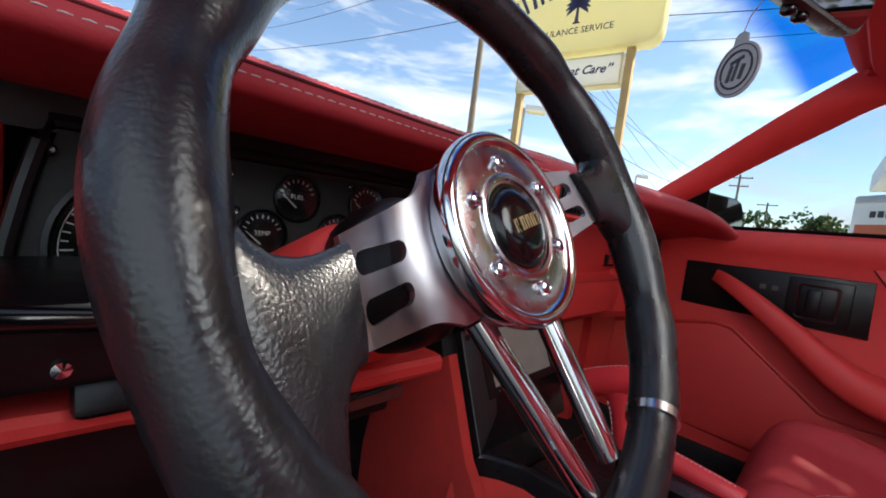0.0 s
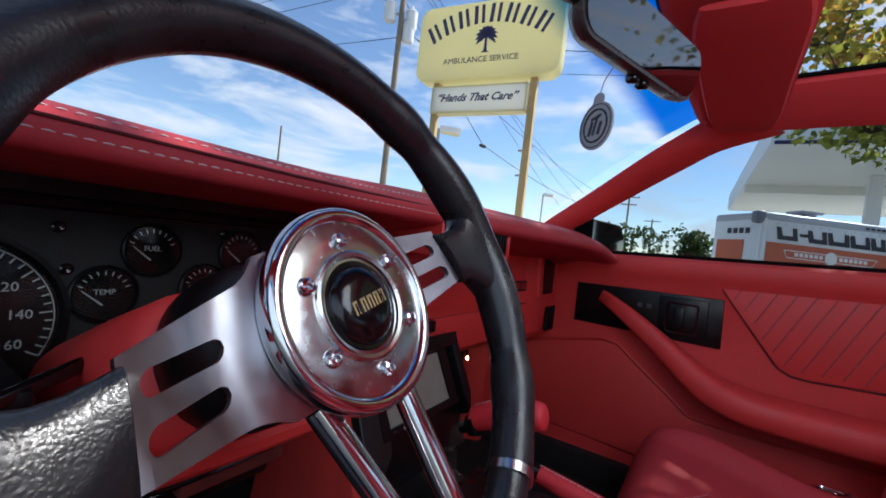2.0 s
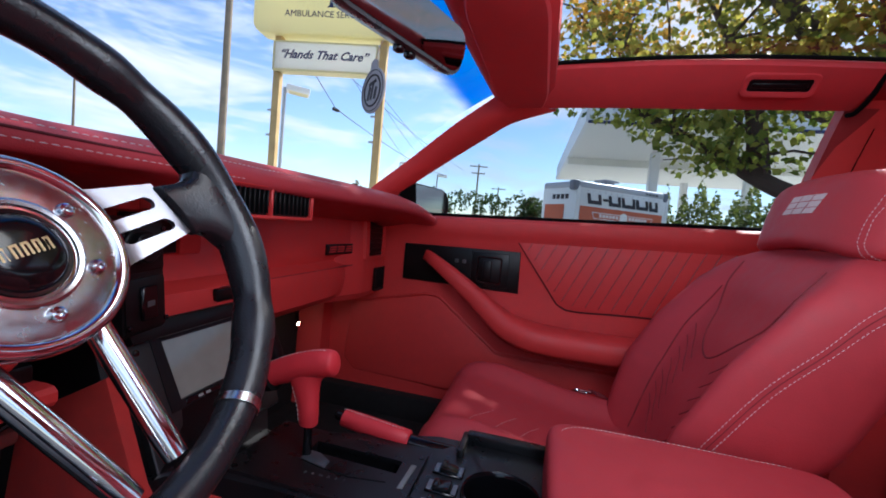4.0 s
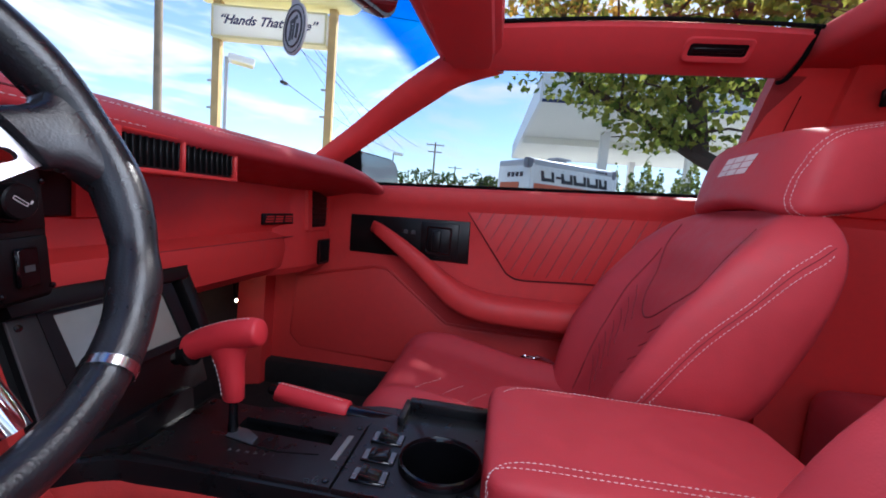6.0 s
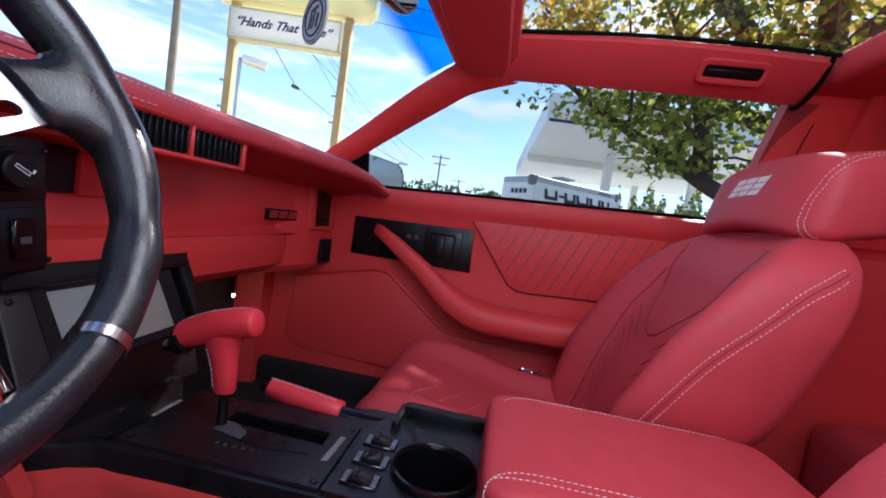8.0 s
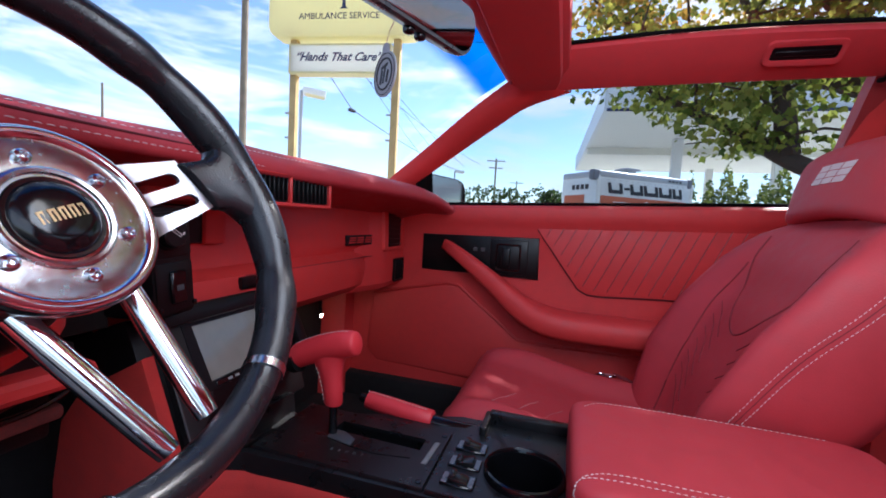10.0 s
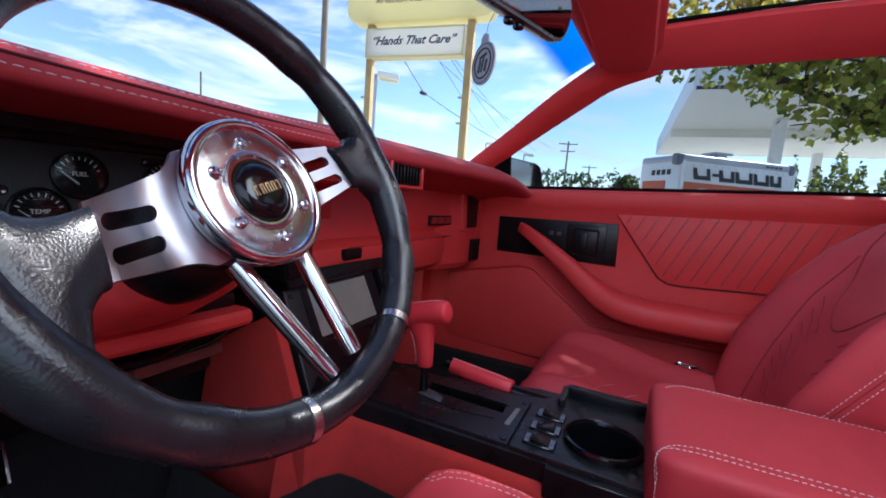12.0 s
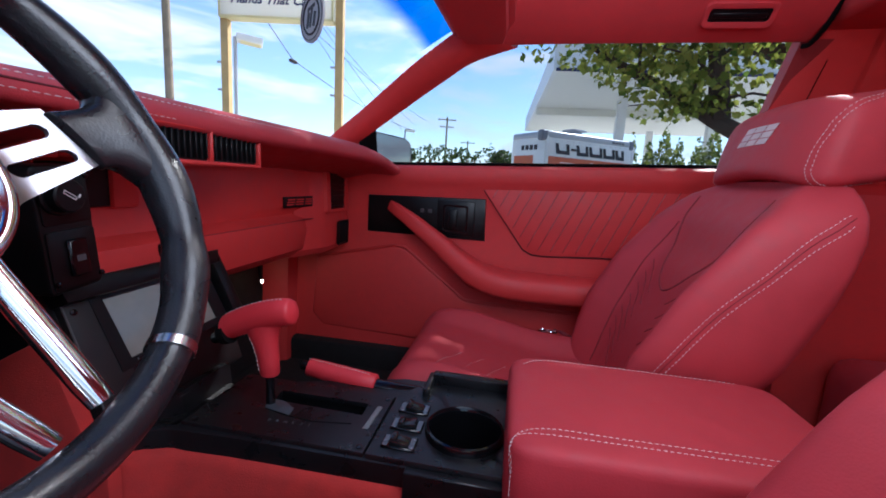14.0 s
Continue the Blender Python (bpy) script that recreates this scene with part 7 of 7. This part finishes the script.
def build_trailer():
    A, B = polar(93.75, 8.7, 0), polar(104.1, 10.5, 0)
    along = (B - A).normalized()
    m = basis((A + B) / 2, along, (0, 0, 1))
    w = (B - A).length
    D, z0, z1 = 1.15, 0.45, 1.965
    th = thing("cargo_trailer", (A + B) / 2, "white and orange box cargo trailer parked beside the car", "trailer")
    bm = bmesh.new()
    box(bm, (-w / 2, z0, -D), (w / 2, z1 - 0.03, 0), 0.03, 2, m)
    body = part("box_body", bm, WHITE_PAINT, th, "white box body")
    bm = bmesh.new()
    box(bm, (-w / 2 - 0.006, z1 - 0.16, -D - 0.006), (w / 2 + 0.006, z1, 0.006), 0.05, 3, m)
    part("roof_cap", bm, GREY_METAL, th, "grey metal roof cap")
    for s in (-1, 1):
        bm = bmesh.new()
        box(bm, (s * w / 2 - 0.045, z0, -0.05), (s * w / 2 + 0.045, z1 - 0.10, 0.012), 0.02, 2, m)
        part("corner_post", bm, WHITE_PAINT, th)
    bm = bmesh.new()
    box(bm, (-w / 2 + 0.07, z0, 0.004), (w / 2 - 0.12, 1.47, 0.012), 0.002, 1, m)
    part("orange_panel", bm, TRAILER_ORANGE, th, "orange lower panel")
    bm = bmesh.new()
    box(bm, (-w / 2 - 0.012, z0, -D + 0.12), (-w / 2 - 0.003, 1.49, -0.38), 0.002, 1, m)
    part("orange_side", bm, TRAILER_ORANGE, th, "orange side panel")
    for s in (-1, 1):
        bm = bmesh.new()
        pillow(bm, (s * w / 2 - 0.14, z1 - 0.20, -0.14), (s * w / 2 + 0.014, z1 + 0.006, 0.014), 0.35, 20, 12)
        bm.transform(m)
        part("corner_cap", bm, mat("cap_grey", (0.16, 0.17, 0.20), 0.45, 0.2, var=0.1), th, "dark grey corner cap", 60)
    for k in range(14):
        bm = bmesh.new()
        turned(bm, [(0.013, 0), (0.010, 0.006), (0.0, 0.008)], m @ pose(-w / 2 + 0.24 + k * (w - 0.5) / 13, z1 - 0.175, 0.0), 8)
        part("rivet", bm, GREY_METAL, th)
    # brand word as plain black letter-sized shapes
    x = -0.985
    for wd, kind_ in ((0.36, "u"), (0.14, "d"), (0.33, "h"), (0.38, "a"), (0.35, "u"), (0.26, "l")):
        bm = bmesh.new()
        lo_, hi_ = (1.61, 1.66) if kind_ == "d" else (1.525, 1.735)
        sl = 0.2 * (hi_ - lo_)
        slab(bm, [(x, lo_), (x + wd, lo_), (x + wd - sl, hi_), (x - sl, hi_)] if kind_ == "d" else [(x, lo_), (x + wd, lo_), (x + wd - sl, hi_), (x + wd - sl - 0.075, hi_), (x + wd - 0.09, lo_ + 0.075), (x + 0.075, lo_ + 0.075), (x + 0.075 - sl, hi_), (x - sl, hi_)], 0.006, m @ pose(0, 0, 0.013), 0.0, 1)
        part("brand_shape", bm, BLACK_PRINT, body, "black brand shape")
        x += wd + 0.030
    bm = bmesh.new()
    tube(bm, [m @ Vector((a, b, 0.016)) for a, b in ((-0.86, 1.36), (-0.80, 1.24), (0.76, 1.24), (0.84, 1.36), (-0.86, 1.36))], 0.008, 6)
    for k in range(15):
        if k not in (6, 7, 8):
            box(bm, (-0.66 + 0.09 * k, 1.275, 0.012), (-0.60 + 0.09 * k, 1.335, 0.018), 0, 1, m)
    turned(bm, [(0.11, 0.0), (0.11, 0.006), (0.0, 0.006)], m @ pose(0.0, 1.30, 0.012), 16)
    part("slogan_shape", bm, WHITE_PRINT, th, "white slogan shape")
    bm = bmesh.new()
    for k in range(4):
        box(bm, (0.56 + 0.10 * k, 1.865, 0.007), (0.63 + 0.10 * k, 1.90, 0.011), 0, 1, m)
    part("number_bars", bm, BLACK_PRINT, th)
    bm = bmesh.new()
    for k in range(4):
        box(bm, (-w / 2 - 0.008, 1.60, -0.80 + 0.14 * k), (-w / 2 - 0.001, 1.70, -0.70 + 0.14 * k), 0, 1, m)
    part("side_shape", bm, BLACK_PRINT, th)
    for s in (-1, 1):
        bm = bmesh.new()
        turned(bm, [(0.16, -0.1), (0.33, -0.1), (0.35, -0.06), (0.35, 0.06), (0.33, 0.1), (0.16, 0.1)], m @ pose(0.30 * s, 0.35, -D / 2 + (0.65 if s > 0 else -0.65)), 24)
        wh = part("wheel", bm, BLACK_RUBBER, th, "black tyre")
        bm = bmesh.new()
        turned(bm, [(0.0, -0.05), (0.17, -0.06), (0.17, 0.06), (0.0, 0.05)], m @ pose(0.30 * s, 0.35, -D / 2 + (0.65 if s > 0 else -0.65)), 20)
        part("rim", bm, GREY_METAL, wh)
    bm = bmesh.new()
    box(bm, (-w / 2 - 1.0, 0.40, -D / 2 - 0.05), (-w / 2, 0.50, -D / 2 + 0.05), 0.01, 1, m)
    box(bm, (-w / 2, 0.42, -D), (w / 2, 0.52, 0), 0.01, 1, m)
    part("chassis", bm, BLACK_PLASTIC, th, "black chassis and tongue")
    bm = bmesh.new()
    box(bm, (-0.12, z1 - 0.01, -0.70), (0.12, z1 + 0.14, -0.45), 0.02, 2, m)
    box(bm, (-0.20, z1 + 0.12, -0.76), (0.20, z1 + 0.17, -0.40), 0.015, 2, m)
    part("roof_vent", bm, GREY_METAL, th, "grey roof vent")


build_trailer()


def build_canopy():
    th = thing("station_canopy", (24, -4, 0), "white flat service station canopy on columns", "canopy")
    z = 5.0
    n0, f0 = polar(93.8, 16.0, z), polar(90.6, 33.0, z)
    n1, f1 = polar(122.0, 19.5, z), polar(116.0, 36.0, z)
    bm = bmesh.new()
    loft(bm, [[p + Vector((0, 0, dz)) for p in (n0, n1, f1, f0)] for dz in (0.0, 0.12)])
    part("soffit", bm, CREAM_PAINT, th, "cream soffit")
    bm = bmesh.new()
    e = (n1 - n0).normalized()
    for a, b in ((n0, n1), (n0, f0), (f0, f1)):
        d = (b - a).normalized()
        s = Vector((-d.y, d.x, 0)) * 0.08
        loft(bm, [[a + s + Vector((0, 0, -0.02)), a - s + Vector((0, 0, -0.02)), a - s + Vector((0, 0, 0.95)), a + s + Vector((0, 0, 0.95))], [b + s + Vector((0, 0, -0.02)), b - s + Vector((0, 0, -0.02)), b - s + Vector((0, 0, 0.95)), b + s + Vector((0, 0, 0.95))]])
    part("fascia", bm, WHITE_PAINT, th, "white fascia")
    bm = bmesh.new()
    tube(bm, [n0 + Vector((-0.1, 0, -0.03)), n1 + Vector((-0.1, 0, -0.03))], 0.06, 8)
    part("drip_edge", bm, NAVY, th, "dark blue drip edge")
    for t in (0.45,):
        bm = bmesh.new()
        a, b = n0.lerp(f0, t), n1.lerp(f1, t)
        d = (b - a).normalized()
        s = Vector((-d.y, d.x, 0)) * 0.15
        loft(bm, [[a + s, a - s, a - s + Vector((0, 0, -0.35)), a + s + Vector((0, 0, -0.35))], [b + s, b - s, b - s + Vector((0, 0, -0.35)), b + s + Vector((0, 0, -0.35))]])
        part("beam", bm, CREAM_PAINT, th, "cream beam")
    for u, t in ((0.33, 0.30), (0.72, 0.45), (0.55, 0.9)):
        c = n0.lerp(n1, u).lerp(f0.lerp(f1, u), t)
        bm = bmesh.new()
        box(bm, (c.x - 0.2, c.y - 0.2, 0), (c.x + 0.2, c.y + 0.2, z), 0.02, 1)
        part("column", bm, WHITE_PAINT, th, "white column")


build_canopy()


# ---- trees ----
def leaf_shape():
    """A lobed maple-like leaf, about one unit across, as a fan of points."""
    pts = []
    for k in range(10):
        a = radians(90 + 36 * k)
        r = ((0.60, 0.37, 0.52, 0.36, 0.38, 0.24, 0.38, 0.36, 0.52, 0.37)[k])
        pts.append((r * math.cos(a), r * math.sin(a)))
    return pts


LEAF_PTS = leaf_shape()


def leaves(spots, size, seed, rough=0.35):
    """Vertices and faces of many leaves about the given spots, hanging at all angles."""
    rng = random.Random(seed)
    vs, fs = [], []
    for p in spots:
        s = size * rng.uniform(0.65, 1.25)
        # tips droop outwards and the blade folds along its rib
        e = Matrix.Rotation(rng.uniform(0, 6.3), 3, "Z") @ Euler((rng.gauss(-0.75, 0.55), rng.gauss(0, 0.6), rng.gauss(0, 0.5))).to_matrix()
        k = len(vs)
        wide, fold, curl = rng.uniform(0.72, 1.1), rng.uniform(-0.1, 0.5), rng.uniform(0.1, 0.9) * rough
        for a, b in LEAF_PTS:
            j = rng.uniform(0.86, 1.12)
            vs.append(p + e @ Vector((a * s * wide * j, b * s * j, s * (fold * abs(a) - curl * 2 * (a * a + b * b)))))
        fs.append(tuple(range(k, k + 10)))
    return vs, fs


def leaf_mesh(name, spots, size, seed, material, parent, label):
    vs, fs = leaves(spots, size, seed)
    me = bpy.data.meshes.new(name)
    me.from_pydata(vs, [], fs)
    me.materials.append(material)
    ob = new(name, me)
    if parent is not None:
        ob.parent = parent
        ob.matrix_parent_inverse = parent.matrix_basis.inverted()
    return tagged(ob, label, kind="stuff")


def low_limit(q):
    """Leaves hang no lower than the drooping edge of the crown towards the car."""
    head = math.degrees(math.atan2(q.x + 0.5, q.y + 0.2))
    rise = math.degrees(math.atan2(q.z - 0.83, math.hypot(q.x + 0.5, q.y + 0.2)))
    return head < 87 or rise < piece([(87, 15.6), (92, 15.2), (98, 14.4), (99.3, 12.8), (101.3, 12.6), (102.3, 9.6), (104, 8.6), (109, 8.6), (111, 9.4), (116, 9.0), (124, 5.0)], head)


def gap(q):
    """Uneven density of the crown: whole clumps thin out."""
    v = math.sin(2.9 * q.x + 1.3) * math.sin(3.7 * q.y + 0.4) * math.sin(4.3 * q.z)
    w = math.sin(6.1 * q.x + 0.7) * math.sin(5.3 * q.y + 2.1) * math.sin(6.7 * q.z + 0.9)
    return 0.40 + 0.70 * max(0.0, v * 1.6) + 0.75 * max(0.0, w * 1.5)


def build_tree():
    rng = random.Random(7)
    base = Vector((4.15, -3.35, 0))
    th = thing("maple_tree", base, "broad maple tree with green and golden leaves beside the car", "tree")
    bm = bmesh.new()
    tube(bm, smooth_path([base, base + Vector((-0.05, 0.05, 0.8)), base + Vector((-0.12, 0.12, 1.6)), base + Vector((-0.05, 0.25, 2.4)), base + Vector((0.1, 0.2, 4.2)), base + Vector((0.0, 0.4, 6.5))], 4), [0.20 - 0.16 * k / 20 for k in range(21)], 12)
    part("trunk", bm, BARK, th, "dark brown trunk")
    limbs = [((4.05, -3.2, 1.15), (3.87, -2.20, 1.46), (3.95, -1.71, 1.76), (4.03, -1.10, 2.10), (3.95, -0.65, 2.35)), ((4.1, -3.1, 1.9), (3.4, -2.6, 2.6), (2.4, -1.9, 3.2), (1.2, -1.2, 3.8)), ((4.1, -3.0, 2.2), (3.5, -1.7, 3.2), (2.8, -0.8, 3.9), (1.9, -0.2, 4.4)),
             ((4.15, -3.0, 2.1), (4.9, -1.9, 2.8), (5.2, -0.9, 3.3), (5.1, -0.5, 3.5)), ((4.15, -3.1, 2.6), (4.6, -3.9, 3.4), (4.8, -4.8, 4.0)), ((4.15, -3.1, 2.8), (3.4, -3.5, 3.6), (2.2, -3.7, 4.2)), ((4.15, -3.0, 3.5), (3.6, -2.2, 4.6), (2.8, -1.5, 5.4)), ((3.88, -2.05, 1.56), (3.86, -1.95, 2.1), (3.95, -1.75, 2.7), (4.1, -1.5, 3.3))]
    tips = []
    for q in limbs:
        pts = smooth_path(q, 5)
        bm = bmesh.new()
        tube(bm, pts, [0.105 - 0.09 * k / (len(pts) - 1) for k in range(len(pts))], 8)
        for k in range(3, len(pts), 2):
            for _ in range(2):
                d = Vector((rng.uniform(-1, 1), rng.uniform(-1, 1), rng.uniform(-0.35, 0.7))).normalized()
                L = rng.uniform(0.5, 1.1)
                a = pts[k]
                b = a + d * L * 0.5 + Vector((0, 0, 0.05))
                c = a + d * L + Vector((0, 0, -0.08))
                if low_limit(c) or low_limit(b):
                    continue
                tube(bm, [a, b, c], [0.018, 0.012, 0.005], 5)
                tips += [b, c, a.lerp(b, 0.5)]
        part("limb", bm, BARK, th)
        tips += pts[4:]
    green, gold = [], []
    for p in tips:
        for _ in range(92):
            o = Vector((rng.gauss(0, 0.27), rng.gauss(0, 0.27), rng.gauss(-0.05, 0.22)))
            q = p + o
            if low_limit(q) or rng.random() < gap(q):
                continue
            (gold if (q.z > 3.3 and rng.random() < 0.7) else green).append(q)
    for _ in range(10500):
        a, r = rng.uniform(0, 6.3), rng.uniform(0, 1) ** 0.5
        q = Vector((3.8 + 3.4 * r * math.cos(a), -2.4 + 3.4 * r * math.sin(a), 0))
        q.z = 4.6 + 1.4 * (1 - r * r) + rng.gauss(0, 0.35)
        if math.degrees(math.atan2(q.x + 0.5, q.y + 0.2)) < 80:
            continue
        (gold if rng.random() < 0.55 else green).append(q)
    leaf_mesh("crown", green, 0.080, 3, LEAF, th, "green leaves")
    leaf_mesh("crown", gold, 0.096, 4, LEAF_GOLD, th, "golden autumn leaves")


build_tree()


def build_hedges():
    rng = random.Random(11)
    spots = []
    for k in range(150):
        h0 = rng.uniform(72, 92)
        high = 2.5 + 1.1 * rng.random() + 0.5 * math.sin(h0 * 1.7)
        drop_ = high * rng.uniform(0.15, 0.8)
        for _ in range(int(5 + 11 * rng.random())):
            spots.append(polar(h0 + rng.gauss(0, 0.10), 34 + rng.gauss(0, 0.5), high - drop_ * rng.random() + rng.gauss(0, 0.10)))
    for k in range(420):
        h0 = rng.uniform(74, 92)
        spots.append(polar(h0, 34 + rng.gauss(0, 0.5), 3.1 + 0.3 * math.sin(h0 * 2.3) + rng.gauss(0, 0.16)))
    for k in range(1500):
        h0 = rng.gauss(87.6, 0.8)
        spots.append(polar(h0, 33 + rng.gauss(0, 0.8), (3.5 - 0.5 * abs(h0 - 87.6)) * rng.random() ** 0.6))
    ob = leaf_mesh("hedge", spots, 0.25, 5, HEDGE, None, "dark vine-covered hedge along the lot")
    ob["category"] = "hedge"
    near = []
    for k in range(9000):
        h0, d = rng.uniform(103.5, 128), rng.uniform(12, 14)
        top_ = 2.05 + 0.30 * math.sin(h0 * 1.3) + 0.25 * math.sin(h0 * 3.7) + rng.gauss(0, 0.10)
        near.append(polar(h0, d, top_ * rng.random() ** 0.6))
    ob = leaf_mesh("shrubs", near, 0.105, 8, LEAF_DARK, None, "green shrubs behind the trailer")
    ob["category"] = "shrubs"
    far = []
    for k in range(3600):
        h = rng.uniform(20, 75)
        d = 110 + rng.gauss(0, 5)
        far.append(polar(h, d, (6.5 + 1.8 * math.sin(h * 0.9) + 1.3 * math.sin(h * 2.3)) * rng.random() ** 0.4))
    ob = leaf_mesh("far_trees", far, 1.5, 6, HEDGE, None, "distant dark green tree line")
    ob["category"] = "trees"


build_hedges()
